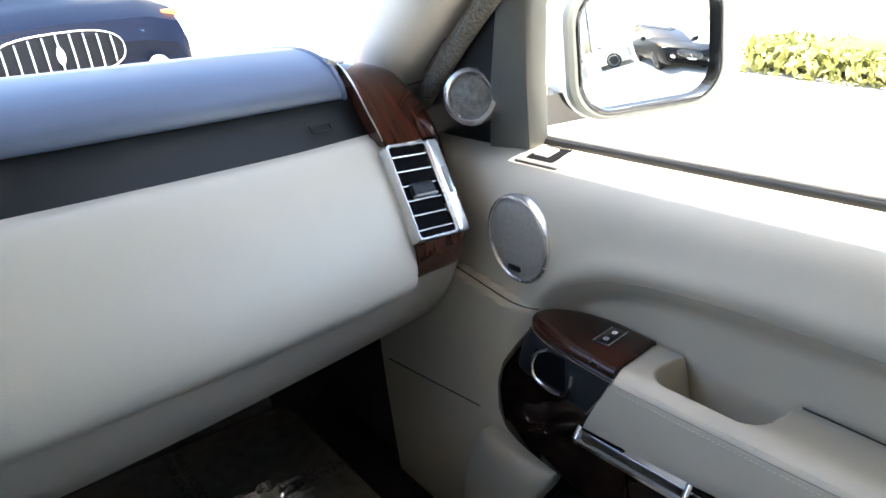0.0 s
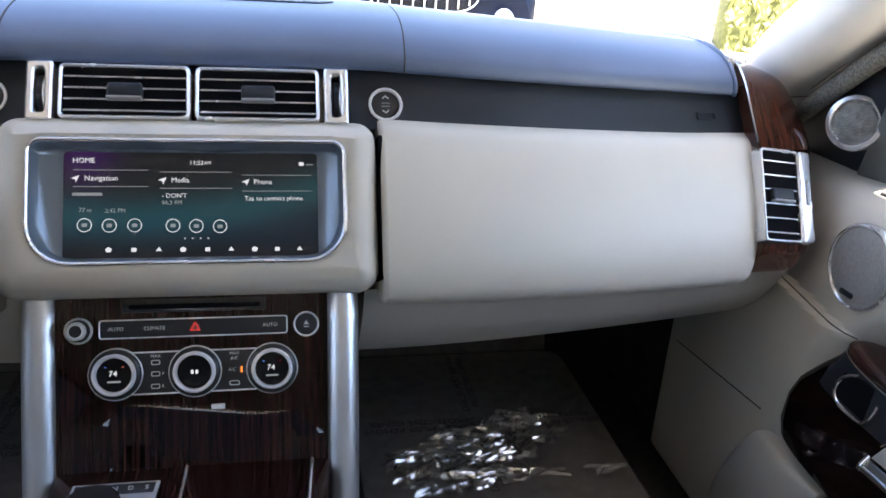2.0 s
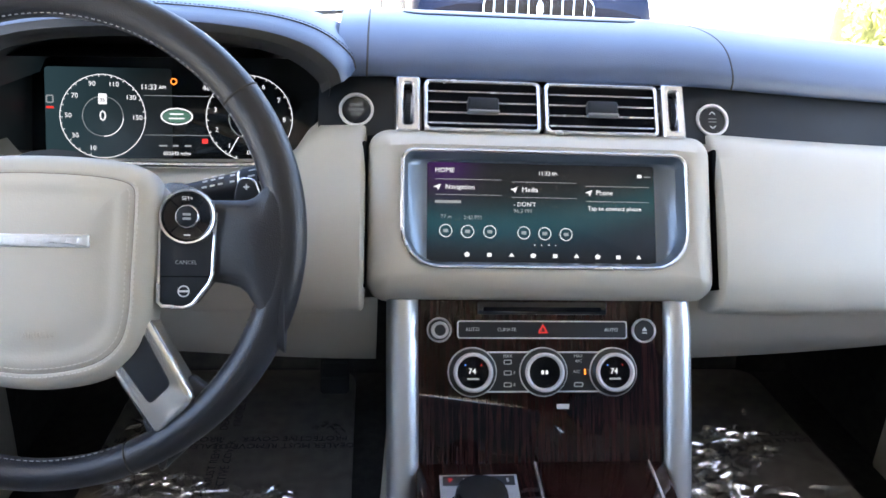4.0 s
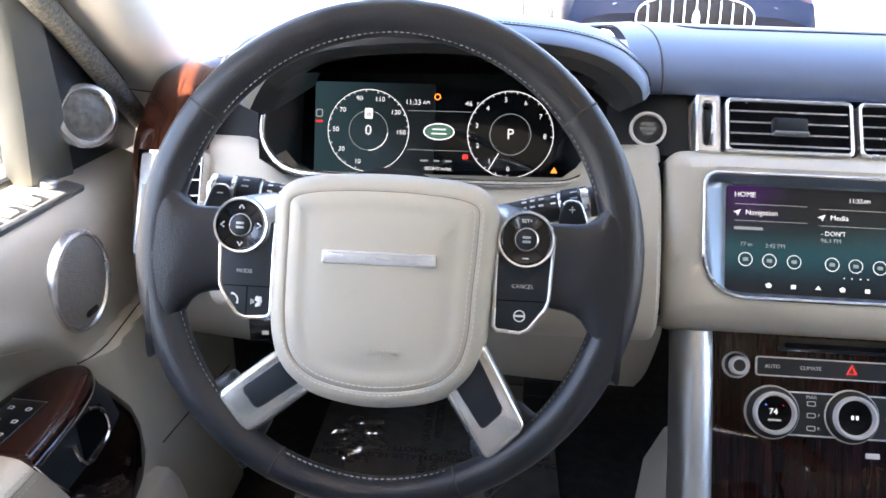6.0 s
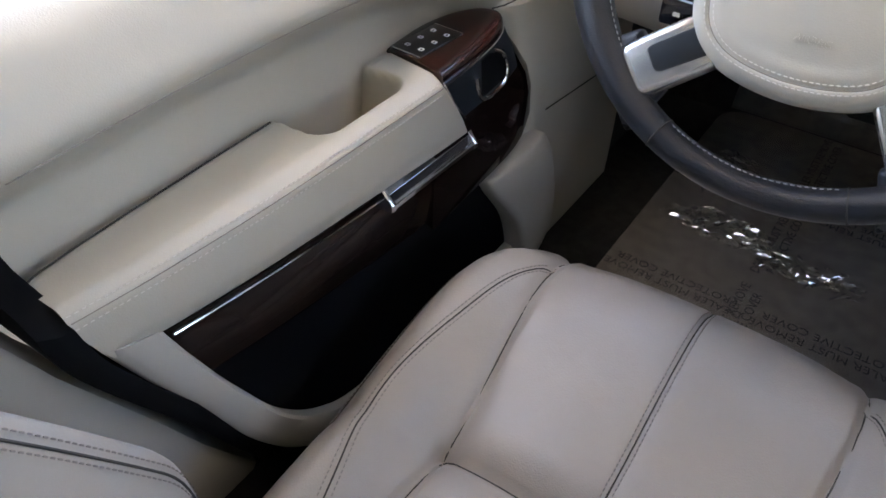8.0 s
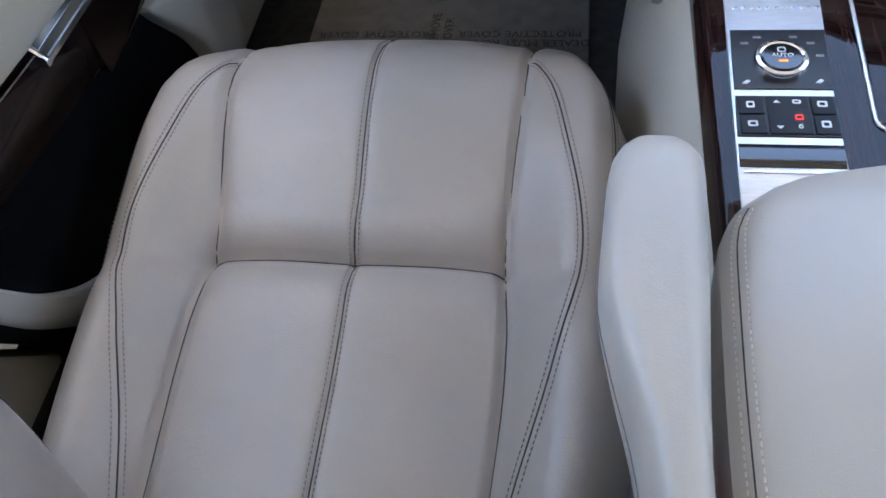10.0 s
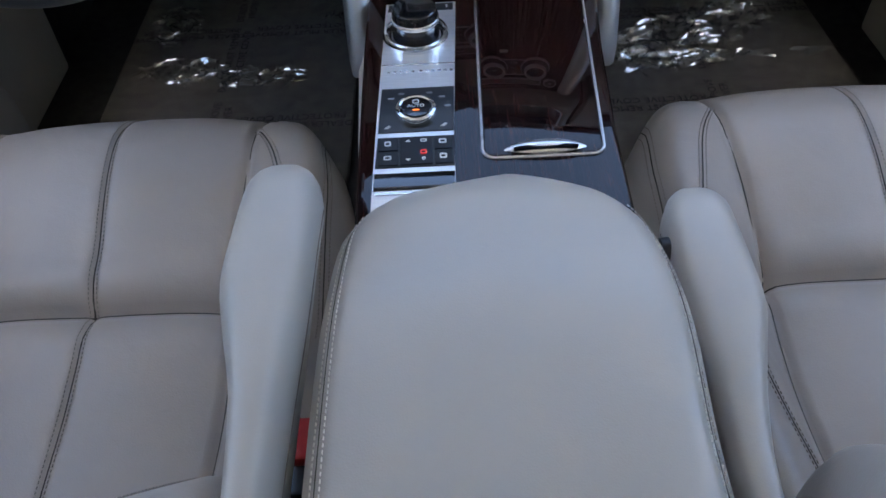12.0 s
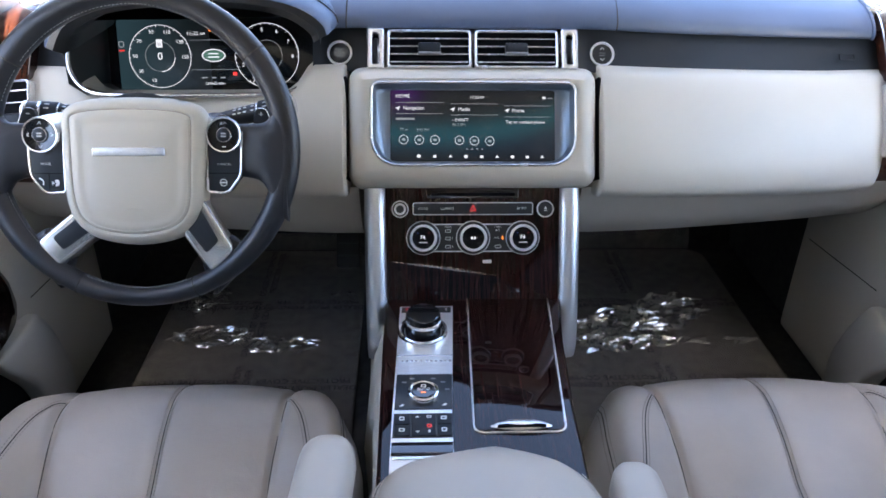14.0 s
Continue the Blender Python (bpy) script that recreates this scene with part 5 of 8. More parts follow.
def rim_half(a):
    """Half the rim's width at an angle: full grips at the sides, slimmer below."""
    return 0.0145 + 0.0018 * abs(math.cos(a)) - 0.0022 * step(-0.3, -1.0, math.sin(a))


def rim_point(a, t, grow=0.0):
    q = rim_half(a)
    rc = 0.2003 - q
    k = rc + (q + grow) * math.cos(t)
    return Vector((math.cos(a) * k, math.sin(a) * k, (0.0150 + grow) * math.sin(t)))


rim_rings = [[rim_point(2 * math.pi * i / 120, 2 * math.pi * j / 18) for j in range(18)] for i in range(120)]
part("rim", loft(rim_rings + rim_rings[:1], WM, cap=False), RIM, wheel, "dark grey leather rim")
for a in (38, 145, 245.5, 290.5):
    part("rim_joint", tube([WM @ rim_point(radians(a), t, 0.0001) for t in span(0, 2 * math.pi, 30)], 0.0008, n=6), SEAM, wheel, "dark joint across the rim")
for a0, a1 in ((40, 143), (247, 289), (196, 226), (314, 344), (18, 36), (147, 162)):
    part("rim_stitching", stitches([WM @ rim_point(radians(a), radians(158), 0.0004) for a in span(a0, a1, max(20, int((a1 - a0) * 0.9)))], 0.0026, 0.0022, 0.0004), SWITCH_GREY, wheel, "grey thread along the inner edge")
# leather webs that flow out of the rim towards the switch packs
for sgn in (-1, 1):
    rows = []
    for x in (0.080, 0.10, 0.118, 0.130, 0.140, 0.148, 0.154, 0.159, 0.163, 0.1665, 0.170, 0.176, 0.184):
        top = mixp([(0.08, 0.026), (0.13, 0.0290), (0.150, 0.0290), (0.158, 0.0315), (0.164, 0.0375), (0.168, 0.0470), (0.171, 0.056), (0.184, 0.070)], x)
        low = mixp([(0.08, -0.034), (0.13, -0.0375), (0.146, -0.0405), (0.154, -0.0460), (0.160, -0.0560), (0.164, -0.067), (0.168, -0.080), (0.184, -0.094)], x)
        mid, hh = (top + low) / 2, (top - low) / 2
        d = 0.0105 + 0.0043 * step(0.12, 0.172, x)
        ring_pts = []
        for j in range(28):
            t = 2 * math.pi * j / 28
            cx_, sx_ = math.cos(t), math.sin(t)
            ring_pts.append((sgn * x, mid + hh * math.copysign(abs(cx_) ** 0.55, cx_), -0.007 * step(0.165, 0.09, x) + d * math.copysign(abs(sx_) ** 0.75, sx_)))
        rows.append(ring_pts)
    part("side_web", loft(rows, WM), RIM, wheel, "dark leather side web")
# airbag hub
half_hub = [(0.0, 0.0600), (0.030, 0.0592), (0.058, 0.0565), (0.077, 0.0500), (0.0865, 0.0370), (0.0872, 0.0140), (0.0862, -0.0280), (0.0848, -0.0620), (0.0775, -0.0890), (0.0600, -0.1080), (0.0350, -0.1180), (0.0, -0.1220)]
hub = [(-x, y) for x, y in reversed(half_hub[1:-1])] + half_hub
hub2 = [(p.x - 0.002 * step(0.03, -0.05, p.y), p.y) for p in spline(hub, 6, closed=True)]


def hub_loop(q, h):
    return [(x, y, h + 0.004 * (y + 0.03) / 0.09) for x, y in inset(hub2, q)]


loops = [hub_loop(q, h) for q, h in ((0.006, -0.035), (0.0, -0.012), (0.0, 0.004), (0.0012, 0.0110), (0.0042, 0.0180), (0.0085, 0.0218), (0.0125, 0.0232), (0.0142, 0.0229), (0.0152, 0.0222), (0.0162, 0.0231), (0.0180, 0.0240), (0.0215, 0.0254), (0.0255, 0.0258), (0.0285, 0.0253))]
base_loop = inset(hub2, 0.0285)
for k, h in ((0.94, 0.0254), (0.86, 0.0264), (0.74, 0.0275), (0.5, 0.0284), (0.3, 0.02865), (0.15, 0.02875), (0.06, 0.02880), (0.01, 0.02882)):
    loops.append([(x * k, (y + 0.03) * k - 0.03, h + 0.004 * ((y + 0.03) * k) / 0.09) for x, y in base_loop])
part("airbag_cover", loft(loops, WM), CREAM, wheel, "cream leather airbag cover")
hub_n = len(hub2)
for q, h in ((0.0122, 0.0234), (0.0186, 0.0244)):
    low = inset(hub2, q)
    pth = [WM @ Vector((*low[i % hub_n], h + 0.004 * (low[i % hub_n][1] + 0.03) / 0.09)) for i in range(int(hub_n * 0.60), int(hub_n * 1.14))]
    part("hub_stitching", stitches(pth, 0.0026, 0.0016, 0.00045, 0.0001), STITCH, wheel, "pale thread along the hub seam")
low = inset(hub2, 0.0152)
part("hub_seam", tube([WM @ Vector((x, y, 0.0221 + 0.004 * (y + 0.03) / 0.09)) for x, y in low], 0.0005, closed=True, n=6), STITCH_DARK, wheel, "fine seam round the hub")
part("name_bar", slab(rrect(0.0858, 0.0098, 0.001, 2, -0.0015, -0.0062), WM, 0.024, 0.0316, 0.0014), BRUSHED, wheel, "satin silver bar with worn raised lettering")
for k in range(10):
    if k != 5:
        part("bar_lettering", slab(rrect(0.0046, 0.0040, 0.0004, 1, -0.0385 + k * 0.0082, -0.0062), WM, 0.0312, 0.03185, 0.0002), BRUSHED, wheel)
writing("airbag_mark", "AIRBAG", 0.0070, WM @ Matrix.Translation((0.004, -0.077, 0.0269)), CREAM, wheel, depth=0.0003, label="faint embossed lettering")
# switch packs
for sgn in (-1, 1):
    pack_poly = [(sgn * x, y) for x, y in ((0.0865, 0.018), (0.0865, -0.0525), (0.0895, -0.0557), (0.1065, -0.0568), (0.1130, -0.0540), (0.1252, -0.0380), (0.1278, -0.0310), (0.1300, 0.018))]
    pad_x = 0.1131 if sgn < 0 else 0.1085
    pk = part("switch_pack", slab(pack_poly, WM, -0.012, 0.010, 0.002), CHARCOAL, wheel, "charcoal wheel switch pack")
    part("pack_trim", tube([WM @ Vector((x, y, 0.0095)) for x, y in pack_poly], 0.0017, n=8), SATIN, pk, "satin silver edge")
    m = WM @ Matrix.Translation((sgn * pad_x, 0.0145, 0.004))
    barrel = [[(-sgn * o + r * math.cos(2 * math.pi * i / 40), 0.004 * o / 0.016 + r * math.sin(2 * math.pi * i / 40), z) for i in range(40)] for r, o, z in ((0.0205, 0.0, 0.0085), (0.0222, 0.0, 0.0080), (0.0226, 0.002, 0.003), (0.0240, 0.008, -0.006), (0.0250, 0.016, -0.018))]
    part("pad_barrel", loft(barrel, m, cap=False), SATIN, pk, "satin silver barrel under the pad")
    part("pad_ring", revolve([(0.0222, 0.004), (0.0222, 0.0085), (0.0212, 0.0105), (0.0198, 0.0100), (0.0190, 0.006)], m, 40, cap=False), SATIN, pk, "satin ring")
    part("pad_face", revolve([(0.0192, 0.0), (0.0192, 0.0080), (0.0180, 0.0092), (0.0098, 0.0082), (0.0095, 0.004)], m, 40, cap=False), GLOSS, pk, "gloss black four-way pad")
    for a in (45, 135, 225, 315):
        part("pad_groove", tube([m @ Matrix.Rotation(radians(a), 4, "Z") @ Vector((q, 0, h)) for q, h in ((0.0102, 0.0082), (0.0178, 0.0091))], 0.0003, n=5), VOID, pk)
    part("pad_button_ring", revolve([(0.0092, 0.004), (0.0090, 0.0102), (0.0083, 0.0108), (0.0076, 0.0098)], m, 32, cap=False), SATIN, pk, "satin button ring")
    part("pad_button", revolve([(0.0077, 0.004), (0.0077, 0.0100), (0.0068, 0.0108), (0.0005, 0.0110)], m, 32), CHARCOAL, pk)
    for yy in (0.0015, -0.0018):
        part("button_mark", slab(rrect(0.0062, 0.0019, 0.0003, 1, 0, yy), m, 0.0108, 0.0113, 0.0001), SOFT_INK, pk)
    for a in (0, 90, 180, 270) if sgn < 0 else (270,):
        mm = m @ Matrix.Rotation(radians(a), 4, "Z") @ Matrix.Translation((0.0145, 0, 0.0090))
        arrow = [(-0.0014, -0.0020), (0.0014, 0.0), (-0.0014, 0.0020)] if sgn < 0 else [(0.0, -0.0024), (0.0, 0.0), (0.0, 0.0024)]
        part("pad_symbol", tube([mm @ Vector((x, y, 0)) for x, y in arrow], 0.0005, n=5), WHITE_INK, pk)
    part("key_joint", slab(rrect(0.038, 0.0008, 0.0002, 1, sgn * 0.1075, -0.0325), WM, 0.0092, 0.0104, 0.0001), VOID, pk)
    if sgn < 0:
        writing("caption", "MODE", 0.0044, WM @ Matrix.Translation((-0.1090, -0.021, 0.0102)), SOFT_INK, pk)
        part("key_joint", slab(rrect(0.0008, 0.022, 0.0002, 1, -0.106, -0.0435), WM, 0.0092, 0.0104, 0.0001), VOID, pk)
        part("call_symbol", tube(spline([WM @ Vector(p) for p in ((-0.1180, -0.0385, 0.0104), (-0.1148, -0.0400, 0.0104), (-0.1130, -0.0430, 0.0104), (-0.1132, -0.0465, 0.0104))], 3), [0.0011, 0.0008, 0.0007, 0.0007, 0.0007, 0.0007, 0.0007, 0.0007, 0.0008, 0.0011], n=6), WHITE_INK, pk)
        part("voice_symbol", slab([(-0.0985, -0.0400), (-0.0995, -0.0432), (-0.0968, -0.0445), (-0.0985, -0.0458), (-0.0990, -0.0485), (-0.0950, -0.0478), (-0.0935, -0.0440), (-0.0945, -0.0405)], WM, 0.0098, 0.0105, 0.0001), WHITE_INK, pk)
        for k in range(3):
            part("voice_symbol", slab(rrect(0.0005, 0.0022 + 0.0013 * k, 0.0001, 1, -0.1002 - 0.0011 * k, -0.0445), WM, 0.0098, 0.0105, 0.0001), WHITE_INK, pk)
    else:
        writing("caption", "SET+", 0.0040, m @ Matrix.Translation((0, 0.0140, 0.0093)), WHITE_INK, pk)
        writing("caption", "CANCEL", 0.0044, WM @ Matrix.Translation((0.1075, -0.0215, 0.0102)), SOFT_INK, pk)
        part("heated_symbol", ring(disc(0.0046, 20, 0.106, -0.0440), disc(0.0037, 20, 0.106, -0.0440), WM, 0.0098, 0.0105, 0.0001), WHITE_INK, pk)
        part("heated_symbol", slab(rrect(0.0076, 0.0016, 0.0003, 1, 0.106, -0.0440), WM, 0.0098, 0.0105, 0.0001), WHITE_INK, pk)


# lower spokes: a rounded silver loop with a charcoal tongue, let into the rim
def rounded(poly, radii, n=5):
    """The polygon with each corner rounded by its own radius."""
    out = []
    for i, (p, r) in enumerate(zip(poly, radii)):
        p, a, b = Vector(p), Vector(poly[i - 1]), Vector(poly[(i + 1) % len(poly)])
        if r <= 0:
            out += [tuple(p)] * 1
            continue
        p0, p1 = p + (a - p).normalized() * r, p + (b - p).normalized() * r
        for k in range(n + 1):
            t = k / n
            out.append(tuple(p0 * (1 - t) ** 2 + p * 2 * t * (1 - t) + p1 * t * t))
    return out


SPOKES = {-1: (((-0.0680, -0.0705), (-0.1285, -0.1180), (-0.1000, -0.1505), (-0.0400, -0.1005)), ((-0.0660, -0.0815), (-0.1050, -0.1118), (-0.0925, -0.1270), (-0.0500, -0.0965))),
          1: (((0.0740, -0.0540), (0.1185, -0.1295), (0.0870, -0.1600), (0.0450, -0.0960)), ((0.0690, -0.0640), (0.0975, -0.1165), (0.0825, -0.1315), (0.0530, -0.0900)))}
for sgn in (-1, 1):
    outer, tongue = SPOKES[sgn]
    sp = rounded(outer, (0, 0.011, 0.011, 0))
    k = part("spoke", slab(sp, WM, -0.014, 0.0115, 0.0060, 5), SPOKE_METAL, wheel, "satin silver lower spoke", angle=60)
    sp2 = rounded(tongue, (0, 0.0045, 0.0045, 0))
    part("spoke_inlay", slab(sp2, WM, 0.0080, 0.0124, 0.0006), CHARCOAL, k, "charcoal spoke inlay")
    part("spoke_inlay_rim", tube([WM @ Vector((x, y, 0.0117)) for x, y in sp2], 0.0006, n=6), BLACK, k)
    a, b = Vector(outer[1]), Vector(outer[2])
    way = ((a + b) / 2).normalized()
    boot = rounded([tuple(a - way * 0.020 + (a - b).normalized() * 0.004), tuple(a + way * 0.022 + (a - b).normalized() * 0.016), tuple(b + way * 0.022 + (b - a).normalized() * 0.016), tuple(b - way * 0.020 + (b - a).normalized() * 0.004)], (0.004, 0.004, 0.004, 0.004))
    part("spoke_boot", slab(boot, WM, -0.012, 0.0020, 0.0060, 4), RIM, wheel, "leather flare of the rim round the spoke")
part("hub_back", loft([[(x * q, y * q - 0.01, z) for x, y in disc(0.078, 28)] for q, z in ((1.0, -0.01), (1.0, -0.03), (0.75, -0.045), (0.62, -0.06))], WM), BLACK, wheel, "black back of the hub")
# shift paddles behind the rim
for sgn in (-1, 1):
    pp = rounded([(sgn * x, y) for x, y in ((0.1345, -0.020), (0.1365, 0.0400), (0.1410, 0.0500), (0.1530, 0.0495), (0.1600, 0.0300), (0.1600, -0.020))], (0.002, 0.006, 0.004, 0.005, 0.006, 0.002))
    pdl = part("shift_paddle", slab(pp, WM, -0.036, -0.030, 0.002), CHARCOAL, wheel, "charcoal shift paddle")
    part("paddle_mark", slab(rrect(0.0050, 0.0009, 0.0002, 1, sgn * 0.1465, 0.0425), WM, -0.0302, -0.0296, 0.0001), WHITE_INK, pdl)
    if sgn > 0:
        part("paddle_mark", slab(rrect(0.0009, 0.0050, 0.0002, 1, sgn * 0.1465, 0.0425), WM, -0.0302, -0.0296, 0.0001), WHITE_INK, pdl)
    part("paddle_edge", tube([WM @ Vector((x, y, -0.031)) for x, y in pp[12:30]], 0.0008, n=6), SATIN, pdl, "bright paddle edge")
column = thing("steering_column", "black steering column shroud with two stalks", "steering column")
part("shroud", loft([[(x * q, y * q - 0.012, z) for x, y in rrect(0.11, 0.10, 0.03, 5)] for q, z in ((0.95, -0.06), (1.0, -0.075), (1.05, -0.15), (1.1, -0.24))], WM), BLACK, column, "black column shroud")
for sgn in (-1, 1):
    # along the stalk: distance out from the column
    near, collar, far, tip = ((0.119, 0.1425, 0.157, 0.165) if sgn < 0 else (0.139, 0.158, 0.176, 0.187))
    root, end = WM @ Vector((sgn * 0.040, 0.040 if sgn < 0 else 0.026, -0.066)), WM @ Vector((sgn * 0.150, 0.0470 if sgn < 0 else 0.0490, -0.057))
    sm = basis(root, WM.to_3x3() @ Vector((0, 0, 1)), (end - root).cross(WM.to_3x3() @ Vector((0, 0, 1))))
    ax = (end - root).normalized()
    sm = Matrix.Translation(root) @ ax.to_track_quat("Z", "Y").to_matrix().to_4x4()
    L = lambda x: (x - 0.040) / max(1e-6, abs(ax.x))
    st = part("stalk", revolve([(0.0085, 0.0), (0.0100, L(0.08)), (0.0120, L(near) - 0.004), (0.0125, L(near) - 0.0012)], sm, 24), BLACK, column, "black column stalk")
    part("stalk_band", revolve([(0.0128, L(near) - 0.0012), (0.0136, L(near)), (0.0128, L(near) + 0.0014)], sm, 24, cap=False), SATIN, st, "bright band")
    part("stalk_collar", revolve([(0.0128, L(near) + 0.0012), (0.0142, L(near) + 0.0025), (0.0142, L(collar) - 0.0035), (0.0128, L(collar) - 0.0025)], sm, 24), CHARCOAL, st, "turning charcoal collar")
    part("stalk_band", revolve([(0.0126, L(collar) - 0.0026), (0.0140, L(collar) - 0.0012), (0.0140, L(collar) + (0.0014 if sgn < 0 else 0.0042)), (0.0126, L(collar) + (0.0024 if sgn < 0 else 0.0052))], sm, 24, cap=False), SATIN, st, "bright band")
    part("stalk_end", revolve([(0.0126, L(collar) + 0.002), (0.0132, L(far)), (0.0126, L(far) + 0.0015)], sm, 24), BLACK, st)
    part("stalk_tip", revolve([(0.0128, L(far)), (0.0138, L(far) + 0.0015), (0.0136, L(tip) - 0.003), (0.0115, L(tip) - 0.0005), (0.0005, L(tip))], sm, 24), SATIN, st, "satin end cap")
    side_n = WM.to_3x3() @ Vector((0, 0, 1))
    face_m = lambda x, up, r: basis(root + ax * L(x) + side_n * r * math.cos(up) + (WM.to_3x3() @ Vector((0, 1, 0))) * r * math.sin(up), ax * sgn, (WM.to_3x3() @ Vector((0, math.cos(up), -math.sin(up)))))
    rnd = random.Random(4 + sgn)
    for x in ((0.088, 0.100, 0.110) if sgn < 0 else (0.108, 0.115, 0.122, 0.132)):
        for up in (0.25, 0.75, 1.2):
            part("stalk_mark", slab(rrect(0.0042, 0.0015, 0.0003, 1, 0, 0), face_m(x, up, 0.0106 + 0.0018 * (x - 0.08) / 0.04), 0.0, 0.0008, 0.0001), WHITE_INK, st)
    for up in (0.35, 0.8):
        part("stalk_mark", slab(rrect(0.0060, 0.0016, 0.0003, 1, 0, 0), face_m((near + collar) / 2, up, 0.0141), 0.0, 0.0005, 0.0001), SOFT_INK, st)


# ---- doors ----
WOOD_END_DARK = wood_material("dark_red_macassar", (0.010, 0.004, 0.003), (0.045, 0.014, 0.009), (6, 120, 4))
GREY_GREEN = material("grey_green_plastic", (0.105, 0.11, 0.10), 0.5, vary=0.08, scale=20, bump=0.1, bump_scale=1500)
PROFILE = [(0.05, 0.772), (0.10, 0.770), (0.30, 0.770), (0.40, 0.774), (0.45, 0.780), (0.50, 0.785), (0.57, 0.787), (0.60, 0.792), (0.62, 0.798), (0.638, 0.808), (0.650, 0.824), (0.657, 0.842), (0.661, 0.858), (0.664, 0.876)]
CREASE = [(-0.60, 0.580), (-0.39, 0.586), (-0.22, 0.584), (-0.10, 0.572), (-0.04, 0.553), (0.0, 0.530), (0.04, 0.50), (0.07, 0.470), (0.10, 0.43)]


def door_x(y, z):
    """How far out the inner face of a door lies."""
    x = mixp(PROFILE, z)
    zc = mixp(CREASE, y)
    if y < 0.11:
        x += 0.038 * step(0.0, 0.055, zc - z) * (1 - step(-0.02, 0.11, y))
        x -= 0.005 * math.exp(-((zc - z + 0.004) / 0.016) ** 2) * (1 - step(-0.06, 0.06, y))
    # lower front part stands a little prouder, past a seam
    x -= 0.020 * step(0.02, 0.08, y) * (1 - step(0.484, 0.490, z - 0.12 * (y - 0.06)))
    x -= 0.004 * math.exp(-((y - 0.06) ** 2 + (z - 0.572) ** 2) / 0.006)
    return x


def rear_line(z):
    """The rear edge of the door: upright above, running forwards round the wheel arch below."""
    return mixp([(0.05, -0.34), (0.20, -0.415), (0.30, -0.462), (0.38, -0.505), (0.44, -0.534), (0.48, -0.541), (0.66, -0.541)], z)


def edge_x(z):
    """The inner face of the rubber seal, which closes the end of the armrest."""
    if z > 0.50:
        return door_x(-0.5, z) + 0.003
    return mixp([(0.05, 0.764), (0.30, 0.752), (0.39, 0.748), (0.43, 0.750), (0.468, 0.752), (0.480, 0.759), (0.488, 0.785), (0.4895, 0.805), (0.50, 0.817)], z)


def arm_x(y):
    """The inner edge of a door's armrest, drawing outwards to the rear."""
    return mixp([(-0.56, 0.757), (-0.536, 0.7535), (-0.466, 0.7455), (-0.36, 0.7385), (-0.15, 0.7345), (-0.09, 0.7345)], y)


def arm_out(y):
    return mixp([(-0.545, 0.8000), (-0.531, 0.8055), (-0.463, 0.8105), (-0.29, 0.8155), (-0.12, 0.8165)], y)


def blade_top(y):
    return 0.4235 - 0.065 * (y + 0.486)


def cup_drop(x, y):
    """How deep the hand cup is at a point of the armrest's top."""
    qx, qy = abs(x - 0.812) - 0.052 + 0.022, abs(y + 0.2235) - 0.060 + 0.022
    d = math.hypot(max(qx, 0), max(qy, 0)) + min(max(qx, qy), 0) - 0.022
    return 0.076 * step(0.0045, -0.011, d)


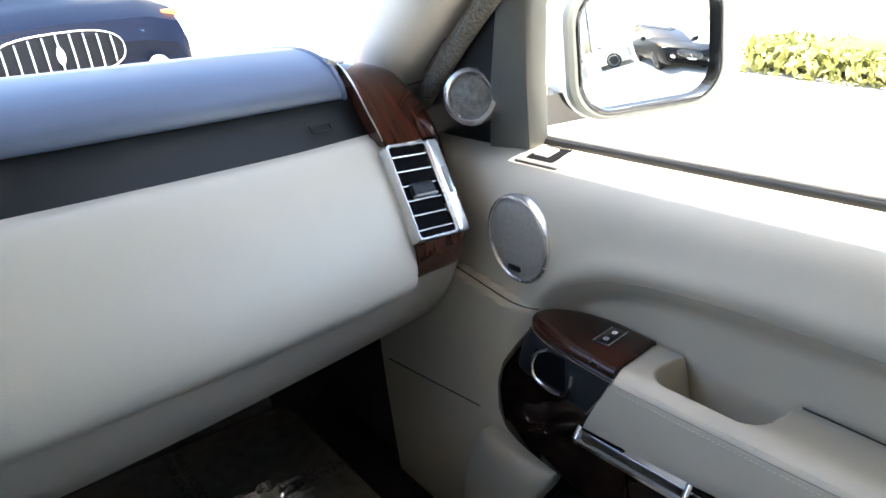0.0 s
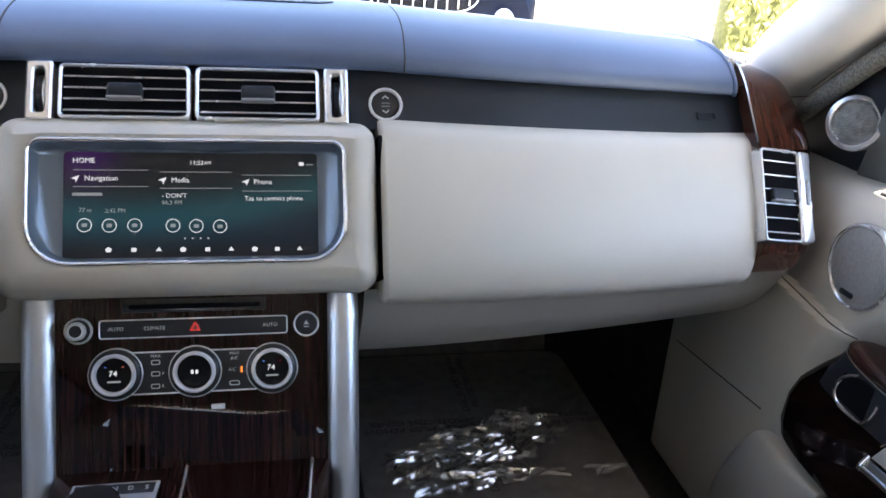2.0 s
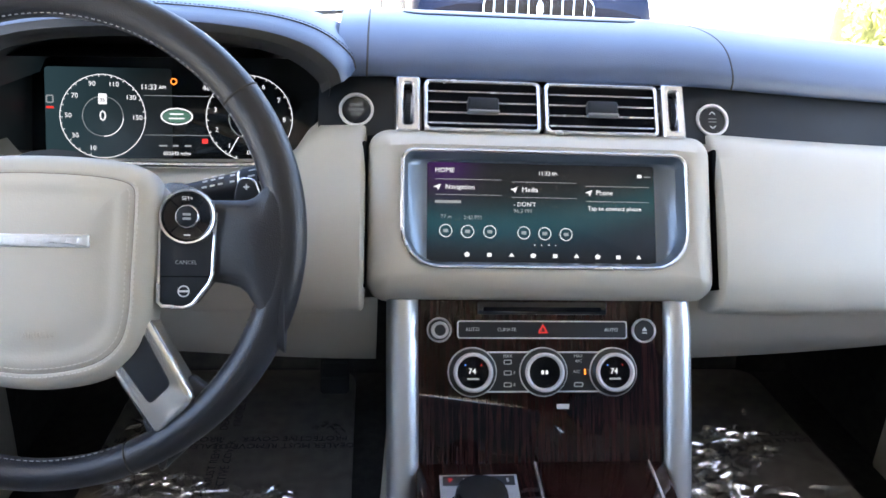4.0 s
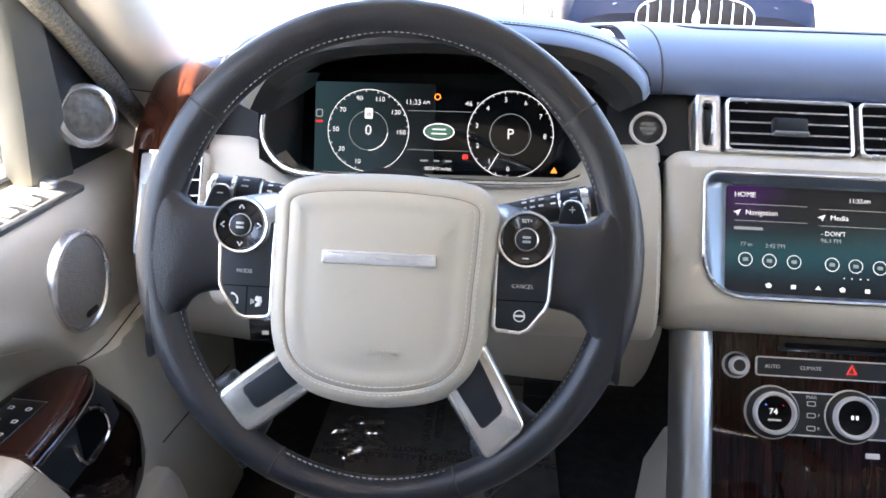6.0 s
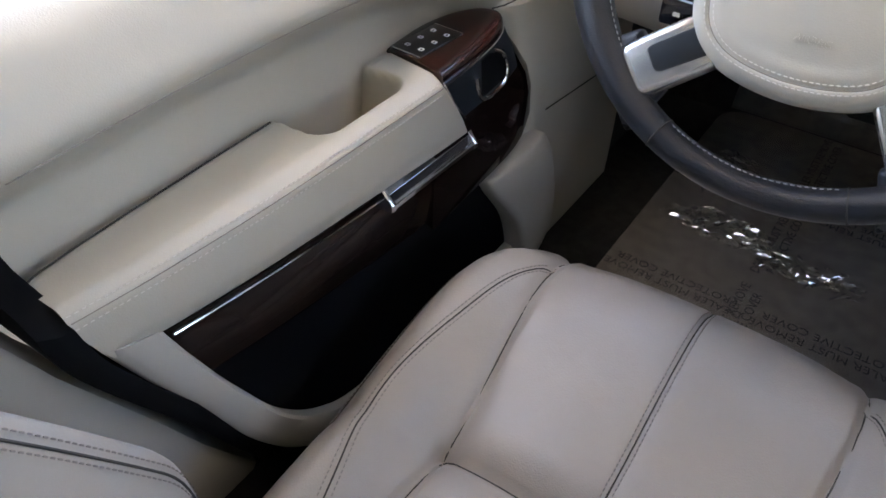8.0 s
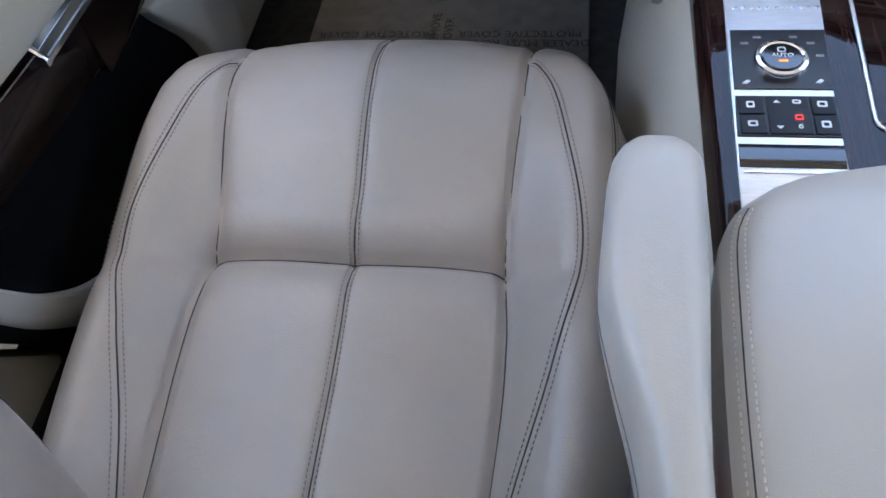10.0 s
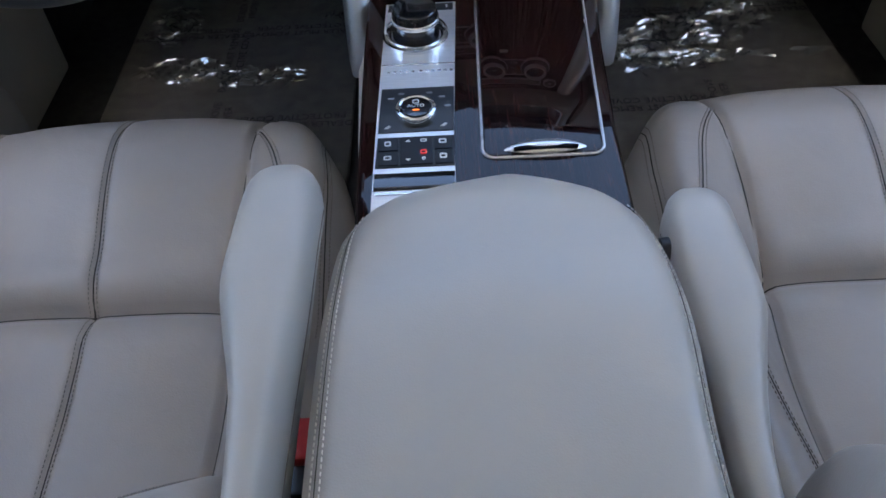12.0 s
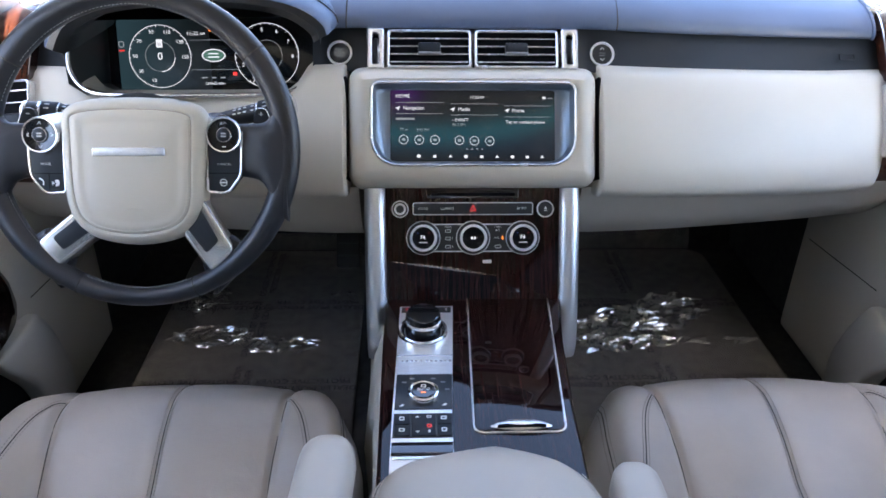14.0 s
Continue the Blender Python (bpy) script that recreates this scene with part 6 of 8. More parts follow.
def door(sgn):
    side = "passenger" if sgn > 0 else "driver"
    d = thing("front_door", f"closed cream leather {side} door with dark wood trim", "car door", "front doors")
    S = lambda p: Vector((sgn * p[0], p[1], p[2]))
    zs = span(0.06, 0.40, 20) + span(0.405, 0.60, 50) + [0.606, 0.612, 0.618, 0.624, 0.630, 0.636, 0.641, 0.646, 0.650, 0.654, 0.657, 0.659, 0.661, 0.663, 0.664]
    ysd = span(-0.541, -0.1, 30) + span(-0.092, 0.405, 84)

    def face(y, z):
        lim = 0.30 if z > 0.50 else 0.405
        yy = max(min(y, lim), rear_line(z))
        return (sgn * door_x(yy, z), yy, z)

    part("panel", grid(face, ysd, zs), CREAM, d, "cream leather door panel")
    part("outer_shell", box((sgn * 0.90 - 0.02, -0.60, 0.0), (sgn * 0.90 + 0.02, 0.45, 0.655), 0.01), CAR_WHITE, d, "white painted outer skin")
    part("rear_edge", loft([[(sgn * x, rear_line(z) + dy, z) for x, dy in ((edge_x(z), 0.002), (edge_x(z) + 0.001, -0.010), (edge_x(z) + 0.010, -0.021), (0.90, -0.021), (0.90, 0.002))] for z in span(0.05, 0.66, 60)]), SEAL, d, "black rubber door edge")
    part("front_edge", box((min(sgn * 0.752, sgn * 0.86), 0.398, 0.06), (max(sgn * 0.752, sgn * 0.86), 0.412, 0.50), 0.004), PALE, d)
    # belt seal and frame
    part("belt_seal", box((min(sgn * 0.868, sgn * 0.888), -0.585, 0.655), (max(sgn * 0.868, sgn * 0.888), 0.145, 0.671), 0.003), BLACK, d, "black rubber belt seal")
    part("belt_strip", box((min(sgn * 0.871, sgn * 0.880), -0.585, 0.669), (max(sgn * 0.871, sgn * 0.880), 0.14, 0.675), 0.002), GREY, d, "grey belt strip")
    part("window_frame", tube(spline([S((0.872, -0.585, 0.66)), S((0.850, -0.60, 0.90)), S((0.806, -0.62, 1.175)), S((0.802, -0.40, 1.195)), S((0.800, -0.16, 1.185)), S((0.803, 0.02, 1.07)), S((0.822, 0.16, 0.91)), S((0.850, 0.33, 0.73))], 6), 0.013, n=8), BLACK, d, "black window frame")
    gl = part("pane", grid(lambda u, v: S((0.876 - 0.068 * u, -0.60 + v * (0.722 - 0.20 * u), 0.665 + 0.525 * u)), span(0, 1, 6), span(0, 1, 4)), SIDE_GLASS, d, "clear side window")
    gl.visible_shadow = False
    # sail panel with tweeter
    def sail_pt(y, z):
        return S((0.846 - 0.27 * (z - 0.66), y, z))

    outline = ((0.345, 0.650), (0.160, 0.655), (0.112, 0.75), (0.055, 0.842), (0.03, 0.885), (-0.02, 0.93), (-0.02, 0.965), (0.04, 0.910), (0.12, 0.850), (0.20, 0.793), (0.275, 0.742), (0.345, 0.700))
    front = [sail_pt(*p) for p in outline]
    part("sail_panel", loft([front, [p + Vector((sgn * 0.03, 0, 0)) for p in front]]), CHARCOAL, d, "charcoal mirror corner panel", smooth=False)
    bar_in = [(0.178, 0.650, 0.074), (0.128, 0.75, 0.060), (0.073, 0.842, 0.042), (0.040, 0.895, 0.038), (-0.01, 0.965, 0.034)]
    rows = []
    for (y, z, q) in bar_in:
        p = sail_pt(y, z)
        rows.append([p + Vector((sgn * a, b, 0)) for a, b in ((0.004, 0.004), (-0.005, 0.001), (-0.006, -0.004), (0.004, -q + 0.005), (0.012, -q), (0.030, -q), (0.030, 0.004))])
    part("division_bar", loft(rows), GREY_GREEN, d, "grey window division bar")
    part("pillar_seal", tube(spline([S((0.825, 0.325, 0.692)), S((0.812, 0.270, 0.722)), S((0.805, 0.205, 0.769)), S((0.795, 0.125, 0.822)), S((0.775, 0.005, 0.892)), S((0.745, -0.12, 0.967)), S((0.71, -0.23, 1.07)), S((0.69, -0.29, 1.16))], 8), 0.0135, n=10), FELT, d, "grey felt seal along the pillar")
    n_t = Vector((-sgn * 0.80, -0.56, 0.20)).normalized()
    tw = part("tweeter", revolve([(0.036, -0.004), (0.037, 0.006), (0.035, 0.014), (0.030, 0.0165), (0.0275, 0.0140), (0.0270, 0.010)], Matrix.Translation(S((0.818, 0.170, 0.727))) @ n_t.to_track_quat("Z", "Y").to_matrix().to_4x4(), 40, cap=False), SATIN, d, "round tweeter with a satin ring")
    part("tweeter_mesh", revolve([(0.0275, 0.010), (0.020, 0.0125), (0.010, 0.0138), (0.0005, 0.0142)], Matrix.Translation(S((0.818, 0.170, 0.727))) @ n_t.to_track_quat("Z", "Y").to_matrix().to_4x4(), 40), MESH_METAL, tw, "fine metal mesh")
    # round loudspeaker
    n_s = Vector((-sgn, 0.0, 0.03)).normalized()
    SM = Matrix.Translation(S((0.7835, 0.058, 0.572))) @ n_s.to_track_quat("Z", "Y").to_matrix().to_4x4()
    spk = part("loudspeaker", revolve([(0.0555, -0.006), (0.0555, 0.002), (0.0540, 0.0045), (0.0515, 0.0050), (0.0500, 0.0030), (0.0495, 0.0)], SM, 64, cap=False), SATIN, d, "round loudspeaker with a thin satin ring")
    part("speaker_grille", revolve([(0.0500, 0.001), (0.0480, 0.0028), (0.030, 0.0036), (0.0005, 0.0040)], SM, 64), MESH, spk, "pale perforated grille")
    bx = SM.inverted() @ S((0.784, 0.064, 0.534))
    part("speaker_badge", slab(rrect(0.0075, 0.024, 0.0036, 4, bx.x, bx.y) if abs(bx.x) > abs(bx.y) else rrect(0.024, 0.0075, 0.0036, 4, bx.x, bx.y), SM, 0.002, 0.0048, 0.0005), BLACK, spk, "small black badge")
    # armrest: padded top with a hand cup, stitched edge, face sloping down forwards
    ss_ = [0, 0.03, 0.07, 0.12, 0.17, 0.22] + span(0.25, 0.55, 16) + span(0.58, 1.0, 16)

    def arm_pt(u, k):
        """u from the rear edge to the pod; k below 6: the face, upwards; then the top, outwards."""
        if k < 6:
            dx, f = ((0.030, -0.10), (0.006, -0.03), (-0.0010, 0.08), (-0.0030, 0.35), (-0.0030, 0.70), (-0.0012, 0.93))[k]
            z = 0.41 + (0.476 - 0.41) * f
            y0, y1 = rear_line(z), -0.1385 + 0.040 * (0.480 - z) / 0.055
            y = y0 + (y1 - y0) * u
            zb = blade_top(y)
            return (sgn * (arm_x(y) + dx), y, zb + (0.477 - zb) * f)
        q = ss_[k - 6]
        y1 = -0.1385 + 0.016 * q
        y = -0.543 + (y1 + 0.543) * u
        xi, xo = arm_x(y), arm_out(y)
        x = xi + (xo - xi) * q
        z = 0.4880 - 0.0085 * max(0.0, 1 - q / 0.26) ** 2.2 - 0.0015 * q
        return (sgn * x, y, z - cup_drop(x, y) - 0.002 * math.exp(-((q - 0.97) / 0.03) ** 2))

    ar = part("armrest", loft([[arm_pt(u, k) for k in range(6 + len(ss_))] for u in span(0, 1, 150)], closed=False, cap=False), CREAM, d, "cream leather armrest with a hand cup", angle=75)
    edge_line = [(sgn * (arm_x(y) - 0.0005), y, 0.4784) for y in span(-0.541, -0.140, 90)]
    part("armrest_seam", tube(edge_line, 0.0004, n=6), STITCH_DARK, ar)
    for dx, z in ((0.0028, 0.4830), (-0.0022, 0.4735)):
        part("armrest_stitching", stitches([(p[0] + sgn * dx, p[1], z) for p in edge_line], 0.0030, 0.0024, 0.00045), STITCH, ar, "pale twin stitching")
    part("armrest_joint", tube([(sgn * (arm_out(y) - 0.0005), y, 0.4862) for y in span(-0.541, -0.292, 40)], 0.0009, n=6), SEAM, ar, "dark joint at the panel")
    part("cup_liner", slab(rrect(0.040, 0.098, 0.014, 4, sgn * 0.793, -0.2235), Matrix.Translation((0, 0, 0.410)), 0.0, 0.0035, 0.001), LINER, ar, "dark felt liner in the hand cup")
    part("crease_seam", tube([(sgn * (door_x(y, mixp(CREASE, y) - 0.012) - 0.0004), y, mixp(CREASE, y) - 0.012) for y in span(-0.53, -0.02, 60)], 0.0006, n=6), SEAT, d, "fine seam along the crease of the door")
    # wood blade under the armrest
    rows = []
    for u in span(0, 1, 44):
        def bp(f, dx):
            y0 = -0.486 + 0.037 * f
            y = y0 + (-0.080 - y0) * u
            zt, zb = blade_top(y) - 0.001, 0.3435 - 0.110 * (y + 0.449)
            return (sgn * (min(arm_x(y), 0.748) + dx), y, zt + (zb - zt) * f)
        rows.append([bp(0, 0.05), bp(0, 0.010), bp(0.03, 0.0050), bp(0.10, 0.0030), bp(0.45, 0.0015), bp(0.85, 0.0035), bp(0.96, 0.0065), bp(1.0, 0.012), bp(1.0, 0.05)])
    wd = part("wood_blade", loft(rows), WOOD_X, d, "dark lacquered wood blade")
    part("wood_line", tube([(sgn * (min(arm_x(y), 0.748) + 0.0028), y, blade_top(y) - 0.0085) for y in span(-0.476, -0.236, 24)], 0.0013, n=6), CHROME, wd, "thin bright line")
    # chrome pull: a sloping tray behind a raised lip
    pull = [(0.748, 0.4070), (0.7385, 0.4062), (0.7340, 0.4005), (0.7332, 0.4008), (0.7322, 0.3985), (0.7288, 0.3918), (0.7276, 0.3936), (0.7262, 0.3936), (0.7252, 0.3922), (0.7252, 0.3880), (0.7270, 0.3860), (0.748, 0.3865)]
    drop = lambda y: -0.030 * (y + 0.158)
    pl = part("pull_strip", loft([[(sgn * x, y, z + drop(y)) for x, z in pull] for y in span(-0.232, -0.086, 4)]), CHROME, d, "bright chrome pull strip", angle=25)
    for y in (-0.232, -0.086):
        part("pull_end", loft([[(sgn * (0.7352 + (x - 0.7352) * k), y + dy, 0.3965 + (z - 0.3965) * k + drop(y)) for x, z in ((0.748, 0.4082), (0.7370, 0.4082), (0.7245, 0.3940), (0.7245, 0.3872), (0.7270, 0.3850), (0.748, 0.3850))] for k, dy in ((0.9, -0.0035), (1.0, -0.0025), (1.0, 0.0025), (0.9, 0.0035))]), CHROME, pl, "bright end stop")
    # switch pod: charcoal body with a leaf-shaped wooden cap
    leaf = [tuple(p) for p in spline([(0.7350, -0.1385), (0.7362, -0.112), (0.7380, -0.085), (0.7415, -0.050), (0.748, -0.015), (0.760, 0.014), (0.775, 0.028), (0.795, 0.022), (0.812, -0.010), (0.820, -0.055), (0.8185, -0.100), (0.8165, -0.1235)], 5)]
    levels = ((0.482, 0.985, 0.0), (0.466, 1.04, 0.002), (0.440, 1.20, 0.005), (0.405, 1.40, 0.008), (0.375, 1.50, 0.009), (0.335, 1.54, 0.009), (0.312, 1.52, 0.006), (0.306, 1.44, -0.002))

    def swell(x, y, ky, dx):
        return (sgn * (x - dx * (y + 0.112) / 0.140 - 0.8 * dx * 0.3), -0.112 + (y + 0.112) * ky)

    pd = part("switch_pod", loft([[(*swell(x, y, ky, dx), z) for x, y in leaf] for z, ky, dx in reversed(levels)]), WOOD_X, d, "dark lacquered switch pod")
    inner = leaf[:1 + max(range(len(leaf)), key=lambda i: leaf[i][1])]

    def pod_face(y, z, out):
        for (z1, k1, d1), (z0, k0, d0) in zip(levels, levels[1:]):
            if z0 <= z <= z1:
                f = (z - z0) / (z1 - z0)
                ky, dx = k0 + (k1 - k0) * f, d0 + (d1 - d0) * f
                pts = [swell(px, py, ky, dx) for px, py in inner]
                near = min(range(len(pts) - 1), key=lambda i: abs((pts[i][1] + pts[i + 1][1]) / 2 - y))
                (x0, y0), (x1, y1) = pts[near], pts[near + 1]
                return Vector((x0 + (x1 - x0) * (y - y0) / max(1e-6, y1 - y0) - sgn * out, y, z))

    leaf = [(sgn * x, y) for x, y in leaf]
    capm = Matrix.Translation((0, 0, 0.480))
    cp = part("pod_cap", loft([[(sgn * 0.785 + (x - sgn * 0.785) * k, -0.112 + (y + 0.112) * k, z) for x, y in leaf] for k, z in ((0.97, 0.0), (1.0, 0.002), (1.0, 0.005), (0.975, 0.0085), (0.93, 0.0105), (0.85, 0.0117), (0.70, 0.0123), (0.3, 0.0125))], capm), WOOD_END_DARK, d, "dark red lacquered wood pod cap")
    rim = [Vector((x, y, 0.479)) for x, y in inset(leaf, -0.0005)][0:36]
    part("cap_line", tube(rim, 0.0014, n=6), CHROME, cp, "bright line under the cap")
    rows = []
    for u in span(0, 1, 24):
        rows.append([pod_face(-0.1385 + 0.040 * (0.480 - z) / 0.055 + u * (0.030 - (-0.1385 + 0.040 * (0.480 - z) / 0.055)), z, o) for z, o in ((0.427, -0.004), (0.427, 0.0008), (0.430, 0.0014), (0.452, 0.0014), (0.474, 0.0014), (0.477, 0.0008), (0.477, -0.004))])
    fp = part("pod_face_panel", loft(rows), CHARCOAL, pd, "satin charcoal panel round the release handle")
    # raised black sheet; the shade of a recess is put into its colour
    rows = []
    for y in span(-0.064, -0.006, 12):
        top = 0.476 - 0.30 * max(0.0, y + 0.045)
        rows.append([pod_face(y, z, o) for z, o in ((0.432, 0.0006), (0.433, 0.0019), (0.444, 0.0019), (0.456, 0.0019), (top - 0.001, 0.0019), (top, 0.0006))])
    part("handle_shade", loft(rows), VOID, fp, "black patch standing in for the shaded handle recess")
    part("release_handle", tube(spline([pod_face(y, z, 0.0032) for y, z in ((-0.078, 0.463), (-0.074, 0.446), (-0.064, 0.432), (-0.044, 0.4285), (-0.020, 0.4295), (-0.008, 0.436), (-0.006, 0.450), (-0.016, 0.464), (-0.034, 0.475))], 5), 0.0023, n=8), CHROME, fp, "chrome release handle")
    part("pod_edge", tube([(sgn * 0.7340, -0.1390, 0.4845), (sgn * 0.7318, -0.122, 0.455), (sgn * 0.7318, -0.1000, 0.4260)], 0.0011, n=6), CHROME, pd, "thin bright line beside the leather")
    for seam in ([(y, 0.487 + 0.12 * (y - 0.06)) for y in span(0.035, 0.23, 16)], [(y, 0.317 - 0.11 * (y - 0.154)) for y in span(0.13, 0.38, 16)]):
        part("panel_seam", tube([(sgn * (door_x(y, z) - 0.0002), y, z) for y, z in seam], 0.0010, n=6), SEAM, d)
    # switches on the pod
    zt = 0.4915
    if sgn < 0:
        mplate = basis(S((0.789, -0.0885, zt)), (1, -0.06, 0), (0.06, 1, 0))
        w, h = 0.037, 0.070
    else:
        mplate = basis(S((0.7865, -0.0855, zt)), (1, 0.17, 0), (-0.17, 1, 0))
        w, h = 0.036, 0.020
    sp = part("memory_switches", slab(rrect(w, h, 0.002, 2), mplate, -0.004, 0.0022, 0.0008), GLOSS, d, "small black memory switch plate")
    for e in (-1, 1):
        part("plate_edge", tube([mplate @ Vector((-w / 2, e * h / 2, 0.0016)), mplate @ Vector((w / 2, e * h / 2, 0.0016))], 0.0008, n=6), CHROME, sp)
    for i in range(6 if sgn < 0 else 2):
        cx, cy = ((-0.009 + 0.018 * (i % 2)), (-0.022 + 0.021 * (i // 2))) if sgn < 0 else ((-0.008 + 0.016 * i), 0)
        part("switch_symbol", ring(rrect(0.0055, 0.0055, 0.001, 2, cx, cy), rrect(0.0030, 0.0030, 0.0006, 2, cx, cy), mplate, 0.002, 0.0028, 0.0002), WHITE_INK, sp)
    # window switches on the shelf
    zsw = 0.6565
    if sgn < 0:
        m2 = basis((-0.8435, 0.056, zsw - 0.002), (1, 0.0, -0.22), (0.0, 1, 0))
        wsw = part("window_switches", slab(rrect(0.058, 0.190, 0.005, 3), m2, -0.006, 0.0025, 0.001), SWITCH_PLATE, d, "grey window switch plate with pale rockers")
        for k in range(3):
            part("switch_well", slab(rrect(0.038, 0.034, 0.003, 2, 0.002, -0.062 + k * 0.040), m2, 0.0018, 0.0030, 0.0004), BLACK, wsw)
            part("rocker", slab(rrect(0.030, 0.017, 0.003, 3, 0.004, -0.066 + k * 0.040), m2, 0.002, 0.0056, 0.0018), SWITCH_GREY, wsw, "grey rocker")
        part("mirror_knob", revolve([(0.012, 0.003), (0.0115, 0.010), (0.009, 0.012), (0.0005, 0.0124)], m2 @ Matrix.Translation((0.0, 0.066, 0)), 24), SATIN, wsw, "round mirror adjuster")
    else:
        m2 = basis((0.850, 0.069, zsw + 0.0005), (1, 0.0, 0.20), (0.0, 1, 0))
        wsw = part("window_switches", slab(rrect(0.052, 0.078, 0.004, 3), m2, -0.006, 0.0022, 0.001), SWITCH_PLATE, d, "grey single window switch plate")
        part("switch_well", slab(rrect(0.036, 0.048, 0.003, 2), m2, 0.0018, 0.0028, 0.0004), VOID, wsw)
        part("rocker", slab(rrect(0.022, 0.026, 0.003, 3, 0.002, 0.006), m2, 0.002, 0.0046, 0.0014), SWITCH_GREY, wsw, "grey rocker")
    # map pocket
    # no hollow here: a black block paints the pocket's inner shade
    part("pocket_shade", loft([[(sgn * x, y, z) for y, z in ((-0.49, 0.43), (-0.47, 0.380), (0.07, 0.352), (0.09, 0.10), (-0.33, 0.10), (-0.46, 0.30))] for x in (0.760, 0.782)]), VOID, d, "black block standing in for the shaded map pocket", smooth=False)
    outer_l = spline([(-0.530, 0.440), (-0.505, 0.384), (-0.470, 0.312), (-0.420, 0.205), (-0.36, 0.125), (-0.28, 0.078), (-0.10, 0.068), (0.085, 0.068)], 6)
    inner_l = spline([(-0.486, 0.430), (-0.452, 0.348), (-0.422, 0.285), (-0.384, 0.216), (-0.33, 0.160), (-0.26, 0.130), (-0.10, 0.120), (0.085, 0.124)], 6)
    rows = []
    for o_, i_ in zip(outer_l, inner_l):
        rows.append([(sgn * x, o_.x + (i_.x - o_.x) * f, o_.y + (i_.y - o_.y) * f) for f, x in ((0.0, 0.785), (0.0, 0.756), (0.08, 0.751), (0.30, 0.7475), (0.60, 0.7460), (0.90, 0.7455), (0.98, 0.7480), (1.0, 0.7530), (1.02, 0.785))])
    part("pocket_rim", loft(rows), PALE, d, "pale map pocket rim")
    rows = []
    for y, z0, z1, x in ((-0.020, 0.286, 0.2925, 0.745), (-0.006, 0.262, 0.2945, 0.737), (0.015, 0.234, 0.297, 0.732), (0.045, 0.190, 0.300, 0.728), (0.066, 0.134, 0.302, 0.726), (0.078, 0.066, 0.3035, 0.726), (0.100, 0.066, 0.303, 0.727), (0.116, 0.066, 0.292, 0.729), (0.140, 0.066, 0.258, 0.733), (0.170, 0.066, 0.205, 0.740), (0.198, 0.066, 0.148, 0.750), (0.204, 0.066, 0.130, 0.765)):
        rows.append([(sgn * 0.80, y, z0), (sgn * (x + 0.010), y, z0), (sgn * (x + 0.003), y, z0 + 0.05 * (z1 - z0)), (sgn * x, y, z0 + 0.2 * (z1 - z0)), (sgn * (x - 0.001), y, (z0 + z1) / 2), (sgn * x, y, z1 - 0.15 * (z1 - z0)), (sgn * (x + 0.004), y, z1 - 0.03 * (z1 - z0)), (sgn * (x + 0.010), y, z1), (sgn * 0.80, y, z1)])
    rr = [spline([r[k] for r in rows], 4) for k in range(9)]
    part("pocket_front", loft([[rr[k][i] for k in range(9)] for i in range(len(rr[0]))]), PALE, d, "pale bulge at the front of the map pocket", angle=60)
    return d


for sgn in (-1, 1):
    door(sgn)


# ---- outside mirrors ----
def wing_mirror(sgn):
    w = thing("wing_mirror", "white and black wing mirror outside the door window", "wing mirror", "wing mirrors")
    S = lambda p: Vector((sgn * p[0], p[1], p[2]))
    # the glass faces back and a little inwards
    n = Vector((-sgn * 0.34, -0.94, 0.02)).normalized()
    m = Matrix.Translation(S((1.13, 0.165, 0.742))) @ n.to_track_quat("Z", "Y").to_matrix().to_4x4()
    glass = rrect(0.215, 0.165, 0.045, 6)
    # wider outwards: its grey also stands in for the housing's shaded side
    surround = rrect(0.275, 0.197, 0.058, 6, sgn * 0.012)
    part("housing", loft([[(x, y, z) for x, y in inset(glass, q)] for q, z in ((-0.004, -0.004), (-0.018, -0.007), (-0.024, -0.04), (-0.016, -0.09), (0.008, -0.13), (0.04, -0.145))], m), CAR_WHITE, w, "white painted mirror housing")
    part("bezel", ring(surround, inset(glass, -0.002), m, -0.012, 0.014, 0.006), GREY_GREEN, w, "dark grey surround, widened to paint the housing's shaded side")
    part("inner_lip", ring(inset(glass, -0.007), inset(glass, -0.001), m, 0.004, 0.016, 0.002), GLOSS, w, "gloss black inner lip")
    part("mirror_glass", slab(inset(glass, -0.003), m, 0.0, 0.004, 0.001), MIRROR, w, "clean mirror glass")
    part("arm", loft([[S((x, y + dy, z + dz)) for dy, dz in ((-0.03, -0.025), (0.03, -0.025), (0.04, 0.02), (-0.03, 0.02))] for x, y, z in ((0.90, 0.30, 0.668), (0.98, 0.27, 0.668), (1.06, 0.24, 0.67))]), GLOSS, w, "gloss black mirror arm")
    return w


for sgn in (-1, 1):
    wing_mirror(sgn)


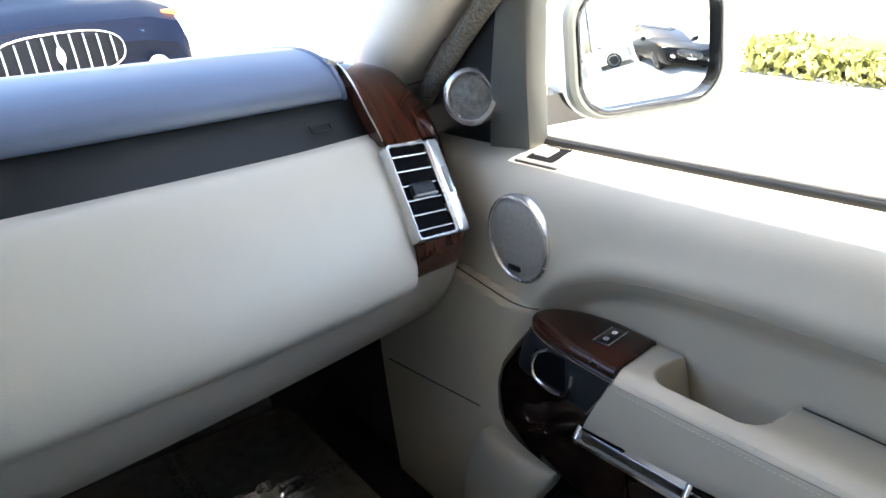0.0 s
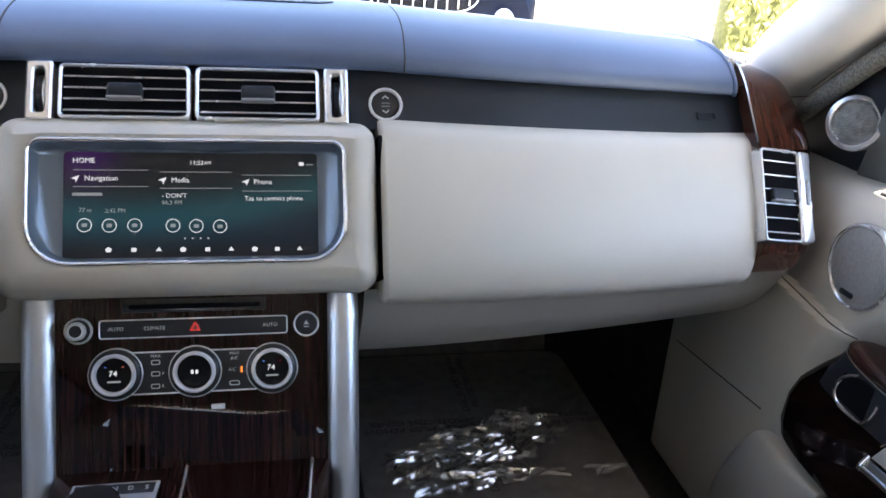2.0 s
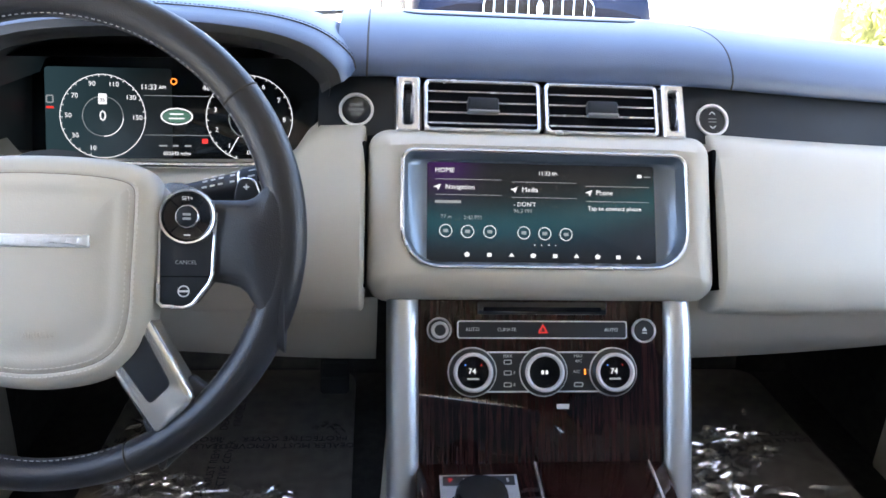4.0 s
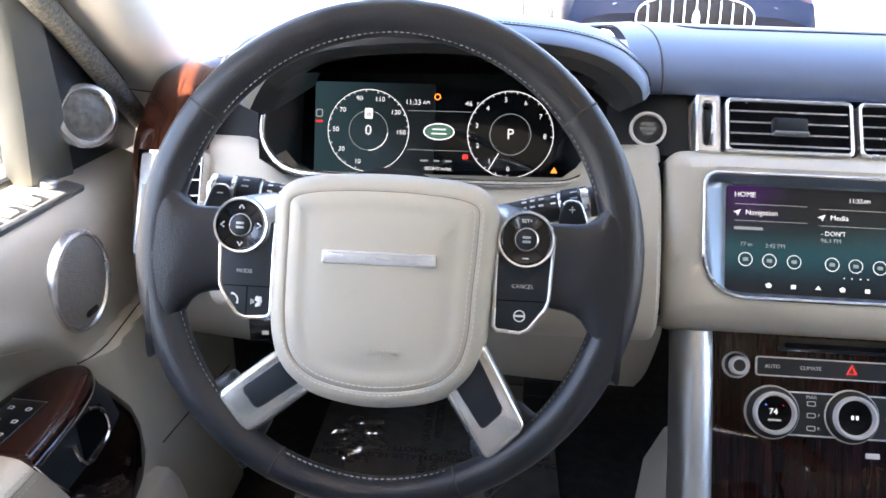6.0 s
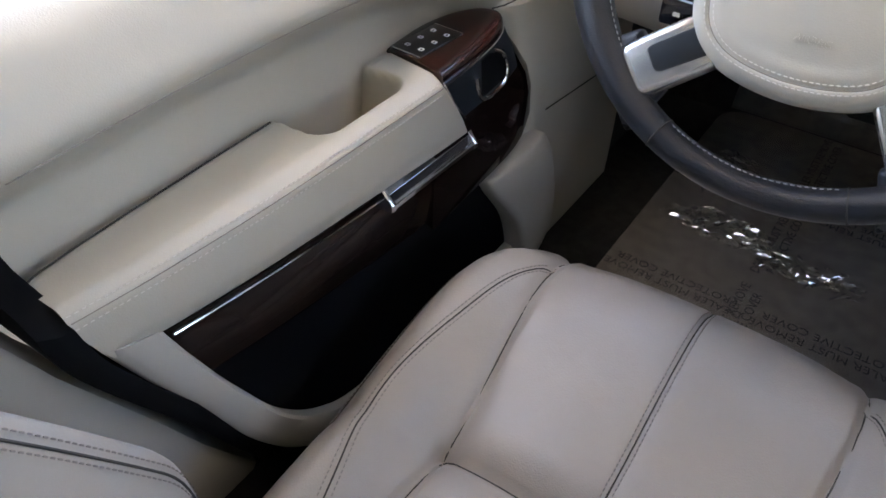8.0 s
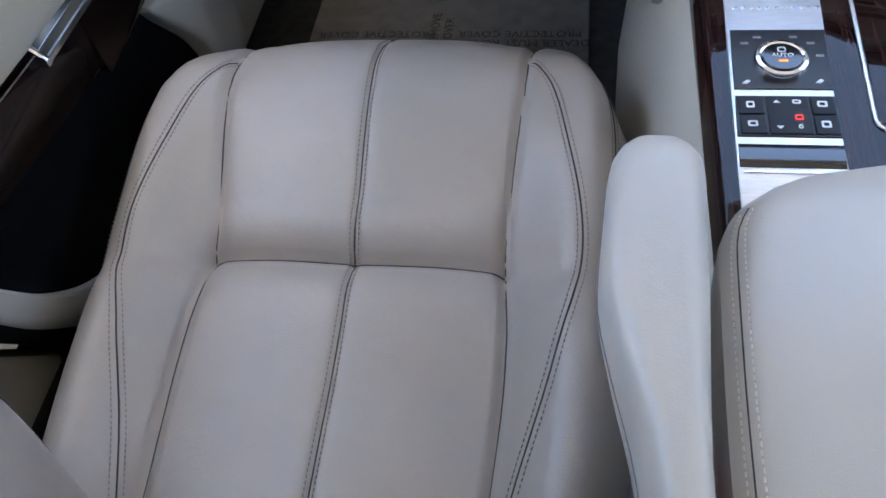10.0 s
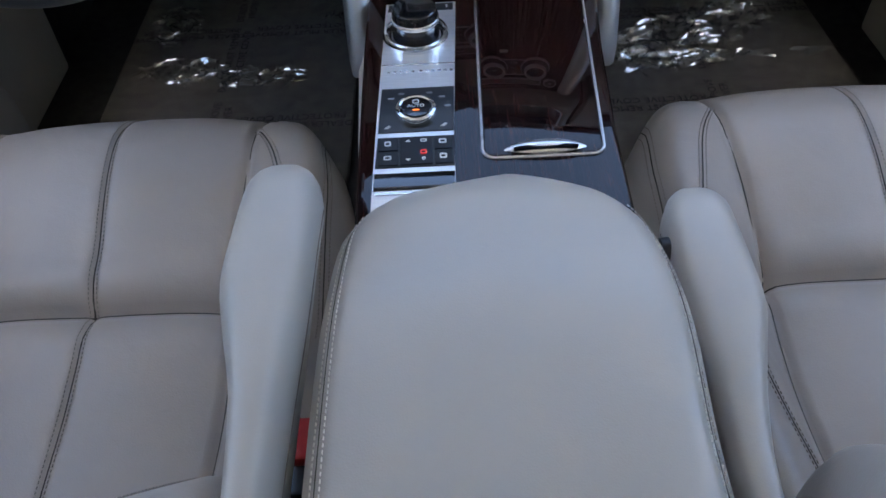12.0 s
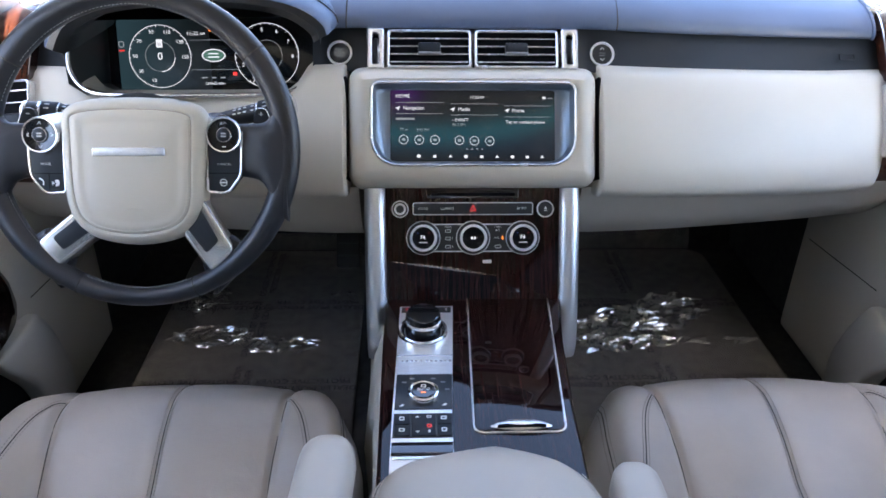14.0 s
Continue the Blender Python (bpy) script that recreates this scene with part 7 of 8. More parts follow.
# ---- front seats ----
def seat(sgn):
    cx = sgn * 0.440
    side = "passenger" if sgn > 0 else "driver"
    st = thing("front_seat", f"beige-grey leather {side} seat with stitched panels", "car seat", "front seats")
    def seam_at(v):
        """How far out the panel seams run, flaring towards the front lip."""
        return mixp([(0.0, 0.66), (0.10, 0.645), (0.20, 0.605), (0.35, 0.570), (0.50, 0.548), (0.56, 0.553), (0.65, 0.572), (1.0, 0.58)], v)

    def bolster_at(v):
        return mixp([(0.18, 0.605), (0.21, 0.640), (0.26, 0.695), (0.36, 0.755), (0.45, 0.800), (0.52, 0.812), (0.58, 0.797), (0.68, 0.742), (0.82, 0.675), (0.95, 0.625)], v)

    # front edge bows forwards in the middle
    def cushion(s, v):
        """s across from -1 to 1, v from the front lip (0) to the back (1)."""
        a = abs(s)
        half = 0.274 - 0.024 * (1 - step(0.0, 0.30, v)) - 0.016 * step(0.70, 1, v)
        x = cx + s * half
        fy = -0.048 - 0.058 * a**3.8
        y = fy - (0.60 - 0.02 * a) * max(0.0, v - 0.10) / 0.90 * 0.97 + 0.012 * math.cos(min(v, 0.10) / 0.10 * math.pi / 2) * 0
        # side view of the top
        top = [(0.0, 0.10), (0.04, 0.190), (0.08, 0.242), (0.12, 0.269), (0.17, 0.289), (0.24, 0.298), (0.34, 0.284), (0.47, 0.246), (0.53, 0.228), (0.56, 0.222), (0.60, 0.224), (0.75, 0.212), (1.0, 0.20)]
        z = mixp(top, v)
        y += 0.012 * step(0.10, 0.0, v) * -1 + 0.016 * math.sin(min(1, v / 0.12) * math.pi) * 0.5
        bol = step(0.55, 0.80, a) * (0.008 + 0.038 * step(0.25, 0.60, v))
        z += bol - 0.085 * step(0.78, 1.05, a) ** 1.7
        z += 0.006 * (1 - (s / 0.55) ** 2) if a < 0.55 else 0
        # pressed-in seams
        z -= 0.008 * math.exp(-((a - seam_at(v)) / 0.022) ** 2) * step(0.03, 0.1, v)
        z -= 0.0035 * math.exp(-((s) / 0.014) ** 2) * step(0.03, 0.1, v)
        z -= 0.010 * math.exp(-((v - 0.545) / 0.012) ** 2) * (1 - step(0.55, 0.60, a))
        z += (0.007 * math.exp(-((v - 0.495) / 0.035) ** 2) + 0.003 * math.exp(-((v - 0.60) / 0.03) ** 2)) * (1 - step(0.48, 0.56, a))
        z += 0.0022 * noise.noise(Vector((x * 11, y * 11, sgn * 3.0))) * step(0.06, 0.16, v)
        return Vector((x, y, z))

    ssv = sorted(set([round(q, 4) for q in span(-1, 1, 61)] + [e * q for e in (-1, 1) for q in (0.53, 0.545, 0.56, 0.575, 0.59, 0.605, 0.625, 0.645)] + [0.0, -0.014, 0.014, 0.01, -0.01]))
    vv = sorted(set([round(q, 4) for q in span(0, 1, 61)] + [0.53, 0.538, 0.545, 0.552, 0.56]))
    rows = []
    for v in vv:
        r = [cushion(s, v) for s in ssv]
        lo = [Vector((r[0].x + sgn * 0.0, r[0].y, 0.09)), Vector((r[0].x - 0.004, r[0].y, r[0].z - 0.035))]
        hi = [Vector((r[-1].x + 0.004, r[-1].y, r[-1].z - 0.035)), Vector((r[-1].x, r[-1].y, 0.09))]
        rows.append(lo + r + hi)
    cu = part("cushion", loft(rows, closed=False, cap=False), SEAT, st, "leather seat cushion in four panels")
    part("base", box((cx - 0.23, -0.62, 0.045), (cx + 0.23, -0.10, 0.16), 0.02), CHARCOAL, st, "charcoal seat base")
    for e in (-0.0165, 0.0165):
        part("stitching", stitches([cushion(e, v) + Vector((0, 0, 0.0006)) for v in span(0.06, 0.98, 120)], 0.0030, 0.0022, 0.0006), STITCH_DARK, cu, "grey twin stitching")
    part("centre_seam", tube([cushion(0, v) + Vector((0, 0, -0.0002)) for v in span(0.06, 0.98, 80)], 0.0010, n=6), SEAM, cu)
    for e in (-1, 1):
        part("panel_seam", tube([cushion(e * seam_at(v), v) + Vector((0, 0, -0.0002)) for v in span(0.05, 0.98, 80)], 0.0010, n=6), SEAM, cu)
    part("cross_seam", tube([cushion(s, 0.545) + Vector((0, 0, -0.0002)) for s in span(-0.550, 0.550, 50)], 0.0010, n=6), SEAM, cu)
    for e in (-1, 1):
        for o in (-0.017, 0.017):
            part("bolster_stitching", stitches([cushion(e * (bolster_at(v) + o), v) + Vector((0, 0, 0.0006)) for v in span(0.19, 0.95, 90)], 0.0030, 0.0022, 0.0006), STITCH_DARK, cu, "grey twin stitching")
            part("edge_stitching", stitches([cushion(e * (0.922 + o * 0.8), v) + Vector((e * 0.0005, 0, 0.0006)) for v in span(0.06, 0.60, 60)], 0.0030, 0.0022, 0.0006), STITCH_DARK, cu, "grey twin stitching")
        part("bolster_seam", tube([cushion(e * bolster_at(v), v) for v in span(0.19, 0.95, 60)], 0.0009, n=6), SEAM, cu)
        part("edge_seam", tube([cushion(e * 0.922, v) for v in span(0.06, 0.60, 40)], 0.0008, n=6), SEAM, cu)
    # backrest, leaning back
    bx, bz = Vector((0, -0.53, 0.85)).normalized(), Vector((0, 0.85, 0.53)).normalized()
    o = Vector((cx, -0.655, 0.185))

    def back(s, v):
        """s across, v up the backrest; the surface faces forwards and up."""
        a = abs(s)
        half = 0.255 + 0.01 * math.sin(v * 3) - 0.06 * step(0.72, 1.0, v)
        swell = max(0.0, 1 - ((a - 0.84) / 0.30) ** 2) ** 0.8 if a > 0.54 else 0.0
        wing = swell * (0.135 * step(-0.05, 0.26, v) if s * sgn < 0 else 0.205 * step(-0.25, 0.28, v)) * (1.0 - 0.5 * step(0.6, 1, v))
        depth = wing + 0.012 * math.sin(v * 3.1)
        depth -= 0.006 * math.exp(-((a - 0.55) / 0.02) ** 2) + 0.003 * math.exp(-(s / 0.014) ** 2)
        return o + Vector((s * half, 0, 0)) + bx * (v * 0.60) + bz * depth

    bm = grid(back, ssv, span(-0.05, 1.0, 44))
    bk = part("backrest", bm, SEAT, st, "leather backrest with side bolsters")
    edge = [[back(s, v) for v in span(-0.05, 1.0, 44)] for s in (-1, 1)]
    for e in edge:
        part("back_side", loft([e, [p - bz * 0.06 for p in e]], closed=False, cap=False), SEAT, bk)
    part("back_shell", loft([[o + Vector((q * 0.22, 0, 0)) + bx * v - bz * d for q in (-1, 1)] for v, d in ((-0.05, 0.16), (0.3, 0.17), (0.6, 0.12), (0.62, 0.06))], closed=False, cap=False), CHARCOAL, bk, "charcoal back shell")
    for e in (-1, 1):
        for off in (0.765, 0.795):
            part("bolster_stitching", stitches([back(e * off, v) + bz * 0.0006 for v in span(0.06, 0.95, 80)], 0.0030, 0.0022, 0.0006), STITCH_DARK, bk)
        part("bolster_seam", tube([back(e * 0.780, v) for v in span(0.06, 0.95, 50)], 0.001, n=6), SEAM, bk)
    return st


for sgn in (-1, 1):
    seat(sgn)


def seat_armrest(name, edges, z_top, label):
    """A slim folding armrest; edges: rows of y with the two side edges, from the tip rearwards."""
    th = thing(name, label, "armrest", "seat armrests")
    edges = [(y + 0.008, a, b) for y, a, b in edges]
    tip, rear = edges[0][0] + 0.021, edges[-1][0]
    left, right = [(-y, a) for y, a, b in edges], [(-y, b) for y, a, b in edges]
    loops = []
    for u in [0.0, 0.004, 0.012, 0.025, 0.045, 0.07, 0.10] + span(0.14, 1.0, 30):
        y = tip + (rear - tip) * u
        k = math.sqrt(max(0.0, 1 - (1 - min(1.0, (tip - y) / 0.030)) ** 2))
        xa, xb = mixp(left, -y), mixp(right, -y)
        mid, half = (xa + xb) / 2, (xb - xa) / 2 * max(k, 0.06)
        hgt = (0.058 + 0.03 * step(0.1, 0.5, u)) * max(k, 0.3)
        top = z_top - 0.016 * (1 - k)
        sec = []
        for t in [2 * math.pi * j / 28 for j in range(28)]:
            e = abs(math.cos(t)) ** 0.60 * math.copysign(1, math.cos(t))
            f = abs(math.sin(t)) ** 0.60 * math.copysign(1, math.sin(t))
            sec.append((mid + half * e, y, top - hgt / 2 + hgt / 2 * f))
        loops.append(sec)
    part("pad", loft(loops), ARMREST, th, "smooth pale leather pad")
    for k0 in (0, 14):
        part("edge_seam", tube([Vector(lp[k0]) + Vector((0, 0, -0.004)) for lp in loops[5:]], 0.0006, n=6), STITCH_DARK, th, "fine seam along the edge")
    xm = (edges[-1][1] + edges[-1][2]) / 2
    part("hinge_cap", box((xm - 0.018, rear - 0.01, z_top - 0.085), (xm + 0.018, rear + 0.04, z_top - 0.02), 0.008), CHARCOAL, th, "charcoal hinge cap")
    return th


seat_armrest("seat_armrest", [(-0.423, -0.2090, -0.1495), (-0.470, -0.2125, -0.1515), (-0.520, -0.2145, -0.1535), (-0.560, -0.2070, -0.1560), (-0.605, -0.1960, -0.1590), (-0.650, -0.1900, -0.1605), (-0.720, -0.1860, -0.1610), (-0.860, -0.1860, -0.1610)], 0.486, "slim pale folding armrest beside the driver seat")
seat_armrest("seat_armrest", [(-0.415, 0.1270, 0.1830), (-0.470, 0.1225, 0.1835), (-0.520, 0.1205, 0.1820), (-0.560, 0.1195, 0.1700), (-0.605, 0.1185, 0.1560), (-0.650, 0.1160, 0.1460), (-0.720, 0.1120, 0.1400), (-0.860, 0.1050, 0.1370)], 0.432, "slim pale folding armrest beside the passenger seat")
solid("armrest_dial", revolve([(0.012, -0.006), (0.013, 0.0), (0.012, 0.006), (0.007, 0.008)], Matrix.Translation((0.124, -0.445, 0.405)) @ Matrix.Rotation(radians(90), 4, "Y"), 24), BLACK, "black adjuster wheel on the armrest side", "adjuster")
buckle = thing("belt_buckle", "black seat belt buckle with a red release button", "belt buckle")
part("body", box((-0.180, -0.610, 0.21), (-0.157, -0.548, 0.345), 0.004), BLACK, buckle)
part("release_button", box((-0.179, -0.588, 0.345), (-0.158, -0.552, 0.357), 0.003), RED_PLASTIC, buckle, "red release button")

# ---- footwells ----
CRUMPLES = {
    1: ((0.375, 0.395, 0.115, 0.085, 0.15, 230), (0.505, 0.465, 0.085, 0.075, 0.25, 110), (0.430, 0.345, 0.120, 0.020, 0.0, 25), (0.645, 0.345, 0.016, 0.012, 0.0, 6)),
    -1: ((-0.530, 0.380, 0.085, 0.040, -0.10, 90), (-0.400, 0.352, 0.115, 0.030, -0.05, 85), (-0.575, 0.540, 0.040, 0.085, 0.0, 110), (-0.250, 0.545, 0.030, 0.016, 0.0, 10)),
}


def mat(sgn):
    x0, x1 = (0.205, 0.690) if sgn > 0 else (-0.655, -0.205)
    m = thing("floor_mat", "brown-grey carpet floor mat under printed plastic film", "floor mat", "floor mats")
    T = Matrix.Translation(((x0 + x1) / 2, 0.405, FLOOR))
    w, h = x1 - x0, 0.75
    part("mat_base", slab(rrect(w, h, 0.05, 5), T, 0.0005, 0.010, 0.004), MAT_CLOTH, m, "brown-grey pile")
    # the film lies flat, with heaps of sharp little folds on it
    flat = part("plastic_film", grid(lambda u, v: (x0 + 0.002 + (w - 0.004) * u, 0.035 + 0.745 * v, FLOOR + 0.0160 + 0.0008 * noise.noise(Vector((u * 9, v * 14, sgn * 3.0)))), span(0, 1, 40), span(0, 1, 60)), FILM, m, "clear plastic film", angle=180)
    flat.visible_shadow = False
    rnd = random.Random(5 if sgn > 0 else 8)
    for cx, cy, sx, sy, lean, count in CRUMPLES[sgn]:
        hb = bmesh.new()
        for _ in range(count):
            # one sharp crease: a long facet facing up and back, and its steep far side
            r, q = math.sqrt(rnd.random()), rnd.uniform(0, 2 * math.pi)
            dx = sx * r * math.cos(q)
            at = Vector((cx + dx, cy + sy * r * math.sin(q) + lean * dx, FLOOR + 0.0150))
            turn = rnd.gauss(0.2 * sgn, 0.6)
            fine = 1.0 if sgn > 0 else 0.6
            run, deep = fine * rnd.uniform(0.006, 0.040), fine * rnd.uniform(0.0022, 0.0070)
            along, back = Vector((math.cos(turn), math.sin(turn), 0)), Vector((-math.sin(turn), math.cos(turn), 0))
            rise_, kink = deep * rnd.uniform(0.75, 1.6), rnd.uniform(-0.3, 0.3) * run
            lo = [at - along * run, at + along * kink - back * deep * 0.4, at + along * run]
            hi = [at - along * run * 0.7 + back * deep + Vector((0, 0, rise_)), at + along * kink + back * deep * 0.7 + Vector((0, 0, rise_ * 1.15)), at + along * run * 0.8 + back * deep + Vector((0, 0, rise_ * 0.7))]
            far = [p + back * deep * 0.5 - Vector((0, 0, p.z - FLOOR - 0.0150)) for p in hi]
            bands = [[hb.verts.new(p) for p in band] for band in (lo, hi, far)]
            for n1, n2 in zip(bands, bands[1:]):
                for i in range(2):
                    hb.faces.new((n1[i], n1[i + 1], n2[i + 1], n2[i]))
        heap = part("film_folds", hb, FILM_FOLD, m, "heap of shiny creases in the film", smooth=False)
        heap.visible_shadow = False
    # the mat and its film run on up the toe board
    rise = lambda y: FLOOR - 0.02 + (y - 0.77) * 2.095
    part("mat_front", loft([[(x, y, rise(y) + q) for x in span(x0 + 0.01, x1 - 0.03, 4)] for y, q in ((0.782, 0.004), (0.788, 0.016), (0.90, 0.016), (0.905, 0.002))], closed=False, cap=False), MAT_CLOTH, m, "brown-grey pile on the toe board")
    ff = part("front_film", grid(lambda u, v: (x0 + 0.02 + (w - 0.06) * u, 0.790 + 0.10 * v, rise(0.790 + 0.10 * v) + 0.024 + 0.004 * noise.noise(Vector((u * 9, v * 7, sgn * 9.0)))), span(0, 1, 40), span(0, 1, 30)), FILM, m, "clear film over the toe board", angle=180)
    ff.visible_shadow = False
    PRINT = material("film_print" + ("_a" if sgn > 0 else "_b"), (0.018, 0.016, 0.014), 0.7, vary=0.2)
    for yy, rot in ((0.50, 180), (0.205, 180)):
        for k, text in enumerate(("DEALER MUST REMOVE", "PROTECTIVE COVER")):
            for q in (0.25, 0.76):
                writing("film_print", text, 0.021, Matrix.Translation((x0 + w * q, yy - 0.022 * k * (-1 if rot else 1), FLOOR + 0.0125)) @ Matrix.Rotation(radians(rot), 4, "Z"), PRINT, m)
    for k, text in enumerate(("DEALER MUST REMOVE", "PROTECTIVE COVER")):
        for yy in (0.17, 0.42, 0.66):
            writing("film_print", text, 0.021, Matrix.Translation((x0 + w * 0.46 + 0.022 * k, yy, FLOOR + 0.0125)) @ Matrix.Rotation(radians(90), 4, "Z"), PRINT, m)
    return m


for sgn in (-1, 1):
    mat(sgn)
for nm, x0, x1, z0, z1, y in (("brake_pedal", -0.43, -0.33, 0.20, 0.27, 0.60), ("accelerator_pedal", -0.27, -0.215, 0.10, 0.25, 0.62)):
    pd = thing(nm, "black rubber pedal in the dark footwell", "pedal")
    m = basis(((x0 + x1) / 2, y, (z0 + z1) / 2), (1, 0, 0), (0, 0.5, 0.866))
    part("pad", slab(rrect(x1 - x0, z1 - z0, 0.008, 3), m, 0, 0.012, 0.003), RUBBER, pd)
    for k in range(4):
        part("rib", slab(rrect((x1 - x0) * 0.85, 0.004, 0.001, 1, 0, (z1 - z0) * (k - 1.5) / 5), m, 0.011, 0.014, 0.001), BLACK, pd)
    part("lever", tube([m @ Vector((0, 0, 0)), m @ Vector((0, 0.05, -0.06)), m @ Vector((0, 0.25, -0.12))], 0.008), BLACK, pd)


# ---- outside ----
def lot(y):
    """The lot rises gently ahead."""
    return -0.56 + 0.070 * max(y, -3.0)


solid("ground", grid(lambda u, v: (u, v, lot(max(min(v, 14.0), -14))), [-900, -60] + span(-20, 20, 9) + [60, 900], [-900, -60] + span(-14, 14, 15) + [60, 900]), CONCRETE, "pale sunlit concrete forecourt", "ground", kind="structure")


def parked_suv(name, label, paint, at, yaw, group="parked cars"):
    """A car built nose towards -y, then turned and set down."""
    c = thing(name, label, "car", group)

    def sec(y, z, half, low):
        return [(-half * 0.9, y, low), (-half, y, low + 0.12), (-half * 1.0, y, z * 0.75), (-half * 0.95, y, z * 0.93), (-half * 0.72, y, z), (0, y, z + 0.03), (half * 0.72, y, z), (half * 0.95, y, z * 0.93), (half, y, z * 0.75), (half, y, low + 0.12), (half * 0.9, y, low)]

    part("body", loft([sec(-2.40, 0.62, 0.80, 0.30), sec(-2.46, 0.70, 0.88, 0.26), sec(-2.40, 0.86, 0.94, 0.24), sec(-2.15, 0.97, 0.97, 0.24), sec(-1.6, 1.04, 0.985, 0.24), sec(-1.05, 1.10, 0.985, 0.24), sec(0.0, 1.10, 0.985, 0.24), (sec(1.6, 1.10, 0.985, 0.26)), sec(2.3, 1.05, 0.93, 0.3), sec(2.42, 0.8, 0.88, 0.34)]), paint, c, "painted body")

    def cab(y, z, half):
        return [(-half, y, 1.05), (-half * 0.98, y, z * 0.9 + 0.1), (-half * 0.80, y, z), (0, y, z + 0.03), (half * 0.80, y, z), (half * 0.98, y, z * 0.9 + 0.1), (half, y, 1.05)]

    part("cabin", loft([cab(-1.15, 1.07, 0.86), cab(-0.35, 1.52, 0.80), cab(0.2, 1.66, 0.78), cab(1.3, 1.64, 0.76), cab(2.2, 1.15, 0.80)], closed=False, cap=False), GLOSS, c, "dark glazed cabin")
    part("roof", loft([[(q * 0.66, y, z + 0.035 * (1 - q * q)) for q in span(-1, 1, 9)] for y, z in ((-0.30, 1.545), (0.2, 1.675), (1.3, 1.655), (1.7, 1.50))], closed=False, cap=False), paint, c, "painted roof")
    gp_ = [(0.44 * math.copysign(abs(math.cos(t)) ** 0.7, math.cos(t)), 0.155 * math.copysign(abs(math.sin(t)) ** 0.8, math.sin(t))) for t in [2 * math.pi * i / 40 for i in range(40)]]
    GMX = basis((0, -2.455, 0.68), (1, 0, 0), (0, 0.12, 0.99))
    gr = part("grille", slab(gp_, GMX, -0.05, 0.012, 0.01), VOID, c, "black oval grille")
    part("grille_rim", tube([GMX @ Vector((x, y, 0.012)) for x, y in gp_], 0.007, closed=True, n=8), CHROME, gr, "chrome rim")
    for i in range(9):
        x = -0.36 + 0.09 * i
        hgt = 0.14 * (1 - (x / 0.47) ** 2) ** 0.5
        part("grille_bar", tube([GMX @ Vector((x, q * hgt, 0.022 + 0.01 * (1 - q * q))) for q in span(-1, 1, 6)], 0.008, n=8), CHROME, gr, "chrome upright bar")
    part("emblem", slab(disc(0.030, 24, 0, 0, 0.065), GMX, 0.03, 0.045, 0.008), CHROME, gr, "plain chrome emblem")
    for sg in (-1, 1):
        hl = part("headlight", loft([[(sg * x, y, z) for x, y, z in ((0.52, -2.40, 0.80), (0.86, -2.22, 0.88), (0.93, -2.05, 0.86), (0.90, -2.20, 0.78), (0.60, -2.42, 0.745))], [(sg * x, y - 0.02, z + 0.01) for x, y, z in ((0.54, -2.40, 0.79), (0.85, -2.24, 0.865), (0.90, -2.10, 0.85), (0.88, -2.21, 0.79), (0.61, -2.42, 0.755))]]), CHROME, c, "clear headlight")
        part("indicator", box((sg * 0.875 - 0.055, -2.285, 0.835), (sg * 0.875 + 0.055, -2.12, 0.890), 0.01), AMBER, hl, "amber indicator")
        part("fog_light", revolve([(0.085, 0), (0.085, 0.02), (0.07, 0.03), (0.0005, 0.03)], basis((sg * 0.66, -2.445, 0.50), (1, 0, 0), (0, 0, 1)), 20), CHROME, c, "round fog light")
        for yy in (-1.50, 1.50):
            wh = part("wheel", revolve([(0.0005, -0.12), (0.36, -0.12), (0.375, -0.08), (0.375, 0.06), (0.35, 0.10), (0.26, 0.10)], Matrix.Translation((sg * 0.90, yy, 0.36)) @ Matrix.Rotation(radians(90 * sg), 4, "Y"), 28), RUBBER, c, "black tyre")
            part("rim", revolve([(0.265, 0.085), (0.265, 0.105), (0.24, 0.10), (0.20, 0.075), (0.06, 0.09), (0.0005, 0.095)], Matrix.Translation((sg * 0.90, yy, 0.36)) @ Matrix.Rotation(radians(90 * sg), 4, "Y"), 28), CAR_SILVER, wh, "silver rim")
        part("door_mirror", box((sg * 1.03 - 0.09, -0.95, 1.04), (sg * 1.03 + 0.09, -0.80, 1.18), 0.04), paint, c)
    part("lower_grille", box((-0.62, -2.46, 0.32), (0.62, -2.40, 0.44), 0.02), VOID, c, "dark lower intake")
    part("plate", box((-0.15, -2.475, 0.45), (0.15, -2.46, 0.53), 0.004), WHITE_INK, c, "pale number plate")
    c.matrix_basis = Matrix.Translation(at) @ Matrix.Rotation(radians(yaw), 4, "Z")
    return c


parked_suv("parked_car", "dark blue car parked nose on with a chrome barred grille", CAR_BLUE, (0.97, 7.90, lot(5.6)), 3)
parked_suv("parked_car", "white car parked behind, seen in the mirror", CAR_WHITE, (-0.5, -10.6, lot(-10.6)), 90)
parked_suv("parked_car", "black car parked behind, seen in the mirror", material("black_car_paint", (0.006, 0.006, 0.008), 0.4, coat=0.1, spec=0.2), (3.25, -8.0, lot(-8.0)), 176)

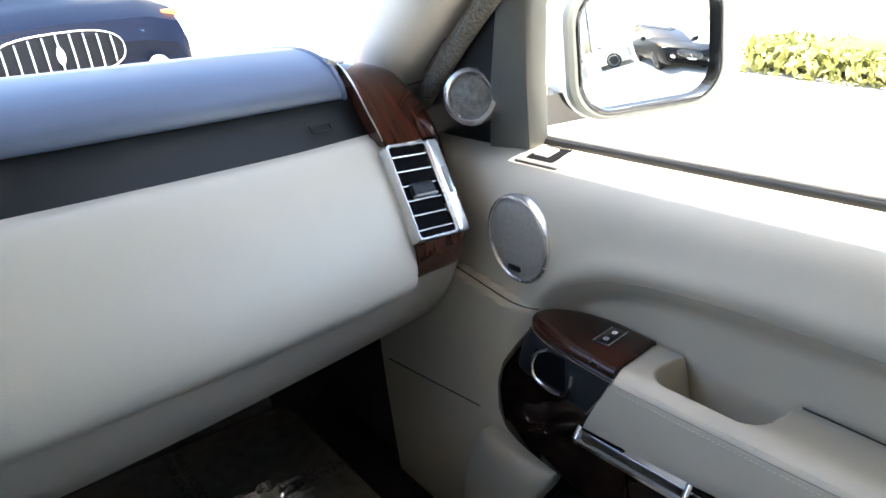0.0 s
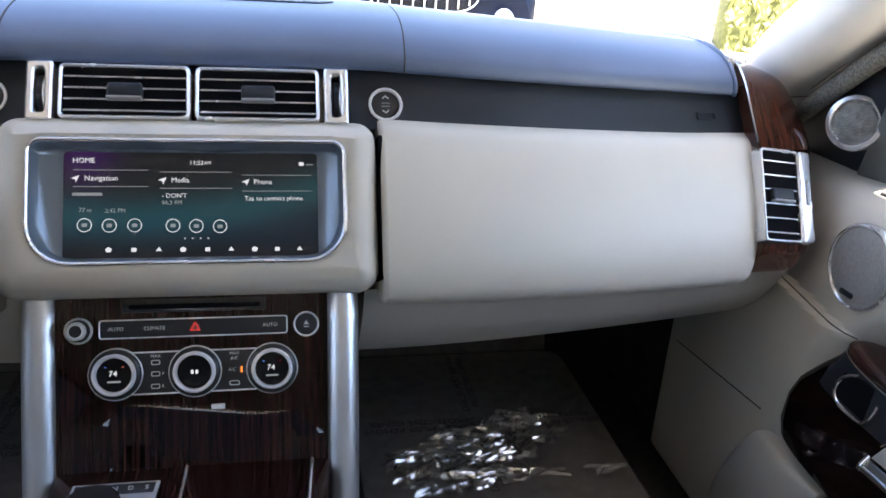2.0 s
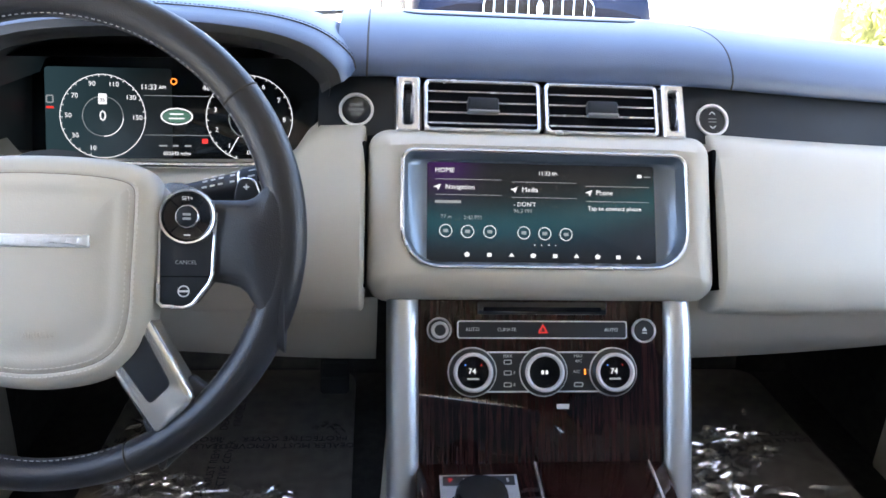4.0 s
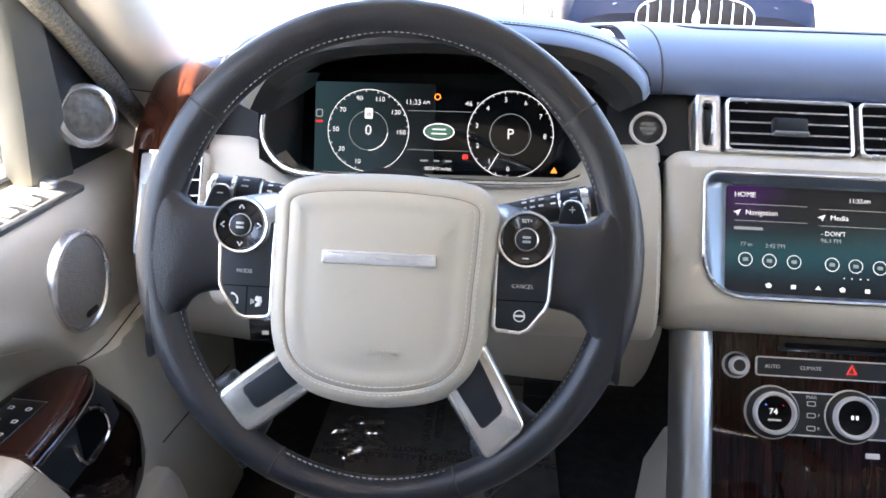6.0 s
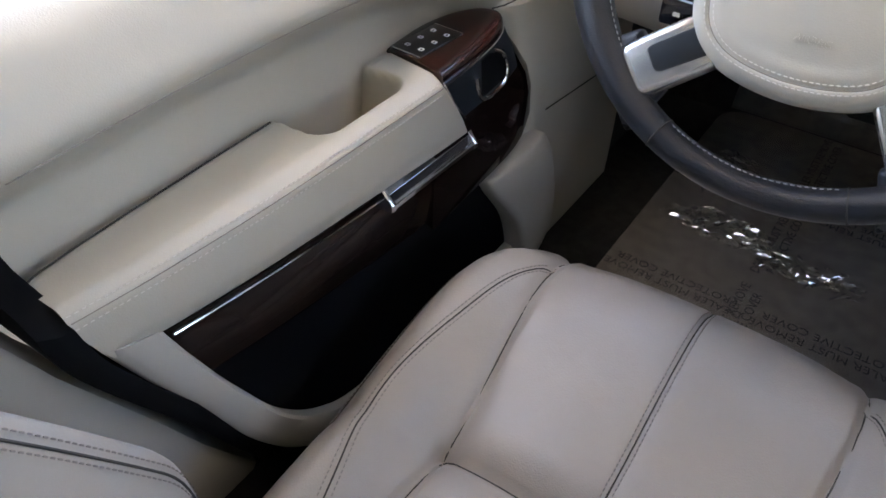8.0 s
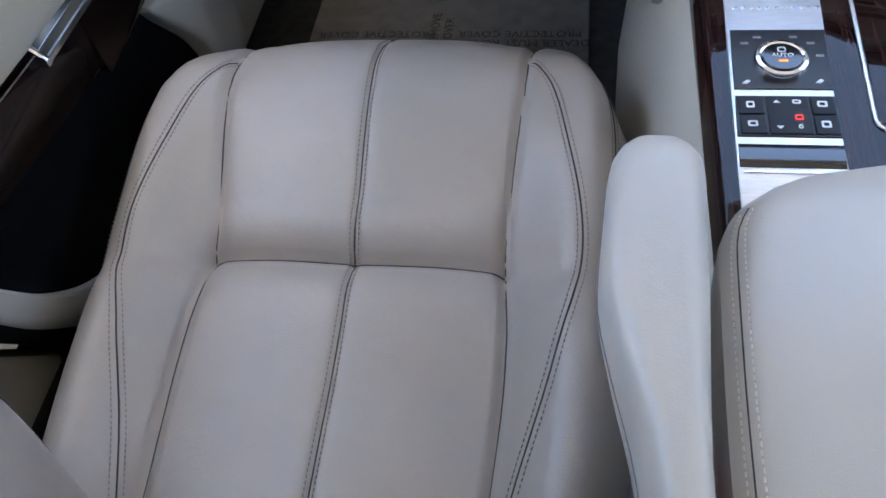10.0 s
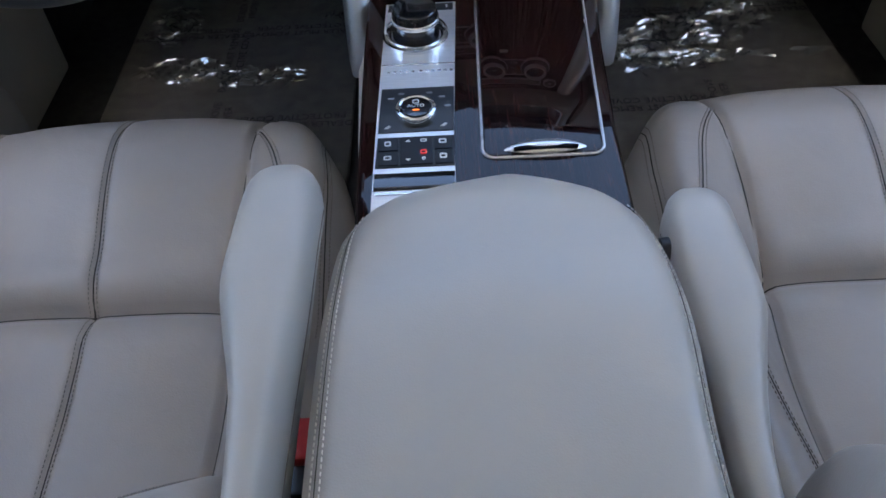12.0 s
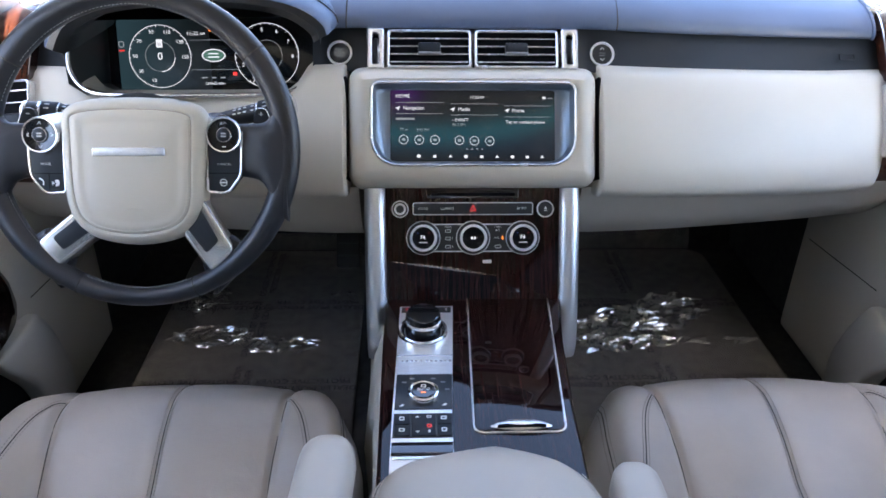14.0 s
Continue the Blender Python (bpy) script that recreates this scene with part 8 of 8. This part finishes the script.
# white garage building ahead on the passenger side
house = thing("garage_building", "pale grey garage building with a panelled door", "building")
HM = Matrix.Translation((6.4, 12.6, lot(11))) @ Matrix.Rotation(radians(-24), 4, "Z")
part("wall", box((-2.9, 0.0, -0.3), (5.5, 6.0, 3.3), 0.01, m=HM), GARAGE_PAINT, house, "pale grey rendered wall")
gd = part("garage_door", box((-2.1, -0.05, 0.0), (0.9, 0.02, 2.3), 0.01, m=HM), GARAGE_PAINT, house, "pale panelled garage door")
for r in range(4):
    for k in range(4):
        part("panel", box((-2.02 + 0.74 * k, -0.075, 0.08 + 0.56 * r), (-1.36 + 0.74 * k, -0.05, 0.54 + 0.56 * r), 0.012, m=HM), GARAGE_PAINT, gd)
part("window", box((1.8, -0.04, 1.0), (3.0, 0.03, 2.1), 0.01, m=HM), GLOSS, house, "dark window")
# above the view; its overhang is deepened to put the wall in shade
part("eave", box((-3.4, -1.5, 3.15), (5.8, 6.3, 3.45), 0.02, m=HM), RENDER_WALL, house, "unseen pale eave, deepened to shade the garage wall")


def hedge(name, a, b, h, w, label, count=2600, seed=3):
    """A clipped hedge: a twiggy core and many small leaves."""
    rnd = random.Random(seed)
    a, b = Vector(a), Vector(b)
    t = b - a
    side = Vector((-t.y, t.x, 0)).normalized()
    bm = bmesh.new()
    for _ in range(count):
        u, q, z = rnd.random(), rnd.uniform(-1, 1), rnd.random()
        face = rnd.random()
        if face < 0.45:
            q = math.copysign(1, q) * rnd.uniform(0.85, 1.12)
        elif face < 0.75:
            z = rnd.uniform(0.9, 1.1)
        p = a + t * u + side * (q * w / 2) + Vector((0, 0, z * h * (0.93 + 0.12 * noise.noise(Vector((u * 9, q, seed))))))
        s = rnd.uniform(0.03, 0.065)
        e = Euler((rnd.uniform(0, 6.3), rnd.uniform(0, 6.3), rnd.uniform(0, 6.3)))
        vs_ = [bm.verts.new(p + e.to_matrix() @ Vector(c) * s) for c in ((-1, 0, 0), (0, -0.5, 0.12), (1, 0, 0), (0, 0.5, 0.12))]
        bm.faces.new(vs_)
    core = box((0, -w * 0.36, 0), (t.length, w * 0.36, h * 0.86), 0.08, m=Matrix.Translation(a) @ Matrix.Rotation(math.atan2(t.y, t.x), 4, "Z"))
    hd = thing(name, label, "hedge", kind="")
    part("leaves", bm, LEAF, hd, "small yellow-green leaves", smooth=False)
    part("core", core, material(name + "_core", (0.10, 0.11, 0.03), 0.9, vary=0.3, scale=20, bump=1.0, bump_scale=30), hd, "dark twiggy core")
    return hd


hedge("hedge", (4.75, 7.45, lot(7.5) - 0.15), (8.2, 6.2, lot(6.5) - 0.15), 0.85, 0.8, "clipped yellow-green hedge beside the forecourt", 3400)
hedge("hedge", (6.2, 3.5, lot(3.5)), (6.4, 0.2, lot(0.2)), 0.24, 0.6, "clipped yellow-green hedge across the forecourt", 3000, 5)
hedge("hedge", (1.35, 1.9, lot(1.9)), (2.4, 1.2, lot(1.2)), 0.22, 0.5, "low sunlit planting beside the car", 900, 9)
solid("boundary_wall", box((-13, 16.5, -1), (2.4, 16.8, 2.6), 0.02), RENDER_WALL, "pale boundary wall ahead of the car", "wall", kind="structure")
solid("neighbour_wall", box((-9.0, -14, -1.5), (-8.7, 16.5, 2.3), 0.02), RENDER_WALL, "pale wall beyond the driver side", "wall", kind="structure")
solid("street_wall", box((12.5, -16, -1.5), (12.8, 12, 2.0), 0.02), RENDER_WALL, "pale wall beyond the passenger side", "wall", kind="structure")
